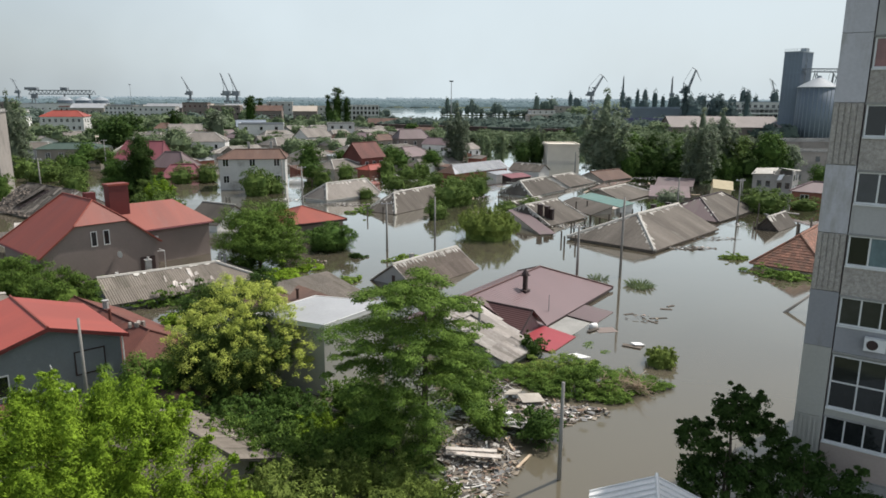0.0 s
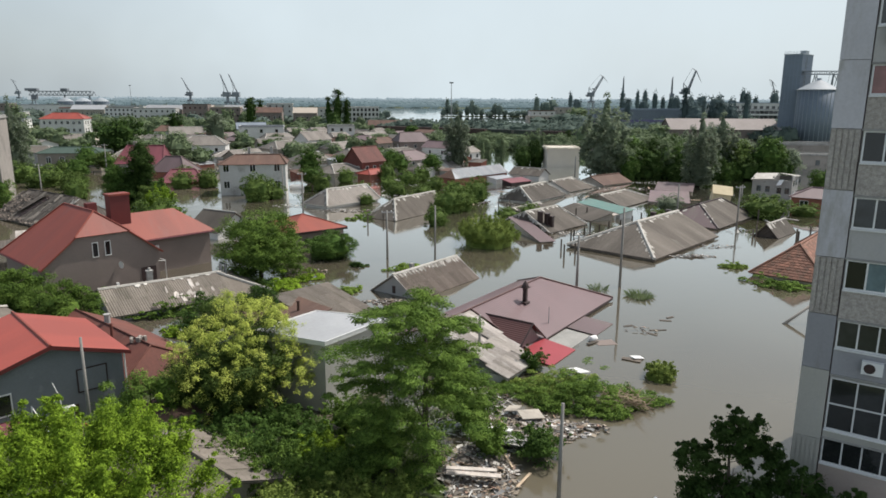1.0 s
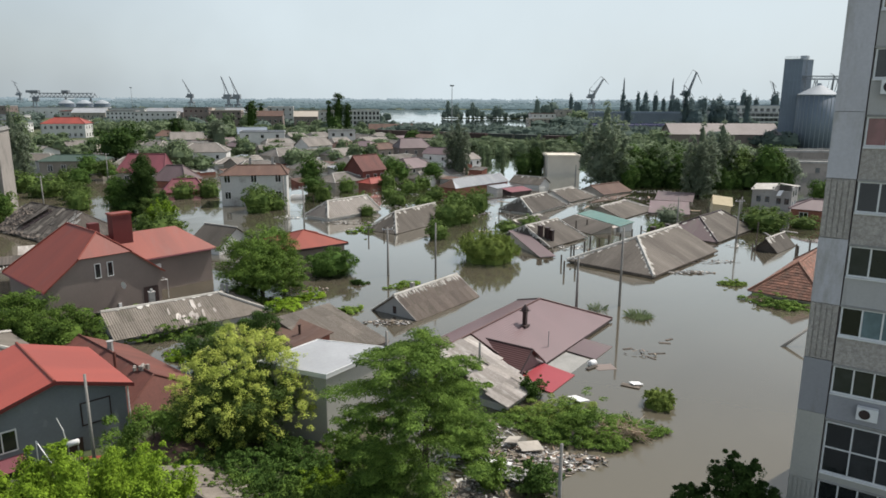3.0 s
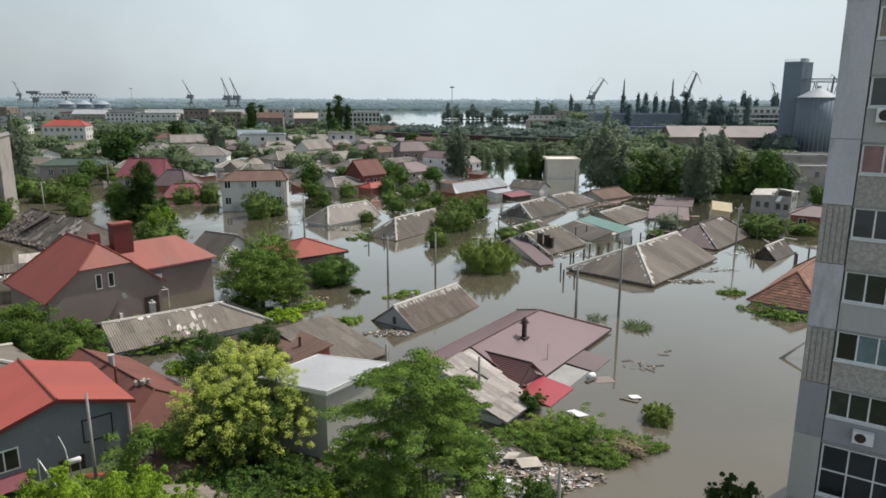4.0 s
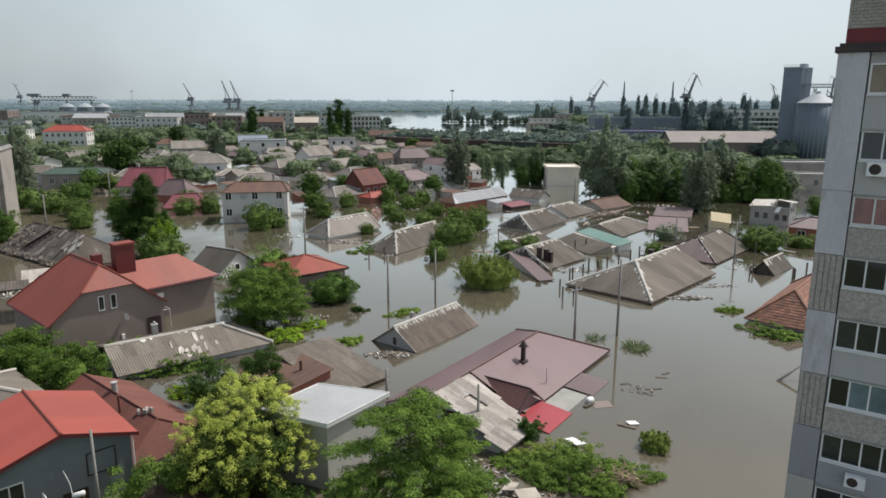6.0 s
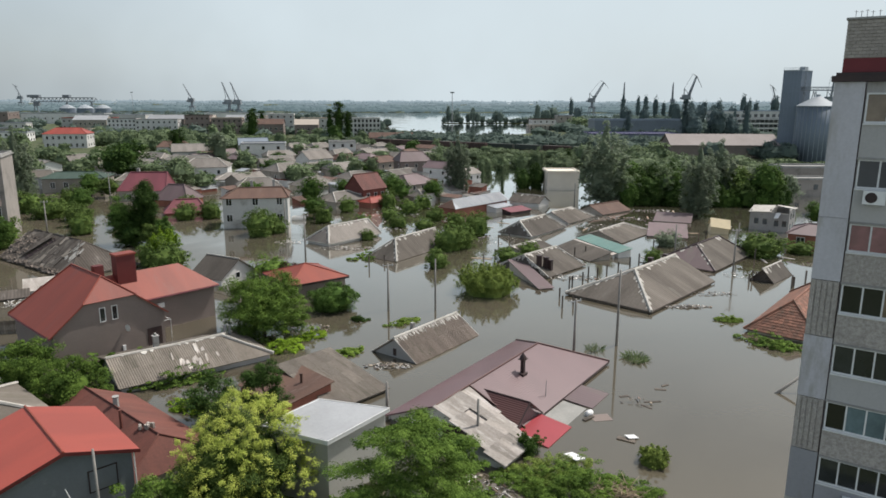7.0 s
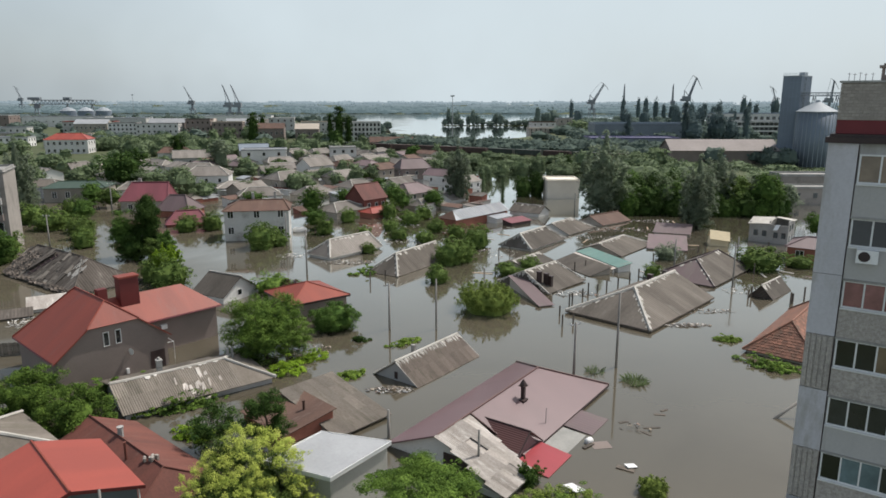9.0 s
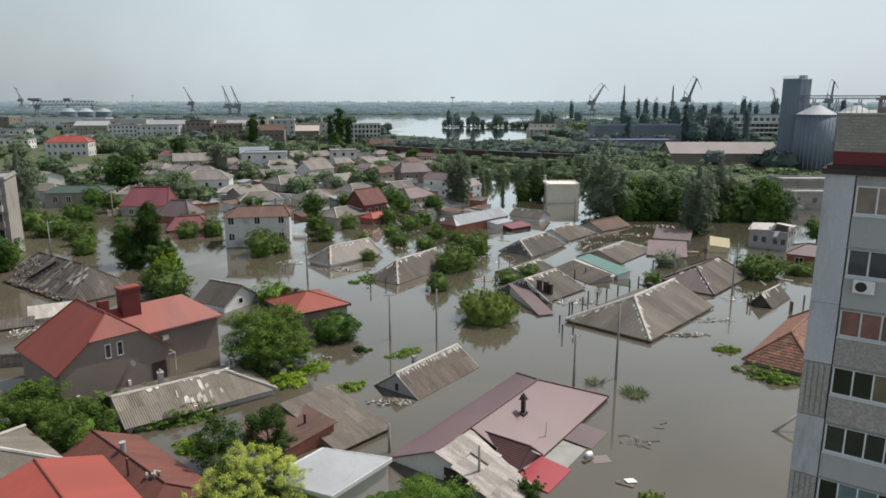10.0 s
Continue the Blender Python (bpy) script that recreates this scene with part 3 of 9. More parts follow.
def roof_parts(L, W, eave, ridge, h0, h1):
    """Slopes of a gable or hip roof along x: (name, corners from above) and its ridge and hip lines."""
    x0, x1, y = -L / 2, L / 2, W / 2
    a, b = Vector((x0 + h0, 0, ridge)), Vector((x1 - h1, 0, ridge))
    c = [Vector((x0, -y, eave)), Vector((x1, -y, eave)), Vector((x1, y, eave)), Vector((x0, y, eave))]
    slopes = [[c[0], c[1], b, a], [c[2], c[3], a, b]]
    lines = [(a, b)]
    if h1 > 0:
        slopes.append([c[1], c[2], b])
        lines += [(b, c[1]), (b, c[2])]
    if h0 > 0:
        slopes.append([c[3], c[0], a])
        lines += [(a, c[0]), (a, c[3])]
    return slopes, lines


def body_mesh(L, W, base, eave, ridge, h0, h1, o=0.35):
    """The walls under such a roof, with gables where there is no hip."""
    x0, x1, y = -L / 2 + o, L / 2 - o, W / 2 - o
    top = eave + (ridge - eave) * o / (W / 2) - 0.11
    m = Mesh()
    apex = ridge - 0.12

    def end(x, gable, flip):
        pts = [Vector((x, -y, base)), Vector((x, y, base)), Vector((x, y, top))] + ([Vector((x, 0, apex))] if gable else []) + [Vector((x, -y, top))]
        m.face(pts if not flip else list(reversed(pts)))
    end(x1, h1 == 0, False)
    end(x0, h0 == 0, True)
    m.face([(x0, -y, base), (x1, -y, base), (x1, -y, top), (x0, -y, top)])
    m.face([(x1, y, base), (x0, y, base), (x0, y, top), (x1, y, top)])
    return m


def corrugated_sheet(w, l, waves=6, depth=0.05):
    """One wavy roofing sheet, w across and l down the slope, lying in the xy plane."""
    m = Mesh()
    k = waves * 4
    row = []
    for i in range(k + 1):
        row.append((w * i / k, depth * (0.5 + 0.5 * math.sin(2 * math.pi * i / 4))))
    for i in range(k):
        (xa, za), (xb, zb) = row[i], row[i + 1]
        m.face([(xa, 0, za), (xb, 0, zb), (xb, l, zb), (xa, l, za)], [(xa, 0), (xb, 0), (xb, l), (xa, l)])
    m.face([(0, 0, -0.01), (w, 0, -0.01), (w, 0, row[-1][1]), (0, 0, row[0][1])])
    return m.data("sheet", smooth=True)


def sheeted(parent, corners, mat, cols, rows_, rng, gap=()):
    """Lays corrugated sheets over a rectangular slope (eave left, eave right, ridge right, ridge left)."""
    a, b, c, d = (Vector(p) for p in corners)
    ux, uy = (b - a), (d - a)
    w, l = ux.length / cols, uy.length / rows_
    ex, ey = ux.normalized(), uy.normalized()
    ez = ex.cross(ey)
    sheet = corrugated_sheet(w + 0.06, l + 0.12)
    sheet.materials.append(M[mat])
    for j in range(rows_):
        for i in range(cols):
            if (i, j) in gap:
                continue
            o = a + ex * (w * i - 0.03) + ey * (l * j - 0.1) + ez * (0.012 + 0.02 * (rows_ - j) + rng.uniform(0, 0.006))
            m = Matrix((ex, ey, ez)).transposed().to_4x4()
            m.translation = o
            ob = part("roof_sheet", sheet, mat, parent)
            ob.matrix_basis = m @ pose(0, 0, 0, rng.uniform(-0.3, 0.3), rng.uniform(-0.2, 0.2), rng.uniform(-0.3, 0.3))


def smears(parent, slopes, lines, rng, n=10, ln=0.55, up=0.03, thin=1.0):
    """Pale mortar washed down the slopes from ridge and hips: thin ragged tongues, too many to count."""
    m = Mesh()
    for s in slopes:
        nrm = (s[1] - s[0]).cross(s[-1] - s[0]).normalized()
        down = Vector((nrm.x, nrm.y, 0)).normalized()
        down = (down - nrm * down.dot(nrm)).normalized()
        cen = sum(s, Vector((0, 0, 0))) / len(s)
        side = nrm.cross(down)
        for p, q in lines:
            if min((p - v).length for v in s) > 0.01 or min((q - v).length for v in s) > 0.01:
                continue
            for k in range(int(n * (q - p).length / 5)):
                o = p.lerp(q, rng.random())
                l = ln * rng.uniform(0.2, 1.0) ** 2 * 1.6 + 0.25
                w = rng.uniform(0.1, 0.34) * thin
                if (o + down * l - cen).length > (o - cen).length + l * 0.6:
                    continue
                low = min(v.z for v in s) + 0.1
                if down.z < -0.01:
                    l = min(l, (o.z - low) / -down.z)
                if l < 0.2:
                    continue
                lift = nrm * up
                m.face([o - side * w + lift, o + down * l * 0.7 - side * w * 0.8 + lift, o + down * l + lift, o + down * l * 0.6 + side * w * 0.9 + lift, o + side * w + lift])
    return tagged(part("mortar_smear", m, "mortar_white", parent), kind="stuff")


def house(x, y, ang, L, W, eave, ridge, roof, wall, h0=0.0, h1=0.0, base=-1.2, label="", o=0.35, caps="cap", chimney=None, windows=(), name="house", cap_w=0.16, roof_b=None, group="flooded houses", fascia=None, roof_end=None, smear=0, flue="concrete"):
    """A house in the flood, its ridge along ang: body, one mesh a slope, ridge caps, chimneys, windows.
    windows: (side, place along, sill, width, height, panes); sides: 0 towards -y, 1 +x, 2 +y, 3 -x of the house."""
    e = thing(name, at(x, y, 0, ang), label, "house", group)
    part("wall", body_mesh(L, W, base, eave, ridge, h0, h1, o), wall, e)
    slopes, lines = roof_parts(L, W, eave, ridge, h0, h1)
    for i, s in enumerate(slopes):
        m = Mesh()
        m.slab(s, 0.09)
        part("roof_slope", m, roof_b if (roof_b and i == 1) else (roof_end if (roof_end and i >= 2) else roof), e)
    if smear:
        smears(e, slopes, lines, random.Random(int(abs(x * 10 + y))), smear)
    if caps:
        for p, q in lines:
            m = Mesh()
            d = (q - p).normalized()
            lift = Vector((0, 0, 0.05))
            m.tube([p + lift, p.lerp(q, 0.5) + lift * 0.9, q + lift], [cap_w, cap_w, cap_w], 6)
            part("ridge_cap", m, caps, e)
    if fascia:
        m = Mesh()
        for s in slopes:
            p, q = s[0], s[1]
            d = (q - p).normalized()
            nrm = Vector((d.y, -d.x, 0))
            m.slab([p + nrm * 0.03, q + nrm * 0.03, q + nrm * 0.03 + Vector((0, 0, 0.02)), p + nrm * 0.03 + Vector((0, 0, 0.02))], 0.03)
            m.box(0, -0.03, -0.2, (q - p).length, 0.005, 0.0, Matrix.Translation(p) @ Matrix.Rotation(math.atan2(d.y, d.x), 4, "Z"))
        part("fascia", m, fascia, e)
    if chimney:
        for cx, cy, cw, zt in chimney:
            m = Mesh()
            zb = ridge - abs(cy) / (W / 2) * (ridge - eave) - 0.3
            m.box(cx - cw / 2, cy - cw / 2, zb, cx + cw / 2, cy + cw / 2, zt)
            m.box(cx - cw * 0.62, cy - cw * 0.62, zt, cx + cw * 0.62, cy + cw * 0.62, zt + 0.12)
            part("chimney", m, flue, e)
    for side, along, sill, w, h, panes in windows:
        r = {0: Matrix.Translation((along, -W / 2 + o, sill)), 1: Matrix.Translation((L / 2 - o, along, sill)) @ Matrix.Rotation(radians(90), 4, "Z"),
             2: Matrix.Translation((along, W / 2 - o, sill)) @ Matrix.Rotation(radians(180), 4, "Z"), 3: Matrix.Translation((-L / 2 + o, along, sill)) @ Matrix.Rotation(radians(-90), 4, "Z")}[side]
        window(e, r, w, h, panes)
    return e


def block(x, y, ang, L, W, H, wall, roof, label, base=-1.0, storeys=0, bays=0, parapet=0.4, name="building", category="building", ww=1.2, wh=1.4, group="", sides=(0, 1, 3)):
    """A flat-roofed building with its windows in rows."""
    e = thing(name, at(x, y, 0, ang), label, category, group)
    m = Mesh()
    m.box(-L / 2, -W / 2, base, L / 2, W / 2, H - 0.15)
    part("wall", m, wall, e)
    m = Mesh()
    m.box(-L / 2 - 0.25, -W / 2 - 0.25, H - 0.15, L / 2 + 0.25, W / 2 + 0.25, H)
    for x0, y0, x1, y1 in ((-L / 2, -W / 2, L / 2, -W / 2 + 0.3), (-L / 2, W / 2 - 0.3, L / 2, W / 2), (-L / 2, -W / 2 + 0.3, -L / 2 + 0.3, W / 2 - 0.3), (L / 2 - 0.3, -W / 2 + 0.3, L / 2, W / 2 - 0.3)):
        m.box(x0, y0, H, x1, y1, H + parapet)
    part("roof", m, roof, e)
    if storeys:
        sh = (H - 0.6) / storeys
        pane = Mesh()
        pane.box(0, -0.05, 0, ww, 0.0, wh)
        pane_me = pane.data("window")
        pane_me.materials.append(M["pane"])
        for s in sides:
            length, off = (L, W / 2) if s in (0, 2) else (W, L / 2)
            nb = bays if s in (0, 2) else max(1, round(bays * W / L))
            rot = {0: 0, 1: 90, 2: 180, 3: -90}[s]
            for k in range(storeys):
                for b in range(nb):
                    ob = part("window", pane_me, "pane", e)
                    xx = -length / 2 + length * (b + 0.5) / nb - ww / 2
                    ob.matrix_basis = Matrix.Rotation(radians(rot), 4, "Z") @ Matrix.Translation((xx, -off, 0.4 + sh * k + (sh - wh) * 0.55))
    return e


# ---- trees


def core_quads(c, r, k, ph):
    """The closed inner mass of a crown: a lumpy ball of k by k patches a side."""
    q = np.linspace(-1, 1, k + 1)
    u, v = np.meshgrid(np.arange(k), np.arange(k))
    u, v = u.ravel(), v.ravel()
    out = []
    for ax in range(3):
        for s in (-1, 1):
            pts = np.empty((k * k, 4, 3))
            for j, (du, dv) in enumerate(((0, 0), (1, 0), (1, 1), (0, 1)) if s > 0 else ((0, 0), (0, 1), (1, 1), (1, 0))):
                pts[:, j, ax] = s
                pts[:, j, (ax + 1) % 3] = q[u + du]
                pts[:, j, (ax + 2) % 3] = q[v + dv]
            out.append(pts)
    d = np.concatenate(out)
    d /= np.linalg.norm(d, axis=2)[:, :, None]
    lump = 1 + 0.16 * np.sin(4 * d[:, :, 0] + ph) * np.sin(4 * d[:, :, 1] + 2 * ph) + 0.1 * np.sin(6 * d[:, :, 2] + 3 * ph)
    return np.asarray(c) + d * lump[:, :, None] * np.asarray(r)


def leaf_mesh(name, centres, spread, per, size, rng, up=0.5, aspect=0.55, flat=1.0, cores=None, axes=None):
    """Many single leaves (two triangles each, folded along the middle) round clump centres."""
    c = np.repeat(np.asarray(centres, dtype=np.float64), per, axis=0)
    n = len(c)
    sp = np.broadcast_to(spread, len(centres)) * rng.uniform(0.65, 1.25, len(centres))
    sp = np.repeat(sp, per)[:, None]
    d = rng.normal(size=(n, 3))
    d /= np.linalg.norm(d, axis=1)[:, None]
    d[:, 2] = np.where(d[:, 2] < -0.3, -d[:, 2], d[:, 2])       # a clump is fuller above
    ph = np.repeat(rng.uniform(0, 6.28, (len(centres), 3)), per, axis=0)
    lumps = 1 + 0.24 * np.sin(5.2 * d[:, 0] + ph[:, 0]) * np.sin(5.2 * d[:, 1] + ph[:, 1]) + 0.14 * np.sin(9.5 * d[:, 2] + 7 * d[:, 0] + ph[:, 2])
    off = d * (rng.uniform(0.12, 1.0, (n, 1)) ** 0.4) * lumps[:, None] * sp * 0.72
    off[:, 2] *= flat
    p = c + off
    nrm = d * 0.9 + rng.normal(size=(n, 3)) * 0.42
    nrm[:, 2] += up
    nrm /= np.linalg.norm(nrm, axis=1)[:, None]
    t = rng.normal(size=(n, 3))
    if axes is not None:                             # leaves that follow their shoot
        t = t * 0.42 + np.repeat(axes, per, axis=0) + d * 0.5
    t -= nrm * (t * nrm).sum(1)[:, None]
    t /= np.linalg.norm(t, axis=1)[:, None]
    b = np.cross(nrm, t)
    s = size * rng.uniform(0.6, 1.25, size=(n, 1))
    v = np.empty((n, 4, 3))
    v[:, 0] = p - t * s * 0.5
    v[:, 1] = p + b * s * aspect * 0.5 - nrm * s * 0.12
    v[:, 2] = p + t * s * 0.5
    v[:, 3] = p - b * s * aspect * 0.5 - nrm * s * 0.12
    if cores is not None:
        v = np.concatenate([v, cores])
        n = len(v)
    me = bpy.data.meshes.new(name)
    me.vertices.add(n * 4)
    me.vertices.foreach_set("co", v.ravel())
    me.loops.add(n * 4)
    me.loops.foreach_set("vertex_index", np.arange(n * 4, dtype=np.int32))
    me.polygons.add(n)
    me.polygons.foreach_set("loop_start", np.arange(0, n * 4, 4, dtype=np.int32))
    me.update(calc_edges=True)
    me.validate()
    return me


def crown_points(n, rx, rz, cz, rng, lobes=5, shell=0.55, lump=0.28, low=-0.75, ry=None):
    """Clump centres through an uneven crown: an ellipsoid with lobes, denser towards its outside."""
    ry = ry or rx
    d = rng.normal(size=(n * 3, 3))
    d /= np.linalg.norm(d, axis=1)[:, None]
    d = d[d[:, 2] > low][:n]
    ld = rng.normal(size=(lobes, 3))
    ld /= np.linalg.norm(ld, axis=1)[:, None]
    f = 1 - lump + 2.0 * lump * np.max(np.clip(d @ ld.T, 0, 1) ** 3, axis=1)
    r = (shell + (1 - shell) * rng.uniform(0, 1, len(d))) * f * rng.uniform(0.85, 1.1, len(d))
    return np.stack([d[:, 0] * rx * r, d[:, 1] * ry * r, cz + d[:, 2] * rz * r], 1)


def trunk_mesh(h, r, rng, limbs=7, reach=2.0, z0=0.35, top=0.95, base=-1.0, fork=3):
    """A tapered, slightly bent trunk with forking limbs."""
    m = Mesh()
    bend = rng.uniform(-0.25, 0.25, 2)
    path = [Vector((bend[0] * t * t * h * 0.25, bend[1] * t * t * h * 0.25, base + (h * top - base) * t)) for t in (0, 0.2, 0.4, 0.6, 0.8, 1)]
    m.tube(path, [r * 1.25, r, r * 0.85, r * 0.62, r * 0.4, r * 0.12], 8)
    for i in range(limbs):
        t = z0 + (0.92 - z0) * (i + 0.5) / limbs
        k = t * 5
        p = path[int(k)].lerp(path[min(int(k) + 1, 5)], k - int(k))
        a = i * 2.4 + rng.uniform(-0.4, 0.4)
        ln = reach * (1.1 - 0.55 * t) * rng.uniform(0.75, 1.1)
        d = Vector((math.cos(a), math.sin(a), rng.uniform(0.35, 0.8)))
        q = p + d * ln * 0.5
        e = p + d * ln + Vector((0, 0, 0.15 * ln))
        m.tube([p, q, e], [r * 0.42 * (1.1 - t), r * 0.27 * (1.1 - t), r * 0.06], 5)
        for j in range(fork):
            b = a + rng.uniform(-0.9, 0.9)
            d2 = Vector((math.cos(b), math.sin(b), rng.uniform(0.1, 0.9))) * ln * 0.5
            s = p.lerp(e, rng.uniform(0.45, 0.85))
            m.tube([s, s + d2 * 0.6, s + d2 + Vector((0, 0, 0.1))], [r * 0.16 * (1.15 - t), r * 0.09, r * 0.03], 4)
    return m


def tree(x, y, trunk, crown, bark, leaf, label, z=0.0, ang=0.0, s=1.0, name="tree", category="tree", group=""):
    e = thing(name, at(x, y, z, ang, s), label, category, group)
    if trunk is not None:
        part("trunk", trunk, bark, e, smooth=True)
    part("crown", crown, leaf, e)
    return e

# ---------------------------------------------------------------- ground and water


def shore(x):
    """How far off the river's near bank lies, along x."""
    return float(np.interp(x, [-3000, -190, -60, 35, 77, 100, 180, 600, 3000], [1000, 990, 640, 515, 585, 790, 1010, 1036, 1100]))


def rail_y(x):
    """The railway runs along the streets' cross direction."""
    return 365 - 0.625 * x


def ground_z(x, y):
    n = noise.noise((x * 0.05, y * 0.05, 0.3)) * 0.5 + noise.noise((x * 0.012, y * 0.012, 4.2)) * 0.8
    near = (34 - 0.42 * x if x < 0 else 34 - 2.6 * x) - y          # dry bank under the camera
    if near > -12:
        z = max(-1.6, min(0.75, near * 0.10)) + n * 0.25
        return max(z, -1.6)
    town = np.interp(y, [200, 260, 330], [-1.3, -0.2, 0.8]) if x < 60 else np.interp(y, [185, 215, 260], [-1.3, 0.3, 0.8])
    if -75 <= x < 75:
        town = np.interp(y - rail_y(x), [-14, -4], [-1.0, 0.9])      # flooded as far as the railway
    if x < -75:
        town = np.interp(y, [165, 230, 300], [-1.3, 0.1, 0.9])
    z = town + n * 0.5
    s = shore(x)
    if y > s - 25:
        z = np.interp(y, [s - 25, s + 5], [z, -3.0])
    far = 1470 + 16 * noise.noise((x * 0.0016, 2.0, 7.7)) + 8 * noise.noise((x * 0.008, 5.0, 1.7))
    if y > far - 20:
        z = np.interp(y, [far - 20, far + 40, far + 300], [-3.0, 1.0, 2.0])
    return float(z)


def ground():
    """One sheet, fine underfoot and coarse far off, that reaches the horizon."""
    u = np.linspace(-1, 1, 170)
    xs = np.sign(u) * (np.abs(u) * 140 + np.abs(u) ** 5 * 4000)
    w = np.linspace(0, 1, 230)
    ys = -40 + w * 330 + w ** 4 * 2300 + w ** 14 * 2300
    m = Mesh()
    m.v = [(x, y, ground_z(x, y)) for y in ys for x in xs]
    k = len(xs)
    for j in range(len(ys) - 1):
        for i in range(k - 1):
            m.f.append((j * k + i, j * k + i + 1, (j + 1) * k + i + 1, (j + 1) * k + i))
            m.uv += [(xs[i], ys[j]), (xs[i + 1], ys[j]), (xs[i + 1], ys[j + 1]), (xs[i], ys[j + 1])]
    ob = part("ground", m, "soil", smooth=True)
    return tagged(ob, "wet dark soil with sparse grass rising from the flood", "ground", kind="structure")


ground()
wm = Mesh()
wm.face([(-4200, -60, 0), (4200, -60, 0), (4200, 4880, 0), (-4200, 4880, 0)])
tagged(part("water", wm, "water"), "still muddy brown flood water mirroring the sky", "water", kind="structure")

U = Vector((0.574, 0.819, 0))        # the streets' two directions
V = Vector((0.819, -0.574, 0))


def slope_rows(m, c, n, step=0.018):
    """Overlapping rows of metal tile over a four-cornered slope (eave left, eave right, ridge right, ridge left)."""
    c = [Vector(p) for p in c]
    nrm = (c[1] - c[0]).cross(c[3] - c[0]).normalized()
    eu = (c[1] - c[0]).normalized()
    ev = nrm.cross(eu)
    for j in range(n):
        a, b = c[0].lerp(c[3], j / n), c[1].lerp(c[2], j / n)
        d, e = c[0].lerp(c[3], (j + 1) / n), c[1].lerp(c[2], (j + 1) / n)
        pts = [a + nrm * step, b + nrm * step, e + nrm * 0.004, d + nrm * 0.004]
        m.face(pts, [((p - c[0]).dot(eu), (p - c[0]).dot(ev)) for p in pts])
        m.face([a, b, b + nrm * step, a + nrm * step])


# ---------------------------------------------------------------- apartment tower


def apartment_tower():
    e = thing("apartment_tower", at(16.31, 29.14, 0, -34.5), "nine-storey grey apartment tower with glazed loggias and pebble-dash panels", "building")
    m = Mesh()
    m.box(1.16, 0.14, -1.5, 24, 11.1, 26.55)          # body behind the loggias
    m.box(0.02, 0.24, -1.5, 1.16, 11.1, 26.55)
    part("wall", m, "panel_grey", e)
    # corner pier: rendered and brick panels, one storey each
    bricks = []
    for z0, z1, mat in ((20.92, 26.55, "panel_pale"), (18.15, 20.90, "panel_pale"), (15.58, 18.13, None), (12.66, 15.56, "panel_pale"), (10.08, 12.64, None), (7.52, 10.06, "panel_blue"), (4.2, 7.5, "panel_beige"), (-1.5, 4.18, "panel_beige")):
        m = Mesh()
        if mat:
            m.box(0, 0.0, z0, 1.12, 0.235, z1)
            part("pier_panel", m, mat, e)
        else:
            m.box(0.01, 0.02, z0, 1.11, 0.235, z1)
            part("pier_panel", m, "pebble", e)
            for k in range(5):                       # upright ribs of pebble-dash
                r = Mesh()
                r.box(0.03 + 0.22 * k, -0.02, z0 + 0.02, 0.2 + 0.22 * k, 0.018, z1 - 0.02)
                part("pier_rib", r, "pebble", e)
    m = Mesh()
    for k in range(6):
        m.box(0.03 + 0.19 * k, -0.03, -1.4, 0.13 + 0.19 * k, -0.002, 4.15)
    part("pier_ribs", m, "panel_beige", e)
    # storeys: window top, sill, rows, panes, spandrel under it
    levels = [(4.32, 3.08, 1, ["pane"] * 5, "panel_pink", 1.66), (7.22, 4.74, 2, ["pane"] * 4, "panel_beige", 4.36), (9.9, 8.62, 1, ["pane"] * 5, "panel_blue", 7.4),
              (12.62, 11.3, 1, ["pane", "pane_teal", "pane_teal", "pane", "pane_teal"], "pebble", 9.98), (15.32, 13.98, 1, ["pane"] * 5, "panel_grey", 12.7),
              (18.07, 16.76, 1, ["pane", "pane", "pane_tan", "pane", "pane"], "pebble", 15.4), (20.72, 19.5, 1, ["pane_pink", "pane_pink", "pane_pink", "pane", "pane"], "pebble", 18.15),
              (23.43, 22.22, 1, ["pane"] * 5, "panel_grey", 20.8), (26.12, 24.9, 1, ["pane_tan", "pane_tan", "pane", "pane_tan", "pane"], "panel_grey", 23.5)]
    for top, sill, rows_, panes, under, low in levels:
        w = 0.78 * len(panes) if rows_ == 1 else 1.05 * len(panes)
        for bay in range(3):
            x = 1.2 + bay * 5.2
            window(e, Matrix.Translation((x, 0.12, sill)), w, top - sill, len(panes), panes, rows=rows_, name="loggia_window")
            m = Mesh()
            m.box(x - 0.02, -0.05, sill - 0.07, x + w + 0.05, 0.13, sill - 0.004)
            part("sill", m, "plastic_white", e)
            m = Mesh()
            m.box(x - 0.03, 0.02, low, x + 5.12, 0.137, sill - 0.074)
            part("spandrel", m, under, e)
        m = Mesh()
        m.box(1.14, -0.02, low - 0.09, 16.6, 0.135, low - 0.006)
        part("floor_edge", m, "concrete", e)
    # vertical gap beside the pier
    m = Mesh()
    m.box(1.125, 0.05, -1.5, 1.155, 0.139, 26.5)
    part("joint", m, "black_metal", e)
    # roof edge, red band, brick parapet
    m = Mesh()
    m.box(-0.12, -0.14, 26.56, 24.2, 11.2, 26.80)
    m.box(0.02, 0.0, 26.80, 24.1, 11.1, 26.93)
    part("roof_slab", m, "black_metal", e)
    m = Mesh()
    m.box(0.2, 0.17, 26.94, 24, 10.9, 27.5)
    part("red_band", m, "dark_red", e)
    m = Mesh()
    m.box(0.22, 0.19, 27.5, 24, 10.8, 29.02)
    part("parapet", m, "parapet_mortar", e)
    bricks.append((27.52, 28.98, 0.2, 4.2, 0.165))
    m = Mesh()
    m.box(0.14, 0.1, 29.02, 24, 10.85, 29.1)
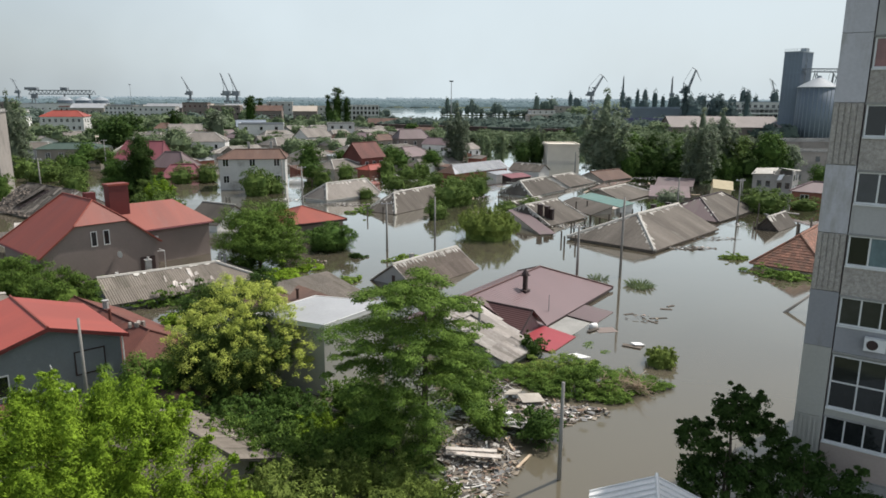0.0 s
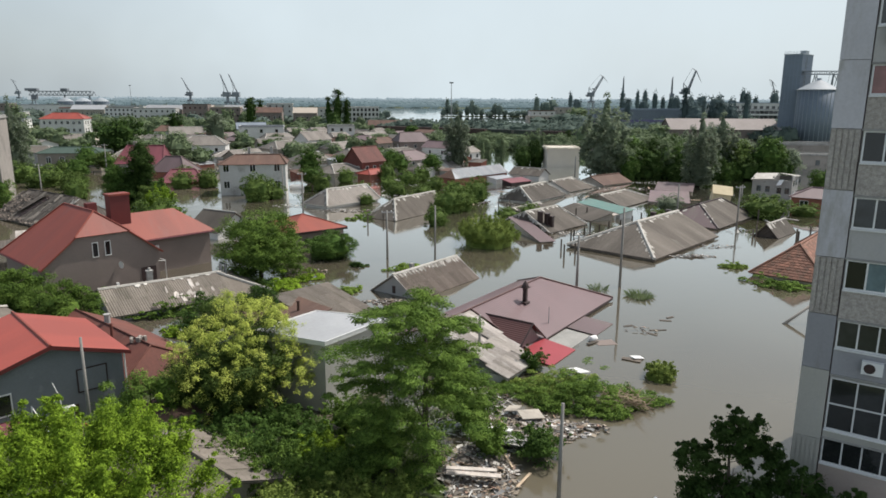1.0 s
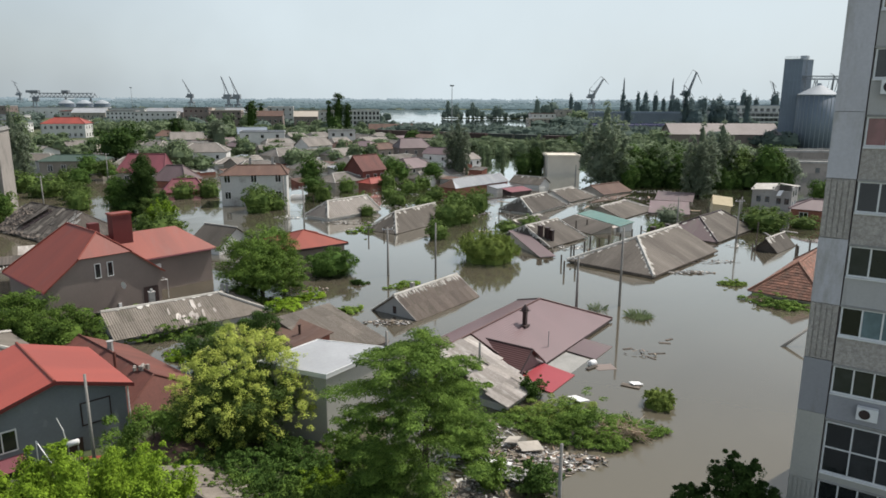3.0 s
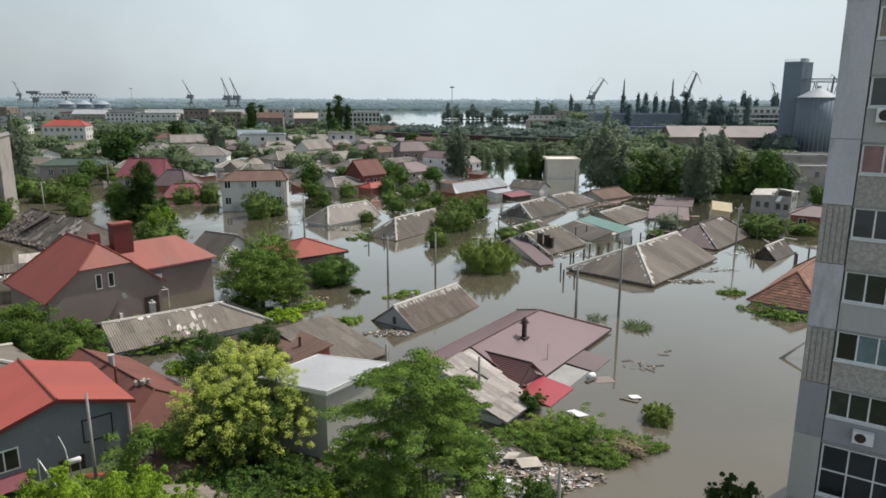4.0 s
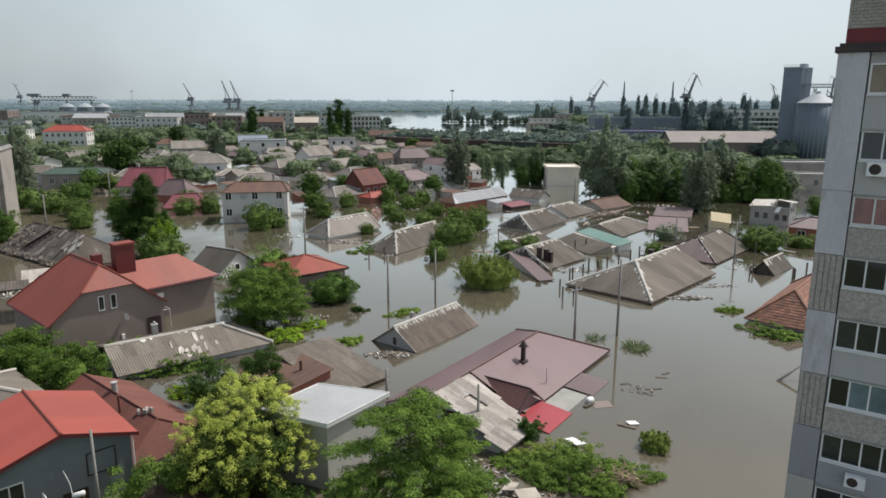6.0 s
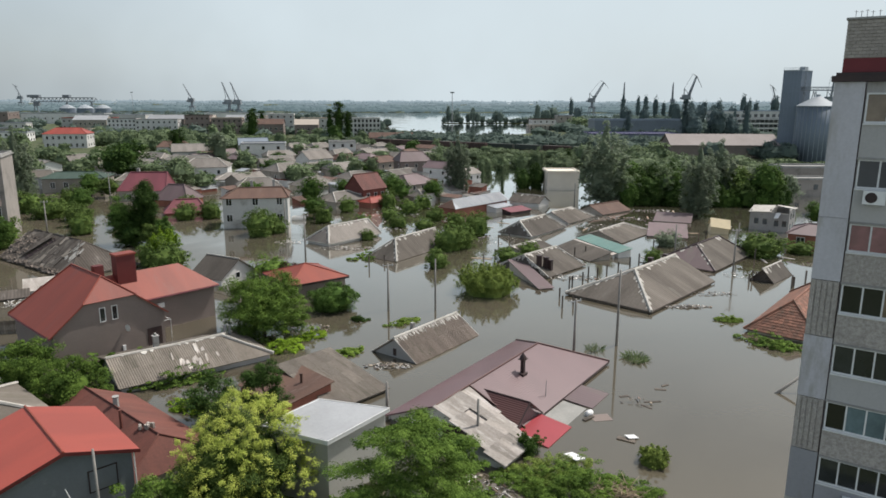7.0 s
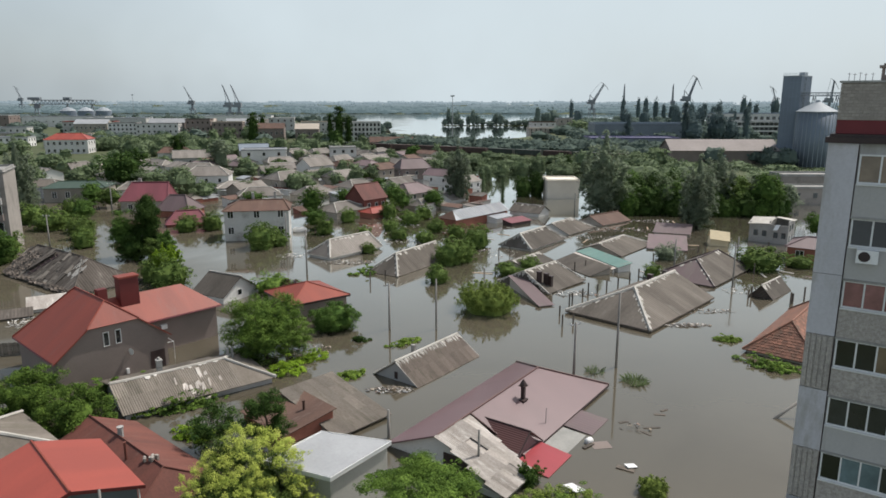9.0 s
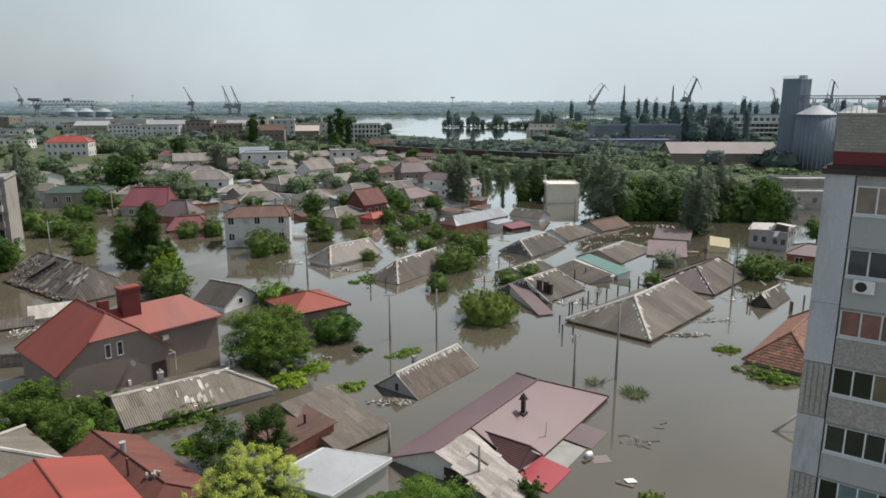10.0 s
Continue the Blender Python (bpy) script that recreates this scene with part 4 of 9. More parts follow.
    part("coping", m, "concrete", e)
    # roof vents and aerials
    for x, w in ((1.5, 0.5), (6.5, 0.7)):
        v = Mesh()
        v.box(x + 0.04, 0.9, 29.1, x + w - 0.04, 1.52, 29.34)
        for px in (x + 0.04, x + w - 0.14):
            for py in (0.9, 1.42):
                v.box(px, py, 29.34, px + 0.1, py + 0.1, 29.62)
        v.box(x - 0.06, 0.8, 29.62, x + w + 0.06, 1.62, 29.72)
        v.box(x + 0.08, 0.95, 29.72, x + w - 0.08, 1.47, 29.8)
        part("roof_vent", v, "render_brown", e)
    a = Mesh()
    for x, h in ((0.4, 0.34), (0.6, 0.32), (0.8, 0.36), (1.0, 0.3), (1.25, 0.32)):
        a.tube([(x, 0.8, 29.1), (x, 0.8, 29.1 + h)], [0.015, 0.012], 5)
        a.tube([(x - 0.07, 0.8, 29.05 + h), (x + 0.07, 0.8, 29.05 + h)], [0.01, 0.01], 4)
    part("aerial", a, "metal_grey", e)
    # outdoor cooling units
    for x, z, ln in ((2.3, 7.78, "white cooling unit"), (1.55, 21.62, "white cooling unit")):
        b = Mesh()
        b.box(x, -0.36, z, x + 0.8, -0.06, z + 0.56)
        unit = part("cooling_unit", b, "white_metal", e, ln)
        g = Mesh()
        g.tube([(x + 0.3, -0.365, z + 0.28), (x + 0.3, -0.385, z + 0.28)], [0.22, 0.21], 16)
        part("fan_grille", g, "black_metal", unit)
        for bx in (x + 0.1, x + 0.65):
            k = Mesh()
            k.box(bx, -0.34, z - 0.06, bx + 0.05, 0.03, z - 0.003)
            part("bracket", k, "metal_grey", unit)
    # brickwork: each brick its own piece, the nearest first
    br = Mesh()
    bw, bh, gap = 0.262, 0.125, 0.012
    br.box(0, 0, 0, bw - gap, 0.06, bh - gap)
    bme = br.data("brick")
    bme.materials.append(M["brick_pale"])
    rest = Mesh()
    rng = random.Random(5)
    count = 0
    for b in bricks:
        z0, z1 = b[0], b[1]
        x0, x1 = (0.0, 1.12) if len(b) == 2 else (b[2], b[3])
        y = 0.0 if len(b) == 2 else (0.0 if len(b) == 4 else b[4])
        rows_ = int((z1 - z0) / bh)
        for r in range(rows_):
            off = 0 if r % 2 else -bw / 2
            x = x0 + off
            while x < x1 - 0.04:
                a0, a1 = max(x, x0), min(x + bw - gap, x1)
                z = z0 + r * (z1 - z0) / rows_
                if a1 - a0 > 0.08:
                    if a1 - a0 > bw - gap - 0.01 and count < 300:
                        ob = part("brick", bme, "brick_pale", e)
                        ob.location = (x, y - rng.uniform(0.0, 0.012), z)
                        count += 1
                    else:
                        rest.box(a0, y - rng.uniform(0, 0.012), z, a1, y + 0.06, z + bh - gap)
                x += bw
    tagged(part("brickwork", rest, "brick_pale_joined", e), kind="stuff")
    return e


apartment_tower()

# ---------------------------------------------------------------- the mauve house


def mauve_house():
    L, W, eave, ridge, hip = 22.3, 10.6, 0.32, 2.66, 5.3
    e = thing("house", at(5.9, 58.1, 0, 55), "flooded house with mauve metal-tile roof, dormer and red awning", "house", "flooded houses")
    part("wall", body_mesh(L, W, -1.2, eave, ridge, 0, hip), "render_white", e)
    x0, x1, y = -L / 2, L / 2, W / 2
    xs = x0 + 4.7                                    # where the old sheet roof ends
    right = Mesh()
    right.slab([(xs, -y, eave), (x1, -y, eave), (x1 - hip, 0, ridge), (xs, 0, ridge)], 0.1)
    r = part("roof_slope", right, "mauve_tile", e)
    t = Mesh()
    slope_rows(t, [(xs, -y, eave + 0.006), (x1, -y, eave + 0.006), (x1 - hip, 0, ridge + 0.006), (xs, 0, ridge + 0.006)], 28)
    tagged(part("tile_layer", t, "mauve_tile", r), kind="stuff")
    left = Mesh()
    left.slab([(x1, y, eave), (x0, y, eave), (x0, 0, ridge), (x1 - hip, 0, ridge)], 0.1)
    le = part("roof_slope", left, "mauve_tile", e)
    t = Mesh()
    slope_rows(t, [(x1, y, eave + 0.006), (x0, y, eave + 0.006), (x0, 0, ridge + 0.006), (x1 - hip, 0, ridge + 0.006)], 28)
    tagged(part("tile_layer", t, "mauve_tile", le), kind="stuff")
    end = Mesh()
    end.slab([(x1, -y, eave), (x1, y, eave), (x1 - hip, 0, ridge)], 0.1)
    part("roof_slope", end, "mauve_tile", e)
    # trims along ridge, hips and verges
    for p, q, rad in (((x0, 0, ridge), (x1 - hip, 0, ridge), 0.09), ((x1 - hip, 0, ridge), (x1, -y, eave), 0.1), ((x1 - hip, 0, ridge), (x1, y, eave), 0.1), ((xs, 0.05, ridge + 0.03), (xs, -y, eave + 0.05), 0.08)):
        m = Mesh()
        m.tube([Vector(p) + Vector((0, 0, 0.05)), Vector(q) + Vector((0, 0, 0.05))], [rad, rad], 6)
        part("ridge_cap", m, "dark_tile", e)
    m = Mesh()
    m.box(xs, -y - 0.04, eave - 0.2, x1, -y - 0.005, eave - 0.02)
    part("fascia", m, "black_metal", e)
    # old sheet roof on the near part, running lower
    rng = random.Random(3)
    corners = [(x0 - 1.7, -7.2, 0.55), (xs - 1.9, -7.2, 0.55), (xs, -0.03, ridge - 0.02), (x0, -0.03, ridge - 0.02)]
    m = Mesh()
    m.slab([Vector(c) - Vector((0, 0, 0.03)) for c in corners], 0.06)
    old = part("old_roof", m, "asbestos_pale", e, "bleached broken asbestos sheets")
    sheet = corrugated_sheet(1.02, 1.95)
    sheet.materials.append(M["asbestos_pale"])
    c = [Vector(p) for p in corners]
    for j in range(4):
        for i in range(5):
            if (i, j) in ((2, 2), (4, 3)):
                continue
            o = c[0].lerp(c[3], j / 4).lerp(c[1].lerp(c[2], j / 4), i / 5)
            ex = (c[1] - c[0]).normalized()
            ey = (c[3] - c[0]).normalized()
            ez = ex.cross(ey).normalized()
            ey = ez.cross(ex)
            mt = Matrix((ex, ey, ez)).transposed().to_4x4()
            mt.translation = o + ez * (0.03 + 0.02 * (4 - j))
            ob = part("roof_sheet", sheet, "asbestos_pale", old)
            ob.matrix_basis = mt @ pose(0, 0, 0, rng.uniform(-1, 1), rng.uniform(-1, 1), rng.uniform(-2, 2))
    # walls under the old roof
    m = Mesh()
    m.box(x0 - 1.2, -6.8, -1.2, xs - 2.2, -3.0, 0.5)
    part("wall", m, "render_white", e)
    # black panel on the wall paints the dark of an opening
    m = Mesh()
    m.box(x0 + 0.26, -3.0, -0.6, x0 + 0.34, -0.4, 1.25)
    part("barn_door", m, "black_metal", e, "black panel for the shade of an open doorway under the gable")
    # dormer
    s0, s1, sa, v = x0 + 3.15, x0 + 7.9, x0 + 5.6, -5.25
    za = 2.15
    for pts in ([(s0, v, 0.5), (sa, v, za), (sa, -0.9, za), (s0 + 0.3, -4.6, 0.75)], [(sa, v, za), (s1, v, 0.35), (s1 - 0.2, -5.0, 0.6), (sa, -0.9, za)]):
        d = Mesh()
        d.slab([Vector(p) + Vector((0, 0, 0.06)) for p in pts], 0.08)
        part("dormer_slope", d, "dark_tile", e, "dark brown dormer roof")
    d = Mesh()
    d.face([(s0 + 0.3, v + 0.25, 0.2), (s1 - 0.3, v + 0.25, 0.2), (sa, v + 0.25, za - 0.1)])
    d.face([(s1 - 0.3, v + 0.3, 0.2), (s0 + 0.3, v + 0.3, 0.2), (sa, v + 0.3, za - 0.1)])
    part("dormer_front", d, "mauve_far", e)
    for p, q in (((s0, v, 0.56), (sa, v, za + 0.06)), ((sa, v, za + 0.06), (s1, v, 0.41)), ((sa, v, za + 0.08), (sa, -0.9, za + 0.08))):
        m = Mesh()
        m.tube([p, q], [0.06, 0.06], 5)
        part("verge", m, "black_metal", e)
    # awnings along the right eave
    for a0, a1, mat, nm, lb in ((3.5, 7.65, "red_awning", "red_awning", "bright red metal awning"), (7.7, 11.6, "awning_grey", "grey_awning", "translucent grey awning"), (11.8, 15.5, "mauve_far", "mauve_awning", "flat mauve metal awning")):
        m = Mesh()
        z_in, z_out = (0.42, 0.06) if "red" in nm else ((0.16, -0.03) if "grey" in nm else (0.24, 0.05))
        m.slab([(x0 + a0, -8.0, z_out), (x0 + a1, -8.0, z_out), (x0 + a1, -5.1, z_in), (x0 + a0, -5.1, z_in)], 0.05)
        part(nm, m, mat, e, lb)
    # flue with a cowl
    m = Mesh()
    m.box(-0.1 - 0.16, -1.6 - 0.16, 1.6, -0.1 + 0.16, -1.6 + 0.16, 3.35)
    fl = part("flue", m, "black_metal", e, "dark metal flue with a cowl")
    c = Mesh()
    c.tube([(-0.1, -1.6, 3.35), (-0.1, -1.6, 3.42), (-0.1, -1.6, 3.62), (-0.1, -1.6, 3.9)], [0.34, 0.34, 0.24, 0.03], 8)
    c.box(-0.1 - 0.35, -1.6 - 0.35, 3.3, -0.1 + 0.35, -1.6 + 0.35, 3.36)
    part("cowl", c, "black_metal", fl)
    m = Mesh()
    m.box(-0.1 - 0.5, -1.6 - 0.35, 1.88, -0.1 + 0.3, -1.6 + 0.4, 2.06)
    part("flashing", m, "black_metal", fl)
    m = Mesh()
    m.tube([(x0 + 10.3, -4.3, 0.7), (x0 + 10.3, -4.3, 2.2)], [0.035, 0.03], 6)
    part("aerial_mast", m, "metal_grey", e)
    return e


mauve_house()

# ---------------------------------------------------------------- sunken gable roof on the street


def sunken_roof():
    L, W, eave, ridge = 10.9, 5.9, 0.02, 2.05
    e = thing("house", at(-1.75, 70.1, 0, 53), "drowned house with only its brown-grey asbestos gable roof showing", "house", "flooded houses")
    part("wall", body_mesh(L, W, -1.2, eave, ridge, 0, 0, 0.18), "render_grey", e)
    slopes, lines = roof_parts(L, W, eave, ridge, 0, 0)
    rng = random.Random(8)
    for s in slopes:
        m = Mesh()
        m.slab(s, 0.06)
        r = part("roof_slope", m, "asbestos_brown", e)
        sheeted(r, s, "asbestos_brown", 12, 2, rng)
    m = Mesh()
    m.tube([lines[0][0] + Vector((0, 0, 0.07)), lines[0][1] + Vector((0, 0, 0.07))], [0.15, 0.15], 6)
    part("ridge_cap", m, "cap", e)
    smears(e, slopes, lines, rng, 44, 0.42, 0.1, 0.3)
    for x in (-L / 2 - 0.02, L / 2 + 0.02):
        for sgn in (-1, 1):
            m = Mesh()
            m.tube([(x, 0, ridge + 0.06), (x, sgn * W / 2, eave + 0.06)], [0.06, 0.06], 5)
            part("verge", m, "cap", e)
    m = Mesh()
    m.box(-L / 2 + 0.12, -0.2, 0.2, -L / 2 + 0.17, 0.2, 0.95)
    part("gable_hatch", m, "black_metal", e)
    m = Mesh()
    m.box(-0.6, 1.5, 0.5, -0.2, 1.9, 2.1)
    part("chimney", m, "concrete", e)
    return e


sunken_roof()

# ---------------------------------------------------------------- white-roofed cube


def white_cube():
    e = thing("building", at(-7.8, 42.5), "grey rendered cube building with a flat white roof", "building")
    base = [Vector(p) for p in ((-4.15, -1.2), (0.6, -3.25), (4.1, 1.5), (-1.05, 2.95))]

    def plan(o, z):
        c = sum(base, Vector((0, 0))) / 4
        return [Vector((*(p + (p - c).normalized() * o * 1.35), z)) for p in base]
    for nm, o, z, th, mat in (("wall", -0.22, 4.5, 5.7, "panel_beige"), ("roof_edge", 0.03, 4.78, 0.26, "white_metal"), ("roof", -0.07, 4.8, 0.09, "white_roof")):
        m = Mesh()
        m.slab(plan(o, z), th)
        part(nm, m, mat, e)
    m = Mesh()
    for p, q in zip(plan(0.02, 4.81), plan(0.02, 4.81)[1:] + plan(0.02, 4.81)[:1]):
        m.tube([p, q], [0.035, 0.035], 5)
    part("roof_trim", m, "white_metal", e)
    return e


white_cube()

# ---------------------------------------------------------------- large red-roofed house


def big_red_house():
    e = thing("house", at(-34.2, 65.6, 0, 48.2), "large taupe house with a red metal half-hipped roof", "house", "flooded houses")
    # x runs along the facade, y back from it; the ridge of the main block runs back at x = 0.6
    c, hw, ev, rz, zj, yj = 0.6, 5.95, 3.45, 8.2, 6.1, 1.45
    k = (rz - ev) / hw
    xj = (rz - zj) / k
    f, b = -0.35, 11.6
    ridge_f, ridge_b = Vector((c, yj, rz)), Vector((c, b - 2.5, rz))
    jl, jr = Vector((c - xj, f, zj)), Vector((c + xj, f, zj))
    el, er = Vector((c - hw, f, ev)), Vector((c + hw, f, ev))
    bl, br_ = Vector((c - hw, b, ev)), Vector((c + hw, b, ev))
    for pts in ([bl, el, jl, ridge_f, ridge_b], [er, br_, ridge_b, ridge_f, jr], [jl, jr, ridge_f], [br_, bl, ridge_b]):
        m = Mesh()
        m.slab(pts, 0.12)
        part("roof_slope", m, "red_metal", e)
    for p, q in ((ridge_f, ridge_b), (ridge_f, jl), (ridge_f, jr), (ridge_b, bl)):
        m = Mesh()
        m.tube([p + Vector((0, 0, 0.04)), q + Vector((0, 0, 0.04))], [0.08, 0.08], 6)
        part("ridge_cap", m, "red_metal", e)
    # walls of the main block with the clipped gable
    m = Mesh()
    w, top = hw - 0.45, ev + k * 0.45 - 0.14
    front = [(c - w, 0, -1.2), (c + w, 0, -1.2), (c + w, 0, top), (c + xj, 0, zj - 0.14), (c - xj, 0, zj - 0.14), (c - w, 0, top)]
    m.face(front)
    m.face([(x, b - 0.5, z) for x, y, z in reversed(front)])
    m.face([(c - w, b - 0.5, -1.2), (c - w, 0, -1.2), (c - w, 0, top), (c - w, b - 0.5, top)])
    m.face([(c + w, 0, -1.2), (c + w, b - 0.5, -1.2), (c + w, b - 0.5, top), (c + w, 0, top)])
    part("wall", m, "render_brown", e)
    # wing
    x0, x1, yf, yr, yb, we, wr = 2.4, 15.2, 4.2, 8.0, 11.8, 3.95, 6.5
    a, d = Vector((x0, yr, wr)), Vector((x1 - 3.1, yr, wr))
    c0, c1, c2, c3 = Vector((x0, yf, we)), Vector((x1, yf, we)), Vector((x1, yb, we)), Vector((x0, yb, we))
    for pts in ([c0, c1, d, a], [c2, c3, a, d], [c1, c2, d]):
        m = Mesh()
        m.slab(pts, 0.12)
        part("roof_slope", m, "red_metal", e)
    m = Mesh()
    m.box(x0, yf + 0.45, -1.2, x1 - 0.5, yb - 0.5, we - 0.02)
    part("wall", m, "render_brown", e)
    # gutters
    for p, q in ((c0, c1), (el, bl)):
        m = Mesh()
        m.tube([p + Vector((0, 0, -0.12)), q + Vector((0, 0, -0.12))], [0.07, 0.07], 6)
        part("gutter", m, "maroon", e)
    # chimneys
    m = Mesh()
    m.box(4.35, 6.6, 4.5, 6.45, 7.9, 8.8)
    big = part("chimney", m, "chimney_red", e, "broad dark red clad chimney")
    m = Mesh()
    m.box(4.25, 6.5, 8.8, 6.55, 8.0, 9.0)
    part("chimney_cap", m, "red_metal", big)
    m = Mesh()
    m.box(1.2, 4.6, 6.4, 2.2, 5.4, 8.55)
    part("chimney", m, "chimney_red", e)
    # windows, door, dish
    for x in (-0.45, 0.75):
        window(e, Matrix.Translation((x, 0.0, 3.85)), 0.6, 1.5, 1)
    # no opening in the facade: a black panel stands for its shade
    m = Mesh()
    m.box(4.2, -0.05, -0.6, 5.75, 0.02, 2.0)
    part("doorway", m, "black_metal", e, "black panel for the shade of an open doorway")
    m = Mesh()
    for x, y in ((6.3, 1.2), (6.3, 2.4), (7.4, 1.2)):
        m.tube([(x, y, -0.6), (x, y, 2.1)], [0.035, 0.035], 5)
    m.tube([(6.3, 1.2, 2.1), (7.4, 1.2, 2.05), (7.4, 2.4, 2.05)], [0.035, 0.035, 0.035], 5)
    part("porch_frame", m, "white_metal", e)
    m = Mesh()
    m.tube([(2.02, -0.42, 2.75), (2.08, -0.40, 2.75), (2.12, -0.38, 2.76)], [0.36, 0.28, 0.05], 14)
    m.tube([(2.2, 0, 2.5), (2.08, -0.38, 2.7)], [0.03, 0.03], 5)
    part("satellite_dish", m, "white_metal", e)
    for x, z in ((-3.6, 0.3), (1.5, 0.35)):
        m = Mesh()
        m.box(x, -0.18, z, x + 0.28, 0.0, z + 0.55)
        part("meter_box", m, "white_metal", e)
    m = Mesh()
    m.box(7.6, yf + 0.1, 2.6, 8.3, yf + 0.44, 3.1)
    part("cooling_unit", m, "white_metal", e)
    return e


big_red_house()

# ---------------------------------------------------------------- red house with slate-blue walls


def blue_house():
    L, W, eave, ridge = 8.6, 8.6, 4.15, 5.5
    e = thing("house", at(-25.2, 39.5, 0, -46), "slate-blue rendered house with a bright red metal roof", "house", "flooded houses")
    part("wall", body_mesh(L, W, -0.8, eave, ridge, 0, 0, 0.4), "render_blue", e)
    slopes, lines = roof_parts(L, W, eave, ridge, 0, 0)
    for s in slopes:
        m = Mesh()
        m.slab(s, 0.1)
        part("roof_slope", m, "red_bright", e)
    m = Mesh()
    m.tube([lines[0][0] + Vector((0, 0, 0.03)), lines[0][1] + Vector((0, 0, 0.03))], [0.09, 0.09], 6)
    part("ridge_cap", m, "red_metal", e)
    m = Mesh()
    for sgn in (-1, 1):
        p, q = Vector((L / 2, 0, ridge)), Vector((L / 2, sgn * W / 2, eave))
        m.slab([p + Vector((0.03, 0, 0.04)), q + Vector((0.03, 0, 0.04)), q + Vector((0.03, 0, -0.2)), p + Vector((0.03, 0, -0.2))] if sgn < 0 else [q + Vector((0.03, 0, 0.04)), p + Vector((0.03, 0, 0.04)), p + Vector((0.03, 0, -0.2)), q + Vector((0.03, 0, -0.2))], 0.025)
    part("verge_board", m, "chimney_red", e)
    xw = L / 2 - 0.4
    rot = Matrix.Rotation(radians(90), 4, "Z")
    window(e, Matrix.Translation((xw, -3.6, 1.9)) @ rot, 1.5, 1.3, 2)
    m = Mesh()
    m.box(xw, 1.3, 2.2, xw + 0.04, 2.9, 3.6)
    part("shuttered_window", m, "render_blue", e)
    m = Mesh()
    for a, b in (((1.25, 2.15), (2.95, 2.22)), ((1.25, 3.55), (2.95, 3.62)), ((1.25, 2.22), (1.32, 3.55)), ((2.88, 2.22), (2.95, 3.55))):
        m.box(xw, a[0], a[1], xw + 0.06, b[0], b[1])
    part("window_surround", m, "black_metal", e)
    m = Mesh()
    m.slab([(xw + 1.1, -4.0, 1.2), (xw + 1.1, -1.9, 1.2), (xw, -1.9, 1.6), (xw, -4.0, 1.6)], 0.05)
    part("door_canopy", m, "maroon", e)
    m = Mesh()
    m.box(xw, -0.2, -0.5, xw + 0.05, 1.2, 1.5)
    part("door", m, "black_metal", e)
    m = Mesh()
    m.tube([(xw + 0.05, W / 2 - 0.3, 4.0), (xw + 0.05, W / 2 - 0.3, 0)], [0.05, 0.05], 6)
    part("downpipe", m, "white_metal", e)
    return e


blue_house()


def yard_things():
    """What stands before the slate-blue house: a gate frame, a tank on a bent pipe, a red kayak."""
    g = thing("gate_frame", at(-22.6, 35.4, 0.2, -30), "leaning white pipe gate frame in the yard", "gate")
    m = Mesh()
    m.tube([(-0.9, 0, 0), (-0.9, 0, 1.9)], [0.035, 0.035], 6)
    m.tube([(-0.9, 0, 1.9), (0.9, 0, 0.5)], [0.035, 0.035], 6)
    m.tube([(0.9, 0, 0.5), (0.9, 0, 0)], [0.035, 0.035], 6)
    m.tube([(-0.9, 0, 0.3), (0.9, 0, 0.3)], [0.03, 0.03], 6)
    part("pipe", m, "white_metal", g)
    t = thing("water_tank", at(-21.3, 35.9, 0.2, 20), "small white tank on a bent white pipe", "tank")
    m = Mesh()
    m.tube([(-0.35, 0, 1.7), (-0.3, 0, 1.7), (0.3, 0, 1.8), (0.35, 0, 1.8)], [0.1, 0.17, 0.17, 0.1], 10)
    part("tank", m, "white_metal", t, smooth=True)
    m = Mesh()
    m.tube([(-0.3, 0, 1.7), (-0.4, 0, 2.6), (-0.65, 0, 3.4)], [0.03, 0.03, 0.025], 6)
    part("bent_pipe", m, "white_metal", t)
    m = Mesh()
    for x in (-0.25, 0.25):
        m.tube([(x, 0.2, 0), (x, 0, 1.6)], [0.04, 0.04], 5)
    part("stand", m, "metal_grey", t)
    k = Mesh()
    k.tube([(-1.0, 0, 0.22), (-0.7, 0, 0.2), (0, 0, 0.18), (0.7, 0, 0.2), (1.0, 0, 0.22)], [0.04, 0.2, 0.26, 0.2, 0.04], 8)
    ob = part("kayak", k, "red_bright", smooth=True)
    ob.matrix_basis = at(-20.6, 36.6, 0.3, 10)
    tagged(ob, "red plastic boat lying in the yard", "boat")


yard_things()

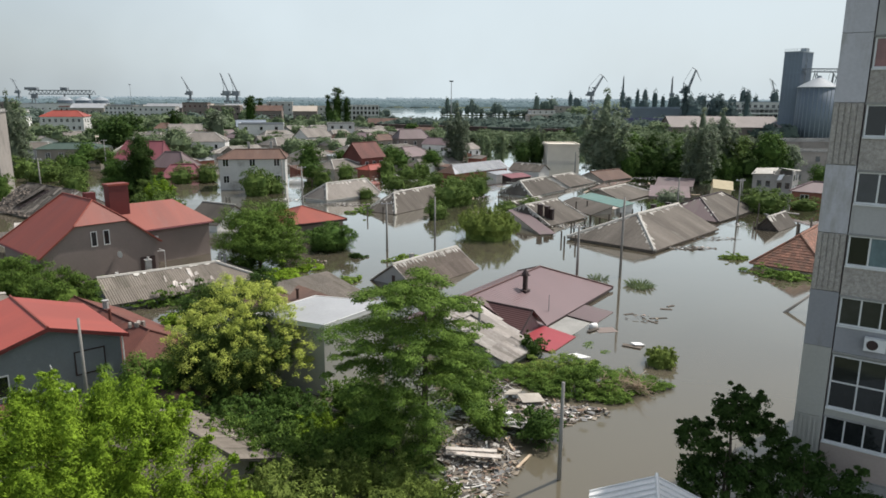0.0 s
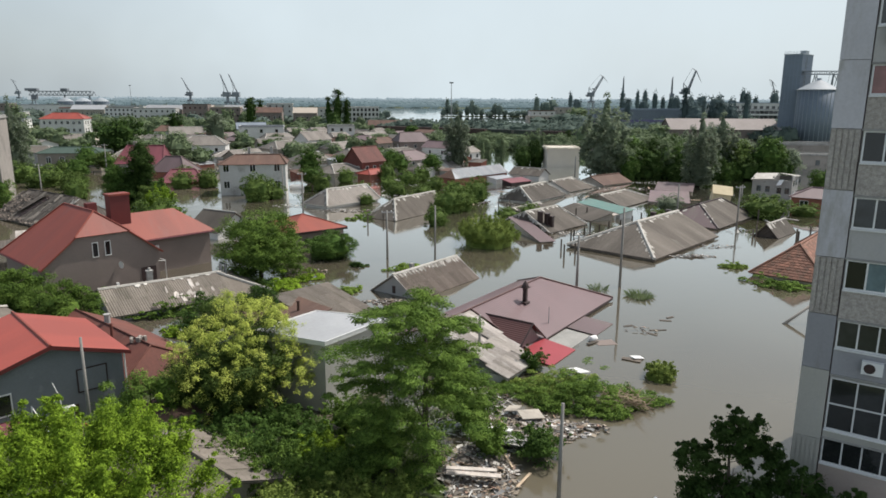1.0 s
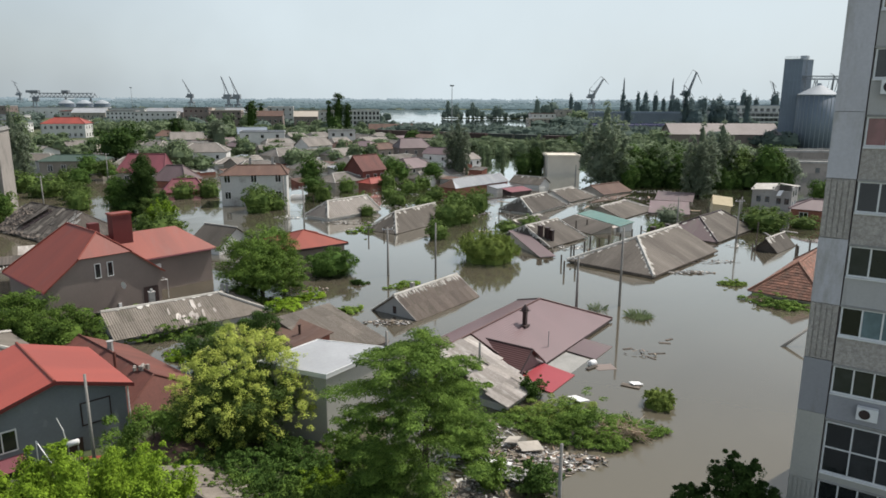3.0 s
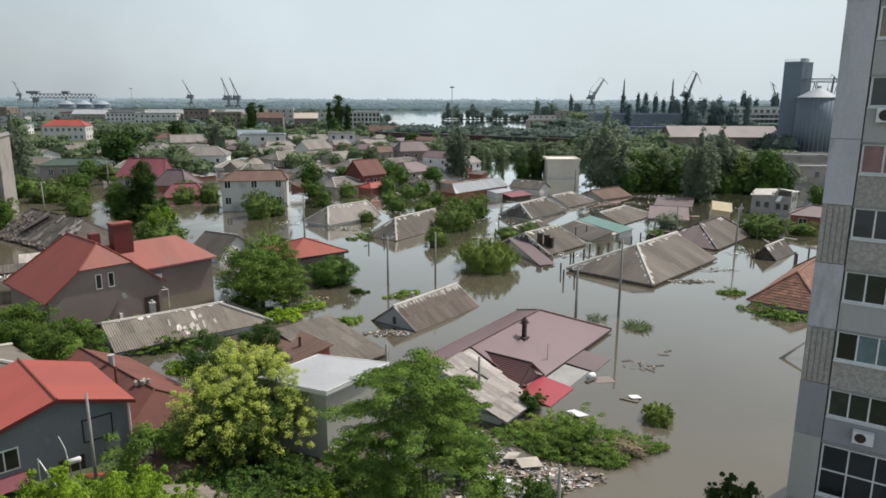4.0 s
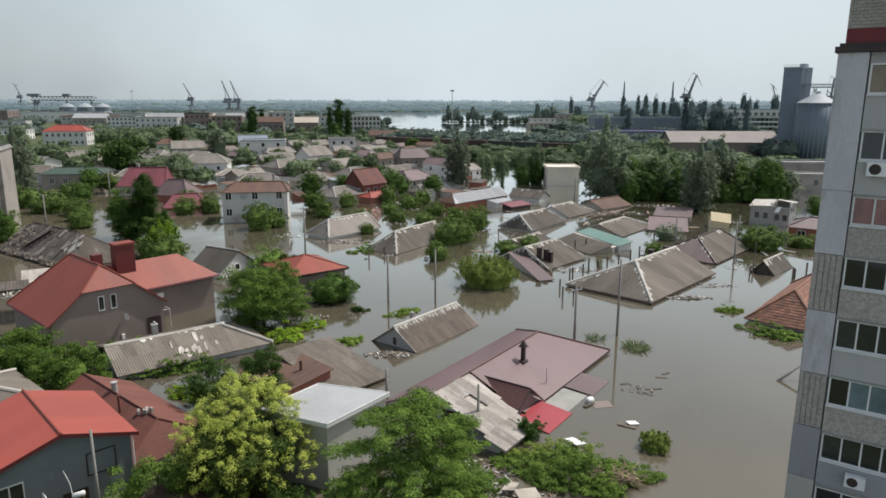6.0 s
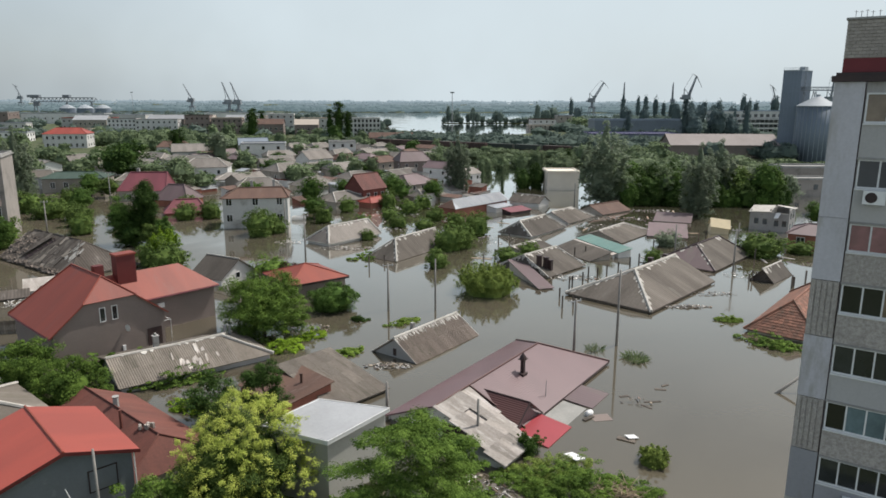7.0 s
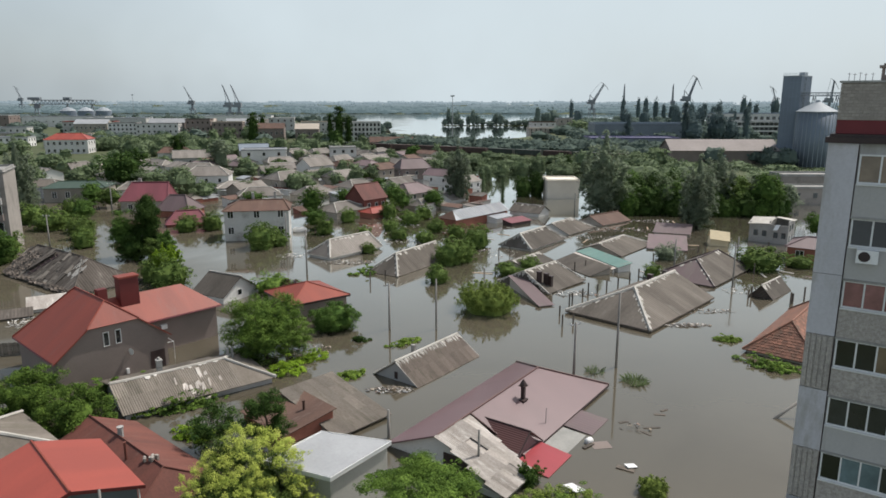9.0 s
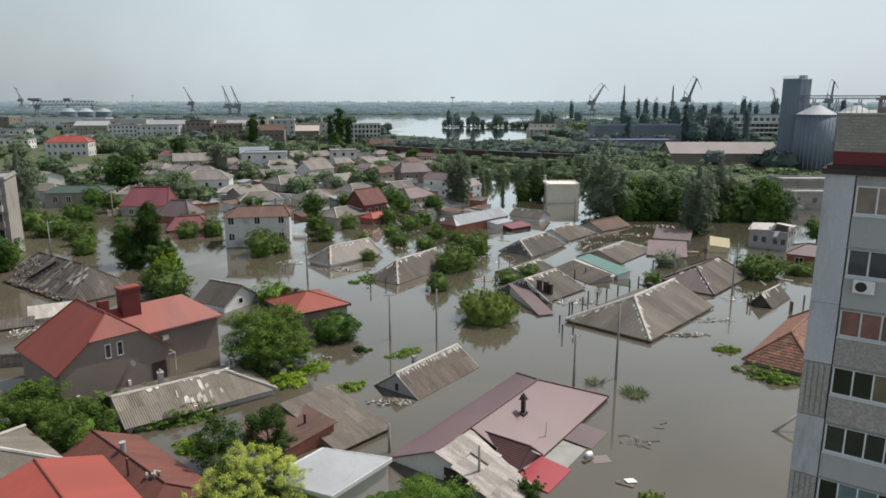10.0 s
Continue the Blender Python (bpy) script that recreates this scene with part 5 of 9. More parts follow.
# ---------------------------------------------------------------- other houses near by


def lean_roof(x, y, ang, L, W, low, high, roof, wall, label, sheets=None, base=-1.2, o=0.25):
    """An outbuilding under one slope that falls towards its -y side."""
    e = thing("outbuilding", at(x, y, 0, ang), label, "outbuilding", "flooded outbuildings")
    m = Mesh()
    a, b = L / 2 - o, W / 2 - o
    zl, zh = low + (high - low) * o / W - 0.08, high - (high - low) * o / W - 0.08
    m.face([(-a, -b, base), (a, -b, base), (a, -b, zl), (-a, -b, zl)])
    m.face([(a, b, base), (-a, b, base), (-a, b, zh), (a, b, zh)])
    m.face([(a, -b, base), (a, b, base), (a, b, zh), (a, -b, zl)])
    m.face([(-a, b, base), (-a, -b, base), (-a, -b, zl), (-a, b, zh)])
    part("wall", m, wall, e)
    c = [Vector((-L / 2, -W / 2, low)), Vector((L / 2, -W / 2, low)), Vector((L / 2, W / 2, high)), Vector((-L / 2, W / 2, high))]
    m = Mesh()
    m.slab(c, 0.06)
    r = part("roof", m, roof, e)
    if sheets:
        sheeted(r, c, roof, sheets[0], sheets[1], random.Random(int(L * 100)), sheets[2] if len(sheets) > 2 else ())
    return e


# old asbestos house in the next yard, laid in separate sheets
def old_sheet_house():
    L, W, eave, ridge = 14.6, 9.6, 0.62, 1.95
    e = thing("house", at(-25.9, 64.6, 0, 37.5), "old house with a sagging grey asbestos sheet roof", "house", "flooded houses")
    part("wall", body_mesh(L, W, -1.2, eave, ridge, 0, 3.6, 0.3), "render_grey", e)
    slopes, lines = roof_parts(L, W, eave, ridge, 0, 3.6)
    rng = random.Random(4)
    for i, s in enumerate(slopes):
        m = Mesh()
        m.slab(s, 0.06)
        r = part("roof_slope", m, "asbestos", e)
        if i < 2:
            x_hi = (L - 3.6) / L
            a, b = s[0], s[1]
            if i == 0:
                rect = [a, a.lerp(b, x_hi), s[2], s[3]]
            else:
                rect = [b.lerp(a, x_hi), b, s[2], s[3]]
            sheeted(r, rect, "asbestos", 9, 2, rng)
    for p, q in lines:
        m = Mesh()
        m.tube([p + Vector((0, 0, 0.08)), p.lerp(q, 0.5) + Vector((0, 0, 0.05)), q + Vector((0, 0, 0.08))], [0.17, 0.16, 0.17], 6)
        part("ridge_cap", m, "cap", e)
    m = Mesh()
    m.box(-2.6, 1.2, 1.2, -2.1, 1.7, 2.75)
    m.box(-2.65, 1.15, 2.75, -2.05, 1.75, 2.85)
    m.tube([(-2.35, 1.45, 2.85), (-2.35, 1.45, 3.1)], [0.15, 0.12], 8)
    part("chimney", m, "concrete", e)
    m = Mesh()
    m.box(4.4, 1.0, 0.8, 4.65, 1.25, 2.6)
    m.box(4.9, 1.0, 0.8, 5.1, 1.2, 2.5)
    part("vent_pipe", m, "metal_grey", e)
    m = Mesh()
    m.box(-0.6, -W / 2 - 0.5, 0.42, 0.7, -W / 2 + 0.3, 0.47)
    part("loose_sheet", m, "asbestos_pale", e)
    for k in range(12):                              # broken pale sheets slipped down the front slope
        m = Mesh()
        w, l = rng.uniform(0.07, 0.2), rng.uniform(0.6, 1.7)
        m.slab([(-w, -l / 2, 0), (w, -l / 2 + rng.uniform(-0.2, 0.2), 0), (w * 0.7, l / 2, 0), (-w * 0.9, l / 2 - rng.uniform(0, 0.3), 0)], 0.02)
        x, y = rng.gauss(0.2, 1.1), rng.uniform(-3.7, -1.4)
        ob = part("broken_sheet", m, "asbestos_pale", e)
        ob.matrix_basis = Matrix.Translation((x, y, ridge + (eave - ridge) * -y / (W / 2) + 0.13)) @ pose(0, 0, 0, 20.8 + rng.uniform(-3, 3), rng.uniform(-4, 4), rng.uniform(-9, 9))
    smears(e, slopes[:2], lines[:1], rng, 4, 0.35, 0.12)
    return e


old_sheet_house()
lean_roof(-10.1, 58.2, 47, 6.2, 8.6, 0.25, 1.95, "asbestos", "render_cream", "low outbuilding under brown corrugated asbestos sheets", (6, 4))
rust = lean_roof(-13.9, 56.2, -45, 7.0, 5.6, 0.95, 1.75, "rust", "brick_wall", "outbuilding under a plain rust-brown sheet roof")
pm = Mesh()
pm.tube([(1.2, 0.9, 1.4), (1.2, 0.9, 2.25)], [0.12, 0.12], 8)
pm.tube([(1.2, 0.9, 2.25), (1.2, 0.9, 2.36)], [0.17, 0.15], 8)
part("flue", pm, "rust", rust)


def oxide_house():
    e = house(-24.0, 47.6, -40.5, 14.4, 7.6, 0.75, 2.65, "oxide", "render_cream", 0.0, 2.0, label="old house with a patched oxide-red sheet roof", caps="oxide", cap_w=0.06)
    for x, y, z0, z1, r, mat in ((-1.9, 0.2, 2.2, 3.35, 0.24, "concrete"), (1.3, -0.9, 2.0, 3.6, 0.11, "oxide")):
        m = Mesh()
        m.tube([(x, y, z0), (x, y, z1 - 0.1), (x, y, z1)], [r, r * 0.95, r * 1.15], 8)
        part("flue", m, mat, e)
    rng = random.Random(2)
    for i in range(14):
        m = Mesh()
        x, y = 3.4 + rng.uniform(-0.35, 0.35), rng.uniform(-0.25, 0.25)
        m.box(x - 0.12, y - 0.08, 2.5, x + 0.12, y + 0.08, 2.68 + rng.uniform(0, 0.3), pose(0, 0, 0, 0, 0, rng.uniform(-4, 4)))
        part("brick", m, "brick_pale", e)
    return e


oxide_house()
house(-34.6, 47.8, -40, 8.8, 7.0, 2.5, 3.8, "asbestos", "render_grey", 3.2, 3.2, label="low grey house with a hipped asbestos roof", base=-0.8)

# small red-roofed building by the street
def small_red():
    e = thing("house", at(-18.7, 89.2, 0, 38), "small house with a plain red metal roof above the flood", "house", "flooded houses")
    slopes, lines = roof_parts(8.6, 8.6, 2.75, 4.3, 4.29, 4.29)
    part("wall", body_mesh(8.6, 8.6, -1.2, 2.75, 4.3, 1, 1, 0.4), "render_brown", e)
    for s in slopes:
        m = Mesh()
        m.slab(s, 0.1)
        part("roof_slope", m, "red_metal", e)
    for p, q in lines:
        m = Mesh()
        m.tube([p + Vector((0, 0, 0.03)), q + Vector((0, 0, 0.03))], [0.07, 0.07], 6)
        part("ridge_cap", m, "red_metal", e)
    m = Mesh()
    for s in slopes:
        p, q = s[0], s[1]
        d = q - p
        m.box(0, -0.03, -0.28, d.length, 0.005, -0.02, Matrix.Translation(p) @ Matrix.Rotation(math.atan2(d.y, d.x), 4, "Z"))
    part("fascia", m, "black_metal", e)
    return e


small_red()

F = "asbestos_far"
house(27.9, 92.1, 47.4, 20.1, 12.4, 0.35, 3.25, F, "render_cream", 7.4, 0, label="drowned house with a broad brown hipped asbestos roof and pale hips", cap_w=0.22, fascia="wood_grey", chimney=[(4, 1.0, 0.6, 3.6), (8, 0.6, 0.6, 3.5)], smear=12, flue="black_metal")
house(49.0, 98.8, 45, 7.4, 3.6, 0.05, 1.9, F, "asbestos_rot", 0, 0, label="small drowned shed with a pale-edged asbestos roof", cap_w=0.12, smear=5)
house(43.2, 111.0, 48, 16.4, 10.6, 0.25, 2.9, F, "render_cream", 5.6, 1.5, label="drowned house with a mauve and grey hipped roof", roof_b=F, roof_end="mauve_far", cap_w=0.14, caps="black_metal", smear=3)
house(15.3, 104.9, 48, 10.6, 10.2, 0.2, 2.7, F, "render_cream", 0.8, 1.0, label="drowned house with a brown-grey hipped roof", cap_w=0.12, chimney=[(-4.2, -2.6, 0.6, 2.9), (-3.4, -3.3, 0.6, 2.6), (-3.0, -3.9, 0.5, 2.2)], smear=8, flue="black_metal")
lean_roof(12.7, 97.2, 17, 2.4, 11.6, 0.2, 1.8, "mauve_far", "render_cream", "porch under a narrow mauve metal roof")
lean_roof(28.2, 118.0, -70, 13.6, 2.9, 0.9, 1.5, "green_metal", "render_white", "outbuilding under a pale green metal roof")
lean_roof(26.3, 117.3, -70, 13.2, 0.9, 0.6, 0.8, "asbestos_pale", "render_white", "low strip roof of pale translucent sheets")
lean_roof(23.6, 114.4, -66, 11.4, 4.6, 0.1, 1.3, F, "render_cream", "collapsed grey sheet roof beside the green one")
house(18.0, 135.3, 52.8, 14.1, 7.6, 0.3, 2.75, F, "render_white", 1.7, 2.2, label="drowned house with a grey hipped roof and pale ridge lines", cap_w=0.2, smear=8)
house(33.8, 131.5, 51, 15, 9.5, 0.15, 1.9, F, "render_cream", 0, 4, label="drowned house with a brown-grey roof", cap_w=0.18, smear=8)
lean_roof(44.6, 133.6, -18, 7.6, 11.4, 0.3, 1.1, "mauve_far", "render_cream", "drowned house under a faded flat mauve metal roof")
lean_roof(50.2, 147.2, -22, 7.8, 8.0, 0.5, 1.4, "mauve_far", "render_cream", "drowned house under a sloping mauve metal roof")
house(27.0, 150.5, 51, 12, 9, 0.2, 2.2, F, "render_white", 0, 3, label="drowned house with a grey-brown gable roof", cap_w=0.16, smear=8)
house(38.0, 160.5, 40, 11, 8, 0.3, 2.0, "rust", "render_cream", 0, 0, label="drowned house with a rusty gable roof", caps="rust")
house(14.5, 118.0, 51, 9, 7, 0.1, 1.2, F, "render_cream", 0, 0, label="low drowned shed roof of grey asbestos", cap_w=0.12, smear=8)
house(-18.9, 126.7, 51.8, 13.6, 6.4, 0.56, 3.05, "asbestos_town", "render_white", 2.9, 0.5, label="drowned house with a grey hipped roof and white hips", cap_w=0.17, smear=8, fascia="cap")
house(-6.0, 116.4, 56.8, 16.1, 6.6, 0.06, 2.9, F, "render_cream", 4, 0, label="drowned house with a brown hipped roof down to the water", cap_w=0.16, chimney=[(-1.5, 0.4, 0.5, 3.0)], smear=8)
brick_e = house(7.2, 160.2, 48, 20, 5.6, 1.95, 3.7, "silver", "brick_wall", 2.0, 0, label="red brick house with a pale ribbed metal roof", caps=None, roof_end="rust")
for side in (-1, 1):
    for k in range(22):
        rb = Mesh()
        rb.box(-0.16, 0, 0, 0.16, 3.25, 0.09)
        ob = part("roof_batten", rb, "silver" if k % 4 else "white_roof", brick_e)
        ob.matrix_basis = Matrix.Translation((-7.9 + k * 0.82, side * 2.8, 1.99)) @ pose(0, 0, 0, 32.0, 0, 0 if side < 0 else 180)
house(21.6, 171.5, -36, 9, 6, 0.9, 2.5, F, "render_white", 0, 0, label="white gabled house with a grey sheet roof", cap_w=0.12, smear=4)
lean_roof(13.2, 161.5, 52, 7.0, 3.4, 1.1, 1.7, "silver", "render_white", "white outbuilding under a zinc roof")
lean_roof(17.0, 158.0, 40, 7.0, 3.4, 0.7, 1.3, "maroon", "black_metal", "shed with black walls and a maroon roof")
house(-39.4, 142.4, 10, 13.6, 9.6, 6.2, 7.8, "rust", "render_pale", 3.0, 1.5, label="two-storey grey house with a low brown roof", caps="rust", windows=tuple((0, x, z, 1.2, 1.5, 2) for x in (-5.8, -0.6, 4.2) for z in (1.4, 4.7)), chimney=[(-1, 0.5, 0.5, 9.2), (3.5, 0.8, 0.5, 9.3)])
def rotten_house():
    """A long roof whose sheets have slipped: a black plate for a torn gap, rafters over it, loose sheets, rubble along
    the eave.
    """
    L, W, ev, rz = 23.5, 11, 0.3, 4.2
    e = house(-60.9, 107.3, -36, L, W, ev, rz, "asbestos_rot", "render_cream", 1.2, 6.5, label="long decayed house with a holed asbestos roof", cap_w=0.08, caps="asbestos_rot")
    k = (rz - ev) / (W / 2)
    tilt = math.degrees(math.atan(k))

    def on(x, y, up=0.0):
        return Vector((x, y, rz + k * y + up))
    # black plate on the whole slope, painting the shade inside a gap
    gap = Mesh()
    gap.slab([on(-4.9, -4.5, 0.06), on(-3.6, -4.7, 0.06), on(-1.4, -0.9, 0.06), on(-2.4, -0.6, 0.06)], 0.03)
    part("roof_hole", gap, "black_metal", e, "black plate for the shade in a torn roof gap")
    for i in range(6):
        m = Mesh()
        t = (i + 0.5) / 6
        p, q = on(-4.9, -4.5).lerp(on(-2.4, -0.6), t), on(-3.6, -4.7).lerp(on(-1.4, -0.9), t)
        m.tube([p + Vector((0, 0, 0.1)), q + Vector((0, 0, 0.1))], [0.06, 0.06], 4)
        part("rafter", m, "wood_grey", e)
    lip = Mesh()
    lip.slab([on(-4.8, -4.4, 0.5), on(-2.3, -0.5, 0.45), on(-3.4, -0.5, 0.14), on(-6.0, -4.2, 0.14)], 0.05)
    part("lifted_sheet", lip, "asbestos_rot", e)
    rng = random.Random(17)
    sheets = []
    for _ in range(3):
        m = Mesh()
        m.box(-0.5, -0.85, 0, 0.5, 0.85, 0.035)
        sheets.append(m.data("slipped_sheet"))
    for me, mat in zip(sheets, ("asbestos_rot", "asbestos", "asbestos_far")):
        me.materials.append(M[mat])
    for i in range(120):
        x, y = rng.uniform(-11.4, 5.5), rng.uniform(-5.2, -0.6)
        if -5.6 + (y + 4.5) * 0.62 < x < -2.8 + (y + 4.5) * 0.62:
            continue
        loose = 4 if x < -6 else 1.2
        ob = part("slipped_sheet", sheets[rng.choice([0, 0, 0, 1, 2, 2])], "asbestos_rot", e)
        ob.matrix_basis = Matrix.Translation(on(x, y, 0.05 + rng.uniform(0, 0.05))) @ pose(0, 0, 0, tilt + rng.uniform(-loose, loose), rng.uniform(-loose, loose), rng.uniform(-4, 4) * loose)
    m = Mesh()
    for i in range(420):                              # crumbled sheets and mortar over the broken end and the eave
        x = rng.uniform(-11.6, -6.0) if i < 260 else rng.uniform(-11.6, 10)
        y = rng.uniform(-5.4, -1.0) if i < 260 else rng.uniform(-5.6, -5.0)
        w = rng.uniform(0.1, 0.42)
        m.box(-w, -w * 0.5, 0, w, w * 0.5, 0.06, Matrix.Translation(on(x, y, 0.07)) @ pose(0, 0, 0, tilt + rng.uniform(-20, 20), rng.uniform(-20, 20), rng.uniform(0, 180)))
    tagged(part("sheet_rubble", m, "rubble", e), kind="stuff")
    m = Mesh()
    for i in range(26):                               # pale mortar washed down by the hip
        x, y = rng.gauss(6.4, 0.9), rng.uniform(-3.2, -0.6)
        w, l = rng.uniform(0.08, 0.22), rng.uniform(0.4, 1.3)
        m.slab([on(x - w, y - l / 2, 0.1), on(x + w, y - l / 2, 0.1), on(x + w * 0.6, y + l / 2, 0.1), on(x - w * 0.6, y + l / 2, 0.1)], 0.02)
    tagged(part("mortar_smear", m, "mortar_white", e), kind="stuff")


rotten_house()
house(-32.3, 97.0, -29, 6.6, 7.3, 1.0, 3.4, F, "render_white", 0, 0, label="white gabled house with a grey asbestos roof", caps="cap", cap_w=0.1, windows=((1, -0.6, 0.6, 0.9, 0.9, 1),))
house(-79.0, 180.5, 4, 12.4, 9.5, 2.6, 7.0, "maroon", "render_cream", 2.2, 0.8, label="house with a steep maroon metal roof", caps="maroon", windows=((0, -4, 0.4, 1.2, 1.4, 2), (0, 2, 0.4, 1.2, 1.4, 2)), chimney=[(-2.2, 0.6, 0.7, 7.9)])
house(-66.6, 169.6, -10, 9.4, 8.2, 1.6, 5.1, "mauve_far", "brick_wall", 2.2, 3.0, label="brick house with a mauve metal roof", caps="mauve_far")
house(-60.0, 156.4, 22, 9.6, 6.0, 0.6, 3.3, "maroon", "brick_wall", 2.5, 2, label="low house with a dark red metal roof", caps="maroon")
house(-106, 197, 10, 17, 11, 4.0, 5.4, "green_dark", "render_cream", 3, 4, label="pale house with a dark green hipped roof", caps="green_dark", windows=tuple((0, x, 1.2, 1.3, 1.8, 2) for x in (-6, -2.5, 2, 5)))
house(-122, 203, 10, 15, 10, 3.6, 5.2, F, "render_grey", 0, 3, label="grey house with an asbestos roof", windows=tuple((0, x, 1.2, 1.3, 1.6, 2) for x in (-5, -1, 3)))
house(68.6, 121.5, -35, 10.5, 9, 2.5, 3.9, "mauve_far", "brick_wall", 3, 3, label="red brick house with a brown hipped roof", caps="mauve_far", windows=((0, -3.5, 0.7, 1.4, 1.3, 2),))
house(43.86, 79.28, 49.9, 20.0, 8.05, 0.37, 3.53, "clay", "render_cream", 3.96, 3.96, label="house with an orange clay-tile hipped roof", caps="clay", cap_w=0.14)


def clay_rows():
    """Clay tiles on the hipped end of the orange roof, laid row by row."""
    L, W, eave, ridge, hip = 20.0, 8.05, 0.37, 3.53, 3.96
    m = Mesh()
    rng = random.Random(12)
    x0, y = -L / 2, W / 2
    for quad in (((x0, y, eave), (x0, -y, eave), (x0 + hip, 0, ridge), (x0 + hip, 0, ridge)), ((x0, -y, eave), (x0 + 9, -y, eave), (x0 + 9, 0, ridge), (x0 + hip, 0, ridge))):
        c = [Vector(p) for p in quad]
        nrm = (c[1] - c[0]).cross(c[3] - c[0]).normalized()
        n = 13
        for j in range(n):
            a, b = c[0].lerp(c[3], j / n), c[1].lerp(c[2], j / n)
            d, e = c[0].lerp(c[3], (j + 1.15) / n), c[1].lerp(c[2], (j + 1.15) / n)
            cols = max(1, int((b - a).length / 0.5))
            for i in range(cols):
                t0, t1 = (i + 0.04) / cols, (i + 0.96) / cols
                lift = nrm * (0.075 + rng.uniform(-0.012, 0.012))
                m.slab([a.lerp(b, t0) + lift, a.lerp(b, t1) + lift, d.lerp(e, t1) + nrm * 0.035, d.lerp(e, t0) + nrm * 0.035], 0.03)
    e = [o for o in scene.objects if o.name.startswith("house") and "orange clay" in o.get("label", "")][0]
    tagged(part("clay_tiles", m, "clay", e), kind="stuff")


clay_rows()

# ---------------------------------------------------------------- the town further off
town_rng = random.Random(21)
T = "asbestos_town"
TAKEN = []


def town_house(x, y, ang, L, W, ev, rz, roof, wall, hip):
    lab = {"render_white": "whitewashed", "render_cream": "cream rendered", "render_grey": "grey rendered", "render_brown": "taupe rendered", "brick_wall": "red brick", "brick_dark": "dark brick"}[wall]
    rl = {"maroon": "maroon metal", "brown_red": "brownish red", "oxide": "dull maroon sheet", "red_bright": "bright red metal", T: "grey asbestos", "mauve_far": "mauve metal", "rust": "rusty metal", "shed_tan": "tan", "shed_blue": "slate blue"}[roof]
    wins = tuple((0, xx, max(0.6, ev - 2.2), 1.0, 1.3, 1) for xx in (-L * 0.32, -L * 0.02, L * 0.26)) if ev > 2 else ()
    wins += ((3, -W * 0.2, max(0.6, ev - 2.2), 1.0, 1.3, 1),) if ev > 2 else ()
    house(x, y, ang, L, W, ev, rz, roof, wall, hip, hip, label=f"{lab} town house with a {rl} roof", cap_w=0.13, caps="cap" if roof == T else roof, windows=wins, base=-1.4, group="town houses")
    TAKEN.append((x, y))


town_house(-20.4, 176, 50, 8.6, 7.4, 3.6, 7.3, "brown_red", "brick_dark", 0)
town_house(-17, 168, 50, 8, 5, 1.4, 2.4, "red_bright", "brick_wall", 2)
town_house(-26, 170, 50, 11, 9, 1.6, 3.4, T, "render_cream", 3)
town_house(-10, 200, 50, 12, 10, 2.2, 4.6, "mauve_far", "render_cream", 3)
town_house(-12, 252, 20, 12, 10, 4.2, 7.4, "mauve_far", "render_brown", 2)
town_house(-51, 220, 50, 13, 10, 3.8, 6.0, T, "render_cream", 3)
town_house(-66, 217, 20, 14, 11, 1.6, 3.2, T, "render_white", 4)
town_house(-78, 224, 10, 15, 11, 4.6, 7.2, T, "render_white", 4)
town_house(-50, 263, 50, 12, 9, 4.0, 7.0, T, "render_white", 0)
town_house(-62, 250, 30, 12, 9, 3.0, 5.0, T, "render_cream", 0)
town_house(-36, 238, 50, 12, 9, 2.5, 4.6, T, "render_cream", 2)
town_house(-28, 215, 50, 11, 9, 2.0, 4.0, T, "render_white", 3)
town_house(-38, 196, 50, 11, 9, 2.0, 4.2, T, "render_cream", 3)
town_house(-52, 190, 20, 12, 9, 2.6, 4.6, T, "render_white", 3)
town_house(-24, 262, 50, 12, 9, 3.0, 5.0, "rust", "render_cream", 2)
town_house(6, 224, 45, 11, 8, 2.4, 4.0, T, "render_white", 0)
town_house(-90, 250, 10, 13, 9, 3.5, 6.0, T, "render_cream", 3)
town_house(-146, 274, 10, 14, 10, 2.6, 4.0, "shed_tan", "render_cream", 3)
town_house(-112, 300, 20, 14, 10, 4.0, 7.0, T, "render_grey", 0)
town_house(-92, 330, 20, 14, 10, 5.0, 8.0, "shed_blue", "render_cream", 0)
town_house(-70, 290, 30, 13, 9, 3.0, 5.0, T, "render_cream", 2)
town_house(-30, 296, 45, 13, 10, 3.4, 5.2, T, "render_cream", 0)
town_house(-8, 285, 45, 13, 9, 3.0, 5.0, T, "render_white", 3)
town_house(-130, 330, 15, 15, 11, 4.0, 6.5, "rust", "render_white", 3)
town_house(-112, 235, 10, 10, 8, 3.0, 5.0, T, "render_cream", 2)
town_house(-46, 178, 35, 10, 8, 1.2, 3.0, T, "render_cream", 3)
town_house(-95, 208, 15, 10, 8, 2.0, 4.0, T, "render_white", 3)
town_house(-5, 182, 50, 10, 8, 1.0, 2.6, T, "render_cream", 2)
town_house(2, 196, 48, 8, 7, 0.8, 2.4, T, "render_white", 0)
town_house(-15, 225, 50, 10, 8, 1.6, 3.6, T, "render_cream", 0)
town_house(-64, 268, 25, 10, 8, 2.5, 4.5, T, "render_cream", 0)
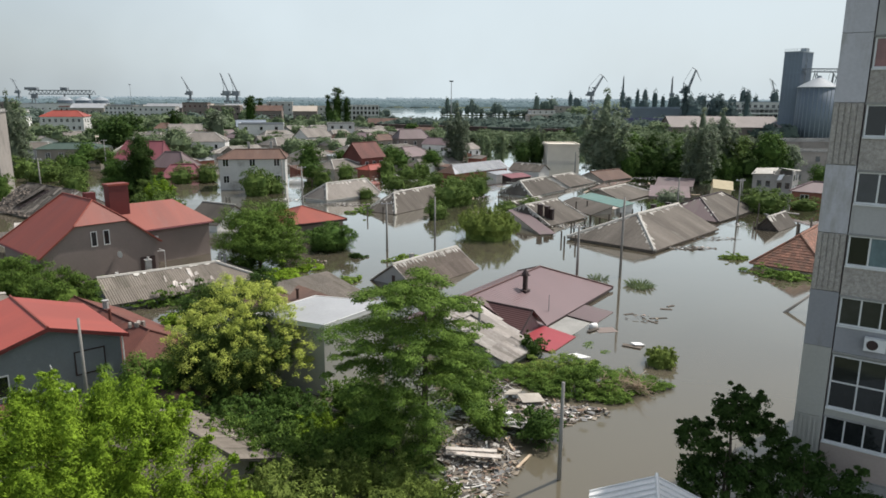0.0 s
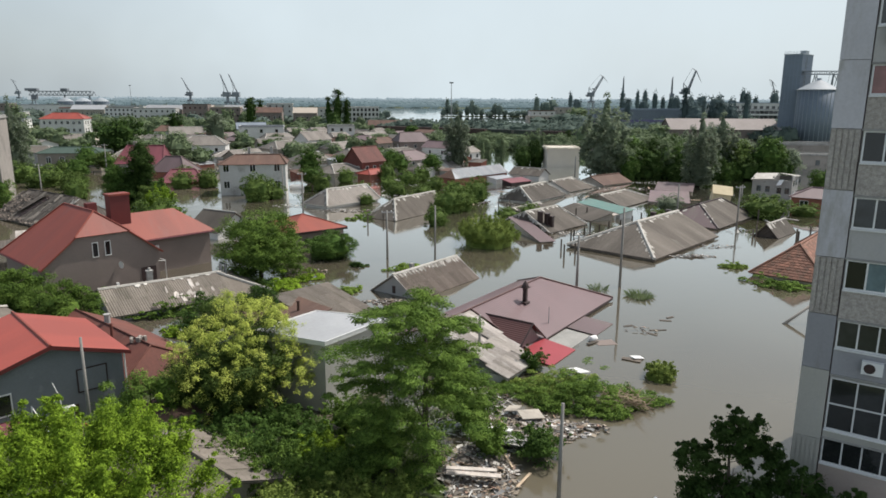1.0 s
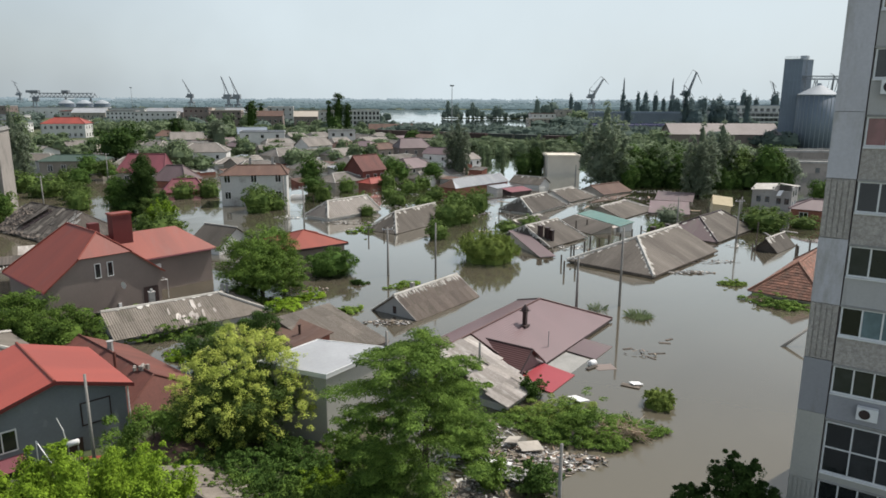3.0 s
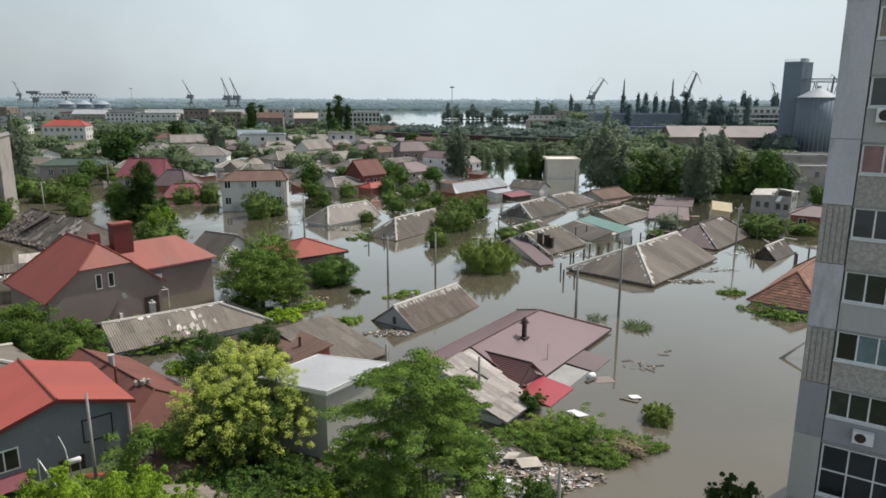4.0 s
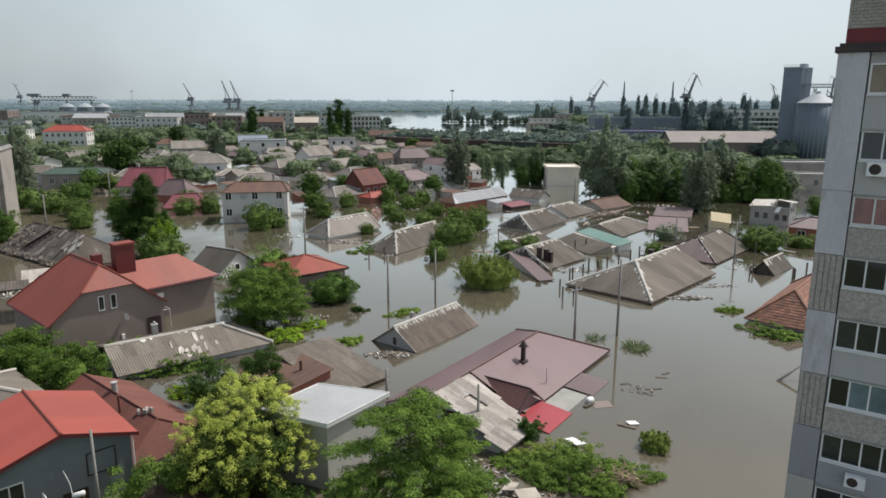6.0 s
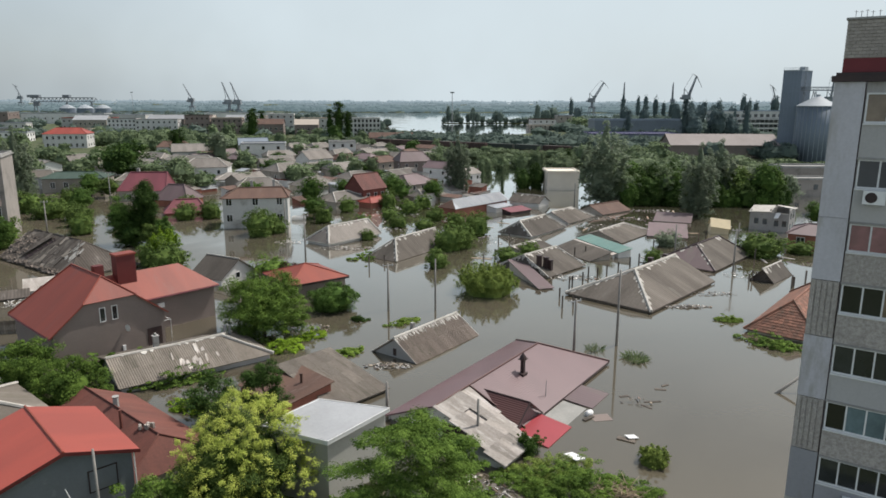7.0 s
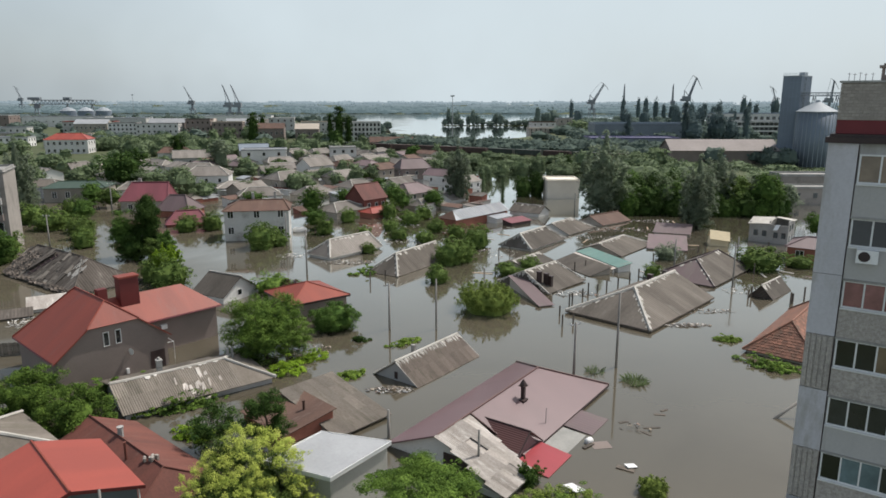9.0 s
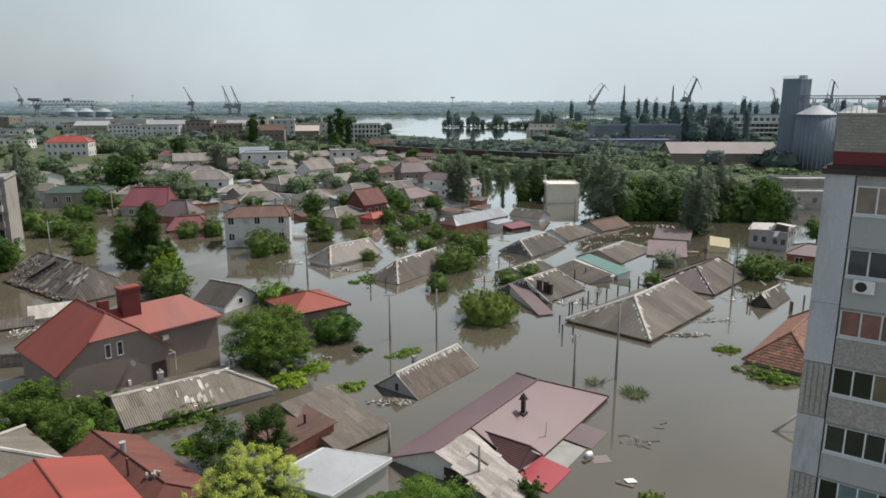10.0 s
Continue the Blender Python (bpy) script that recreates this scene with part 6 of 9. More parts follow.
for i in range(-10, 3):
    for j in range(0, 12):
        p = Vector((-40, 190, 0)) + U * (j * 15.0 - 30) + V * (i * 15.0 + 20)
        x, y = p.x + town_rng.uniform(-2, 2), p.y + town_rng.uniform(-2, 2)
        if y < 185 or y > 360 or x < -190 or x > 8 - max(0, (y - 230)) * 0.15 or min(math.hypot(x - a, y - b) for a, b in TAKEN) < 12.5 or (x < -60 and y < 235):
            continue
        ev = town_rng.uniform(1.6, 4.2)
        wall = town_rng.choice(["render_white", "render_cream", "render_cream", "render_grey"])
        roof = town_rng.choice([T, T, T, T, "rust", "mauve_far"])
        rl = {T: "grey asbestos", "rust": "rusty brown", "mauve_far": "mauve metal"}[roof]
        L, W = town_rng.uniform(9, 13), town_rng.uniform(7, 10)
        house(x, y, town_rng.choice([55, -35, 50]), L, W, ev, ev + town_rng.uniform(1.2, 2.4), roof, wall, town_rng.choice([0, 2.5]), town_rng.choice([0, 2.5]), label=f"small town house with a {rl} roof", cap_w=0.12, caps="cap" if roof == T else roof, base=-1.4, group="town houses",
              windows=((0, -L * 0.25, max(0.5, ev - 2.1), 1.0, 1.3, 1), (0, L * 0.15, max(0.5, ev - 2.1), 1.0, 1.3, 1), (3, -1, max(0.5, ev - 2.1), 1.0, 1.3, 1)))

shed_rng = random.Random(58)
SHED_WALL = {"render_white": "white", "render_cream": "cream", "brick_wall": "brick", "render_pale": "pale"}
SHED_ROOF = {"asbestos_town": "grey", "rust": "brown", "white_roof": "pale", "mauve_far": "mauve", "silver": "zinc"}
for k in range(60):
    x, y = shed_rng.uniform(-75, 10), shed_rng.uniform(166, 250)
    if x < -50 and y < 185 or abs(x - 8) < 12 and abs(y - 160) < 12:
        continue
    wall, roof = shed_rng.choice(list(SHED_WALL)), shed_rng.choice(list(SHED_ROOF))
    hgt = shed_rng.uniform(0.7, 2.2)
    lean_roof(x, y, shed_rng.choice([55, -35, 145, 235]) + shed_rng.uniform(-4, 4), shed_rng.uniform(3.5, 8), shed_rng.uniform(2.8, 4.5), hgt, hgt + shed_rng.uniform(0.3, 0.9), roof, wall, f"small {SHED_WALL[wall]} outbuilding with a {SHED_ROOF[roof]} lean-to roof")

block(35.0, 204.5, 0, 9.4, 9.5, 5.4, "box_cream", "box_cream", "plain cream rendered box building without windows", parapet=0.3)
block(-80, 304, 12, 19, 12, 7.2, "render_white", "white_roof", "long white rendered building with a flat roof", storeys=2, bays=3)
block(-48, 322, 12, 12, 10, 7.0, "render_white", "concrete", "white rendered building with a flat roof", storeys=2, bays=3)

e = house(-197.5, 362, 10, 21.5, 13, 8.4, 11.4, "red_bright", "render_white", 5, 5, label="two-storey white building with a bright red hipped roof", caps="red_bright", base=-1, group="town houses", windows=tuple((0, x, z, 1.3, 1.8, 2) for x in (-9.2, -6.4, -3.6, -0.8, 2.0, 4.8, 7.6) for z in (1.8, 5.6)) + tuple((1, x, z, 1.3, 1.8, 2) for x in (-4, 0, 4) for z in (1.8, 5.6)))
for x, y, L, H, wall, roof, words in ((-262, 418, 20, 6.5, "render_white", "white_roof", "white flat-roofed town building"), (-288, 452, 24, 7.5, "render_cream", "white_roof", "cream town building with a pale roof"), (-240, 452, 18, 7.0, "render_white", "shed_tan", "white town building with a tan roof"), (-226, 404, 15, 5.5, "render_pale", "white_roof", "pale town building with a white roof"), (-318, 505, 26, 9.0, "render_pale", "white_roof", "pale town hall with a white roof")):
    block(x, y, 9, L, 11, H, wall, roof, words + " among trees", storeys=2, bays=6)
block(-237, 512, 8, 20, 14, 12.0, "render_white", "concrete", "pale blue-white office building", storeys=4, bays=7)
block(-212, 512, 8, 30, 12, 11.6, "render_white", "concrete", "pale institutional building with rows of windows", storeys=3, bays=8)
block(-186, 524, 8, 18, 14, 14.5, "render_brown", "asbestos_far", "brown flat-roofed block in the city", storeys=3, bays=5)
block(-164, 524, 8, 22, 14, 12.5, "render_brown", "shed_tan", "brown rendered hall with a pale roof", storeys=3, bays=6)
# on these far blocks the pale wall colour stands in for haze
block(-124.7, 530, 10, 19, 13, 15.3, "render_pale", "render_pale", "weathered cream tower block in the city", storeys=4, bays=4)
block(-98, 545, 10, 30, 13, 12.0, "render_pale", "shed_tan", "long weathered concrete building", storeys=3, bays=8)
block(-58, 490, 8, 24, 13, 13.5, "render_pale", "render_pale", "four-storey pale building with bare window openings", storeys=4, bays=9, ww=1.5, wh=2.0)
house(-33, 424, 2, 27, 11, 3.6, 6.6, "rust", "render_brown", 0, 0, label="long low hall with a brown roof by the railway", caps=None, group="port halls", base=0.0)
block(-306, 598, 8, 42, 15, 10.5, "render_pale", "red_metal", "cream long building with a reddish roof", storeys=2, bays=10)
block(-404, 742, 6, 84, 24, 11.5, "render_white", "white_roof", "long white-roofed warehouse by the quay", storeys=1, bays=12)
block(-330, 700, 6, 60, 24, 11.0, "render_pale", "white_roof", "long pale warehouse by the port", storeys=1, bays=10)
block(-225, 640, 6, 40, 22, 9.0, "render_white", "shed_tan", "long pale hall with a tan roof", storeys=2, bays=10)
block(-225, 760, 6, 70, 22, 12.0, "render_white", "white_roof", "white warehouse by the port", storeys=1, bays=10)
block(-480, 720, 6, 60, 24, 13.0, "render_brown", "concrete", "brown brick port building by the quay", storeys=2, bays=8)
block(111, 412, 0, 52, 22, 6.8, "shed_blue", "shed_purple", "violet-grey clad warehouse of the port", storeys=0, parapet=0.6)
block(136, 486, 0, 66, 22, 12.6, "shed_blue", "shed_blue", "long blue-grey clad warehouse", storeys=0, parapet=0.8)
house(125, 314, -1, 49, 18, 6.6, 11.2, "shed_mauve", "render_brown", 0, 0, label="long hall with a faded pinkish gable roof", caps=None, o=0.6, group="port halls")
block(252, 572, 0, 44, 20, 12.0, "render_white", "white_roof", "white factory building with large windows", storeys=3, bays=12, ww=3.4, wh=2.6)
block(290, 640, 3, 90, 20, 17.0, "render_white", "shed_blue", "long pale factory building", storeys=2, bays=16, ww=3.2, wh=2.8)
block(109, 206, 0, 18, 9, 6.6, "render_taupe", "concrete", "grey-beige flat-roofed service building", parapet=0.5)
block(105.5, 192, 0, 19, 7, 4.6, "render_taupe", "concrete", "low grey-beige annex with dark openings", parapet=0.4, storeys=1, bays=4)
block(92, 602, 4, 40, 14, 5.0, "render_cream", "render_cream", "cream works building in the trees", storeys=2, bays=10)
block(90, 640, 6, 22, 14, 9.0, "render_white", "rust", "pale works building among the trees", storeys=2, bays=4)
block(118, 660, 6, 24, 14, 12.0, "render_cream", "white_roof", "pale works building with white roofs", storeys=2, bays=4)


for x, y, L, roof, wall, lab in ((-236, 590, 30, "white_roof", "render_brown", "brown city house with a pale gable roof"), (-205, 584, 24, "shed_tan", "render_brown", "brown city house with a tan gable roof"), (-172, 588, 26, "white_roof", "render_pale", "pale city house with a white gable roof"), (-140, 580, 22, "asbestos_town", "render_brown", "brown city house with a grey gable roof"), (-285, 560, 26, "white_roof", "render_cream", "cream city house with a pale gable roof"), (-118, 470, 18, "rust", "render_brown", "brown city house with a rusty roof"), (-92, 462, 16, "shed_tan", "render_brown", "brown city house with a tan roof")):
    house(x, y, 8, L, 15, 10.0, 13.4, roof, wall, 0, 0, label=lab, caps=None, base=-1, group="city houses", windows=tuple((0, -L / 2 + 2 + k * 3.4, z, 1.3, 1.7, 1) for k in range(int((L - 4) / 3.4) + 1) for z in (2.0, 6.0)))


def left_block():
    """Five storeys: a plain gable end, and a long side with glazed balconies."""
    L, W, H = 30, 12, 15.6
    e = block(-96.4, 123.1, 23, L, W, H, "render_taupe", "concrete", "five-storey taupe apartment block with rows of balconies", storeys=5, bays=9, sides=(0,), name="apartment_block")
    for k in range(5):
        z = 0.9 + k * 3.0
        for q in range(5):
            x = L / 2 - 2.6 - q * 5.9
            m = Mesh()
            m.box(x - 1.9, -W / 2 - 1.1, z - 0.15, x + 1.9, -W / 2 - 0.002, z)
            for x0, y0, x1, y1 in ((x - 1.9, -W / 2 - 1.1, x + 1.9, -W / 2 - 1.04), (x - 1.9, -W / 2 - 1.04, x - 1.84, -W / 2 - 0.002), (x + 1.84, -W / 2 - 1.04, x + 1.9, -W / 2 - 0.002)):
                m.box(x0, y0, z, x1, y1, z + 1.0)
            bal = part("balcony", m, ("render_pale", "shed_blue", "render_brown")[(k + 2 * q) % 3], e)
            m = Mesh()
            m.box(x - 1.88, -W / 2 - 1.02, z + 1.0, x + 1.88, -W / 2 - 0.98, z + 2.5)
            part("pane", m, "pane", bal)
            for u in range(5):
                m = Mesh()
                m.box(x - 1.9 + u * 0.94, -W / 2 - 1.08, z + 1.0, x - 1.84 + u * 0.94, -W / 2 - 1.021, z + 2.6)
                part("mullion", m, "plastic_white", bal)


left_block()


def ruin():
    e = thing("ruined_house", at(67.6, 138.4, 0, -38, 0.82), "roofless grey ruined house with broken walls", "house")
    m = Mesh()
    for x0, y0, x1, y1, h in ((-4.5, -3.5, 4.5, -3.2, 4.6), (-4.5, 3.2, 4.5, 3.5, 5.2), (-4.5, -3.2, -4.2, 3.2, 5.0), (4.2, -3.2, 4.5, 3.2, 5.6), (0, -3.2, 0.3, 3.2, 5.4)):
        m.box(x0, y0, -1, x1, y1, h)
    part("wall", m, "concrete", e)
    m = Mesh()
    m.slab([(-4.8, -3.8, 4.5), (0.4, -3.8, 4.9), (0.4, 0.8, 6.0), (-4.8, 0.8, 5.6)], 0.12)
    m.slab([(0.6, 0.5, 6.0), (4.9, -0.5, 5.6), (4.9, 3.7, 5.4), (0.6, 3.7, 5.7)], 0.12)
    part("roof_remnant", m, "cap", e)
    for x, z in ((-3.4, 1.6), (-1.4, 1.6), (1.2, 1.4), (3.0, 1.4)):
        g = Mesh()
        g.box(x, -3.54, z, x + 1.0, -3.49, z + 1.4)
        part("window", g, "pane", e)
    for y in (-2.4, 0.4):
        for z in (0.6, 3.2):
            g = Mesh()
            g.box(4.49, y, z, 4.54, y + 1.1, z + 1.4)
            part("window", g, "pane", e)
    m = Mesh()
    m.slab([(1.2, -4.4, 3.4), (2.2, -4.4, 3.5), (2.6, -3.6, 4.8), (1.6, -3.6, 4.7)], 0.05)
    part("hanging_sheet", m, "white_metal", e)


ruin()


def cream_hut():
    e = thing("hut", at(55.0, 134.4, 0, -14), "small tilted cream hut standing in the water", "hut")
    e.matrix_basis = at(55.0, 134.4, 0, -14) @ pose(0, 0, 0, 0, 6, 0)
    part("wall", body_mesh(3.6, 3.8, -0.8, 1.4, 2.7, 0, 0, 0.12), "hut_cream", e)
    for s in roof_parts(3.8, 4.2, 1.3, 2.8, 0, 0)[0]:
        m = Mesh()
        m.slab(s, 0.08)
        part("roof_slope", m, "hut_cream", e)


cream_hut()

# ---------------------------------------------------------------- silos, cranes, masts


def grain_silos():
    t = thing("silo_tower", at(153.4, 302, 0, -45), "tall blue-grey clad grain elevator tower", "tower")
    W, D = 7.4, 13.0
    m = Mesh()
    m.box(-W, 0, -1, 0, D, 38.6)
    part("tower_wall", m, "silo_steel", t)
    m = Mesh()
    for k in range(6):
        m.box(-W + W * k / 5 - 0.08, -0.08, 0, -W + W * k / 5 + 0.08, -0.002, 38.5)
    for k in range(9):
        m.box(0.002, D * k / 8 - 0.08, 0, 0.08, D * k / 8 + 0.08, 38.5)
    for z in range(6, 38, 6):
        m.box(-W - 0.02, -0.06, z, 0.02, -0.003, z + 0.15)
    part("cladding_ribs", m, "silo_steel", t)
    m = Mesh()
    m.box(-W - 0.2, -0.2, 38.6, 0.2, D + 0.2, 39.0)
    m.box(-2.4, 4.0, 39.0, -0.2, 8.0, 40.4)
    for k in range(7):
        m.tube([(-W + k * W / 6, -0.1, 39.0), (-W + k * W / 6, -0.1, 40.0)], [0.05, 0.05], 4)
    for z in (39.5, 40.0):
        m.tube([(-W, -0.1, z), (0, -0.1, z)], [0.04, 0.04], 4)
    part("tower_roof", m, "silo_roof", t)
    m = Mesh()
    for z in range(2, 36, 2):
        m.tube([(0.5, 3.0, z), (0.5, 4.4, z + 1.0), (0.5, 3.0, z + 2.0)], [0.08, 0.08, 0.08], 4)
    for y in (2.9, 4.5):
        m.tube([(0.5, y, 0), (0.5, y, 38)], [0.08, 0.08], 4)
    part("ladder", m, "crane_grey", t)
    m = Mesh()
    m.box(-W - 8.5, 1.0, -1, -W - 0.01, D, 8.6)
    m.box(-W - 8.7, 0.8, 8.6, -W - 0.012, D, 8.9)
    part("annex", m, "silo_steel", t)
    for x, y, r, h in ((158.9, 297, 7.8, 23.6), (176.4, 299, 7.8, 23.6)):
        s = thing("silo", at(x, y), "round ribbed steel grain silo with a conical roof", "silo", "grain silos")
        m = Mesh()
        m.tube([(0, 0, -1), (0, 0, h)], [r, r], 40)
        part("shell", m, "silo_steel", s, smooth=True)
        m = Mesh()
        for k in range(28):
            a = 2 * math.pi * k / 28
            m.tube([(math.cos(a) * (r + 0.02), math.sin(a) * (r + 0.02), 0), (math.cos(a) * (r + 0.02), math.sin(a) * (r + 0.02), h)], [0.14, 0.14], 4)
        tagged(part("stiffener_ring", m, "silo_roof", s), kind="stuff")
        m = Mesh()
        m.tube([(0, 0, h), (0, 0, h + 0.3), (0, 0, h + 4.2), (0, 0, h + 5.0)], [r + 0.35, r + 0.35, 1.1, 0.8], 40)
        part("cone_roof", m, "silo_roof", s, smooth=False)
    c = thing("conveyor", at(154.6, 303.4), "elevated steel conveyor gallery above the silos", "conveyor")
    m = Mesh()
    m.box(-1.5, -1, 30.2, 60, 1, 30.6)
    m.box(-1.5, -1, 31.6, 60, 1, 31.9)
    for k in range(30):
        x = -1.5 + k * 2.12
        for y in (-0.95, 0.95):
            m.tube([(x, y, 30.6), (x, y, 31.7)], [0.08, 0.08], 4)
            m.tube([(x, y, 30.6), (x + 2.12, y, 31.7)], [0.06, 0.06], 4)
    part("gallery", m, "crane_grey", c)
    for x in (6, 16, 26, 36, 46, 56):
        m = Mesh()
        for y in (-0.9, 0.9):
            m.tube([(x - 1.2, y, 24), (x, y, 30.2)], [0.15, 0.15], 5)
            m.tube([(x + 1.2, y, 24), (x, y, 30.2)], [0.15, 0.15], 5)
        part("trestle", m, "crane_grey", c)


grain_silos()


def crane(x, y, h, reach, ang, label="grey lattice portal crane on the river quay", fold=0.35):
    """A level-luffing portal crane: portal legs, tower, cab, lattice jib with a folded fly jib."""
    e = thing("crane", at(x, y, 0, ang), label, "crane", "port cranes")
    s = h / 50.0
    m = Mesh()
    for px in (-5, 5):
        for py in (-5, 5):
            m.tube([(px * s, py * s, -1), (px * 0.55 * s, py * 0.55 * s, 16 * s)], [0.6 * s, 0.5 * s], 5)
    m.box(-4 * s, -4 * s, 15 * s, 4 * s, 4 * s, 17 * s)
    part("portal", m, "crane_grey", e)
    m = Mesh()
    m.tube([(0, 0, 17 * s), (0, 0, 24 * s)], [2.0 * s, 1.7 * s], 8)
    m.box(-5.5 * s, -2.8 * s, 23 * s, 3.5 * s, 2.8 * s, 29 * s)
    m.box(-8 * s, -2 * s, 23.5 * s, -5 * s, 2 * s, 26 * s)
    part("machine_house", m, "crane_grey", e)
    m = Mesh()
    for py in (-1.2, 1.2):
        m.tube([(2 * s, py * s, 25 * s), (reach, py * 0.3 * s, h)], [0.55 * s, 0.4 * s], 4)
        m.tube([(1 * s, py * s, 28 * s), (reach - 1, py * 0.3 * s, h + 1.2 * s)], [0.5 * s, 0.35 * s], 4)
    for k in range(9):
        t, t2 = k / 9, (k + 0.5) / 9
        a = Vector((2 * s, 0, 25 * s)).lerp(Vector((reach, 0, h)), t)
        b = Vector((1 * s, 0, 28 * s)).lerp(Vector((reach - 1, 0, h + 1.2 * s)), t2)
        m.tube([a, b], [0.3 * s, 0.3 * s], 4)
    part("jib", m, "crane_grey", e)
    if fold is None:                                 # a plain jib with its stay
        m = Mesh()
        m.tube([(reach, 0, h), (-4 * s, 0, 33 * s), (-5 * s, 0, 28 * s)], [0.12 * s, 0.3 * s, 0.5 * s], 4)
        part("stay", m, "crane_grey", e)
        return e
    m = Mesh()
    tip = Vector((reach, 0, h))
    m.tube([tip + Vector((-5 * s, 0, 3.5 * s)), tip + Vector((0, 0, 0.5 * s)), tip + Vector((7 * s, 0, -12 * s * fold - 3 * s))], [0.3 * s, 0.6 * s, 0.2 * s], 4)
    m.tube([tip + Vector((-5 * s, 0, 3.5 * s)), (-4 * s, 0, 36 * s)], [0.18 * s, 0.18 * s], 4)
    m.tube([(-4 * s, 0, 36 * s), (-4 * s, 0, 28 * s)], [0.5 * s, 0.6 * s], 4)
    m.tube([(-4 * s, 0, 36 * s), (3 * s, 0, 28 * s)], [0.35 * s, 0.4 * s], 4)
    part("fly_jib", m, "crane_grey", e)
    return e


crane(214, 1012, 51, 17, 10)
crane(260, 1013, 49, 3, 80, fold=0.1)
crane(331, 1014, 49, 3, 80, fold=0.1)
crane(352, 1014, 60, 12, 0, fold=0.8)
crane(482, 1016, 46, -6, 0)
crane(560, 1016, 56, 4, 0, fold=0.6)
crane(-386, 1062, 48.5, -11, 0, fold=None)
crane(-248, 800, 45, -6.5, 0, fold=None)
crane(-238.5, 804, 45, -7.5, 0, fold=None)
crane(-1028, 1687, 58, -10, 0, fold=0.0)


def gantry_loader():
    e = thing("ship_loader", at(-604, 1092, 0, 3), "long steel ship-loader gantry over the quay", "loader")
    m = Mesh()
    for z in (22, 28):
        m.box(-44, -2, z, 52, 2, z + 1.2)
    for k in range(17):
        x = -44 + k * 6
        m.tube([(x, 0, 22), (x + 3, 0, 28.5)], [0.5, 0.5], 4)
        m.tube([(x + 3, 0, 28.5), (x + 6, 0, 22)], [0.5, 0.5], 4)
    part("bridge", m, "crane_grey", e)
    for x in (-38, 10, 48):
        m = Mesh()
        m.tube([(x - 5, 0, -1), (x, 0, 23)], [1.0, 0.8], 5)
        m.tube([(x + 5, 0, -1), (x, 0, 23)], [1.0, 0.8], 5)
        part("leg", m, "crane_grey", e)
    for box in ((-48, -4, 29.2, -30, 4, 33), (-40, -3, 16, -32, 3, 21.99), (6, -4, 29.2, 16, 4, 33)):
        m = Mesh()
        m.box(*box)
        part("machine_house", m, "crane_grey", e)
    for x in (-530, -505, -480):
        s = thing("silo", at(x, 975), "squat pale-domed storage silo", "silo", "port silos")
        m = Mesh()
        m.tube([(0, 0, -1), (0, 0, 14)], [10.5, 10.5], 24)
        part("shell", m, "silo_steel", s)
        m = Mesh()
        m.tube([(0, 0, 14), (0, 0, 17.5), (0, 0, 19.2)], [10.8, 5.5, 0.6], 24)
        part("dome", m, "silo_roof", s)


gantry_loader()


def mast(x, y, h):
    e = thing("floodlight_mast", at(x, y), "tall steel floodlight mast with a lamp ring", "mast", "masts")
    m = Mesh()
    m.tube([(0, 0, -1), (0, 0, h)], [0.45, 0.2], 8)
    part("pole", m, "metal_grey", e)
    m = Mesh()
    m.tube([(0, 0, h - 0.6), (0, 0, h + 0.4)], [1.6, 1.8], 10)
    part("lamp_ring", m, "crane_grey", e)


mast(6, 553, 32)
mast(-440, 980, 36)
mast(150, 700, 30)


def wagons():
    rng = random.Random(6)
    for k in range(13):
        x = -62 + k * 13.0
        e = thing("freight_wagon", at(x, rail_y(x) + 5, 0, -32), "dark boxy freight wagon standing on the embankment", "wagon", "freight train")
        m = Mesh()
        m.box(-6.9, -1.5, 1.9, 6.9, 1.5, 4.3)
        for q in range(7):
            m.box(-6.8 + q * 2.25, -1.56, 1.9, -6.65 + q * 2.25, -1.503, 4.25)
        part("body", m, rng.choice(["wagon_brown", "wagon_brown", "wagon_green"]), e)
        m = Mesh()
        for wx in (-5, -3.4, 3.4, 5):
            m.tube([(wx, -1.0, 1.45), (wx, 1.0, 1.45)], [0.45, 0.45], 10)
        m.box(-6.8, -1.1, 1.55, 6.8, 1.1, 1.89)
        part("bogie_frame", m, "black_metal", e)
    m = Mesh()
    m.slab([(-90, rail_y(-90), 1.0), (120, rail_y(120), 1.0), (124, rail_y(120) + 9, 1.0), (-86, rail_y(-90) + 9, 1.0)], 1.6)
    tagged(part("embankment", m, "soil"), "railway embankment of dark ballast", "embankment", kind="structure")


wagons()

# ---------------------------------------------------------------- poles


def utility_pole(x, y, h, label="weathered concrete utility pole standing in the flood", arms=1, r=0.13, lean=0.0, base=-1.5, ang=0.0, mat="pole_concrete"):
    e = thing("utility_pole", at(x, y, 0, ang) @ pose(0, 0, 0, 0, lean, 0), label, "pole", "utility poles")
    m = Mesh()
    m.tube([(0, 0, base), (0, 0, h)], [r * 1.25, r * 0.8], 8)
    part("shaft", m, mat, e, smooth=True)
    for k in range(arms):
        z = h - 0.3 - 0.55 * k
        m = Mesh()
        m.box(-0.7, -0.05, z, 0.7, 0.05, z + 0.09)
        c = part("crossarm", m, "metal_grey", e)
        for px in (-0.6, 0.6):
            i = Mesh()
            i.tube([(px, 0, z + 0.09), (px, 0, z + 0.17), (px, 0, z + 0.26)], [0.03, 0.06, 0.04], 6)
            part("insulator", i, "white_metal", c)
    return e


utility_pole(-6.9, 82.1, 6.0, ang=20)
utility_pole(-1.0, 82.1, 6.6, arms=0, r=0.11)
utility_pole(13.6, 66.9, 6.0, ang=30)
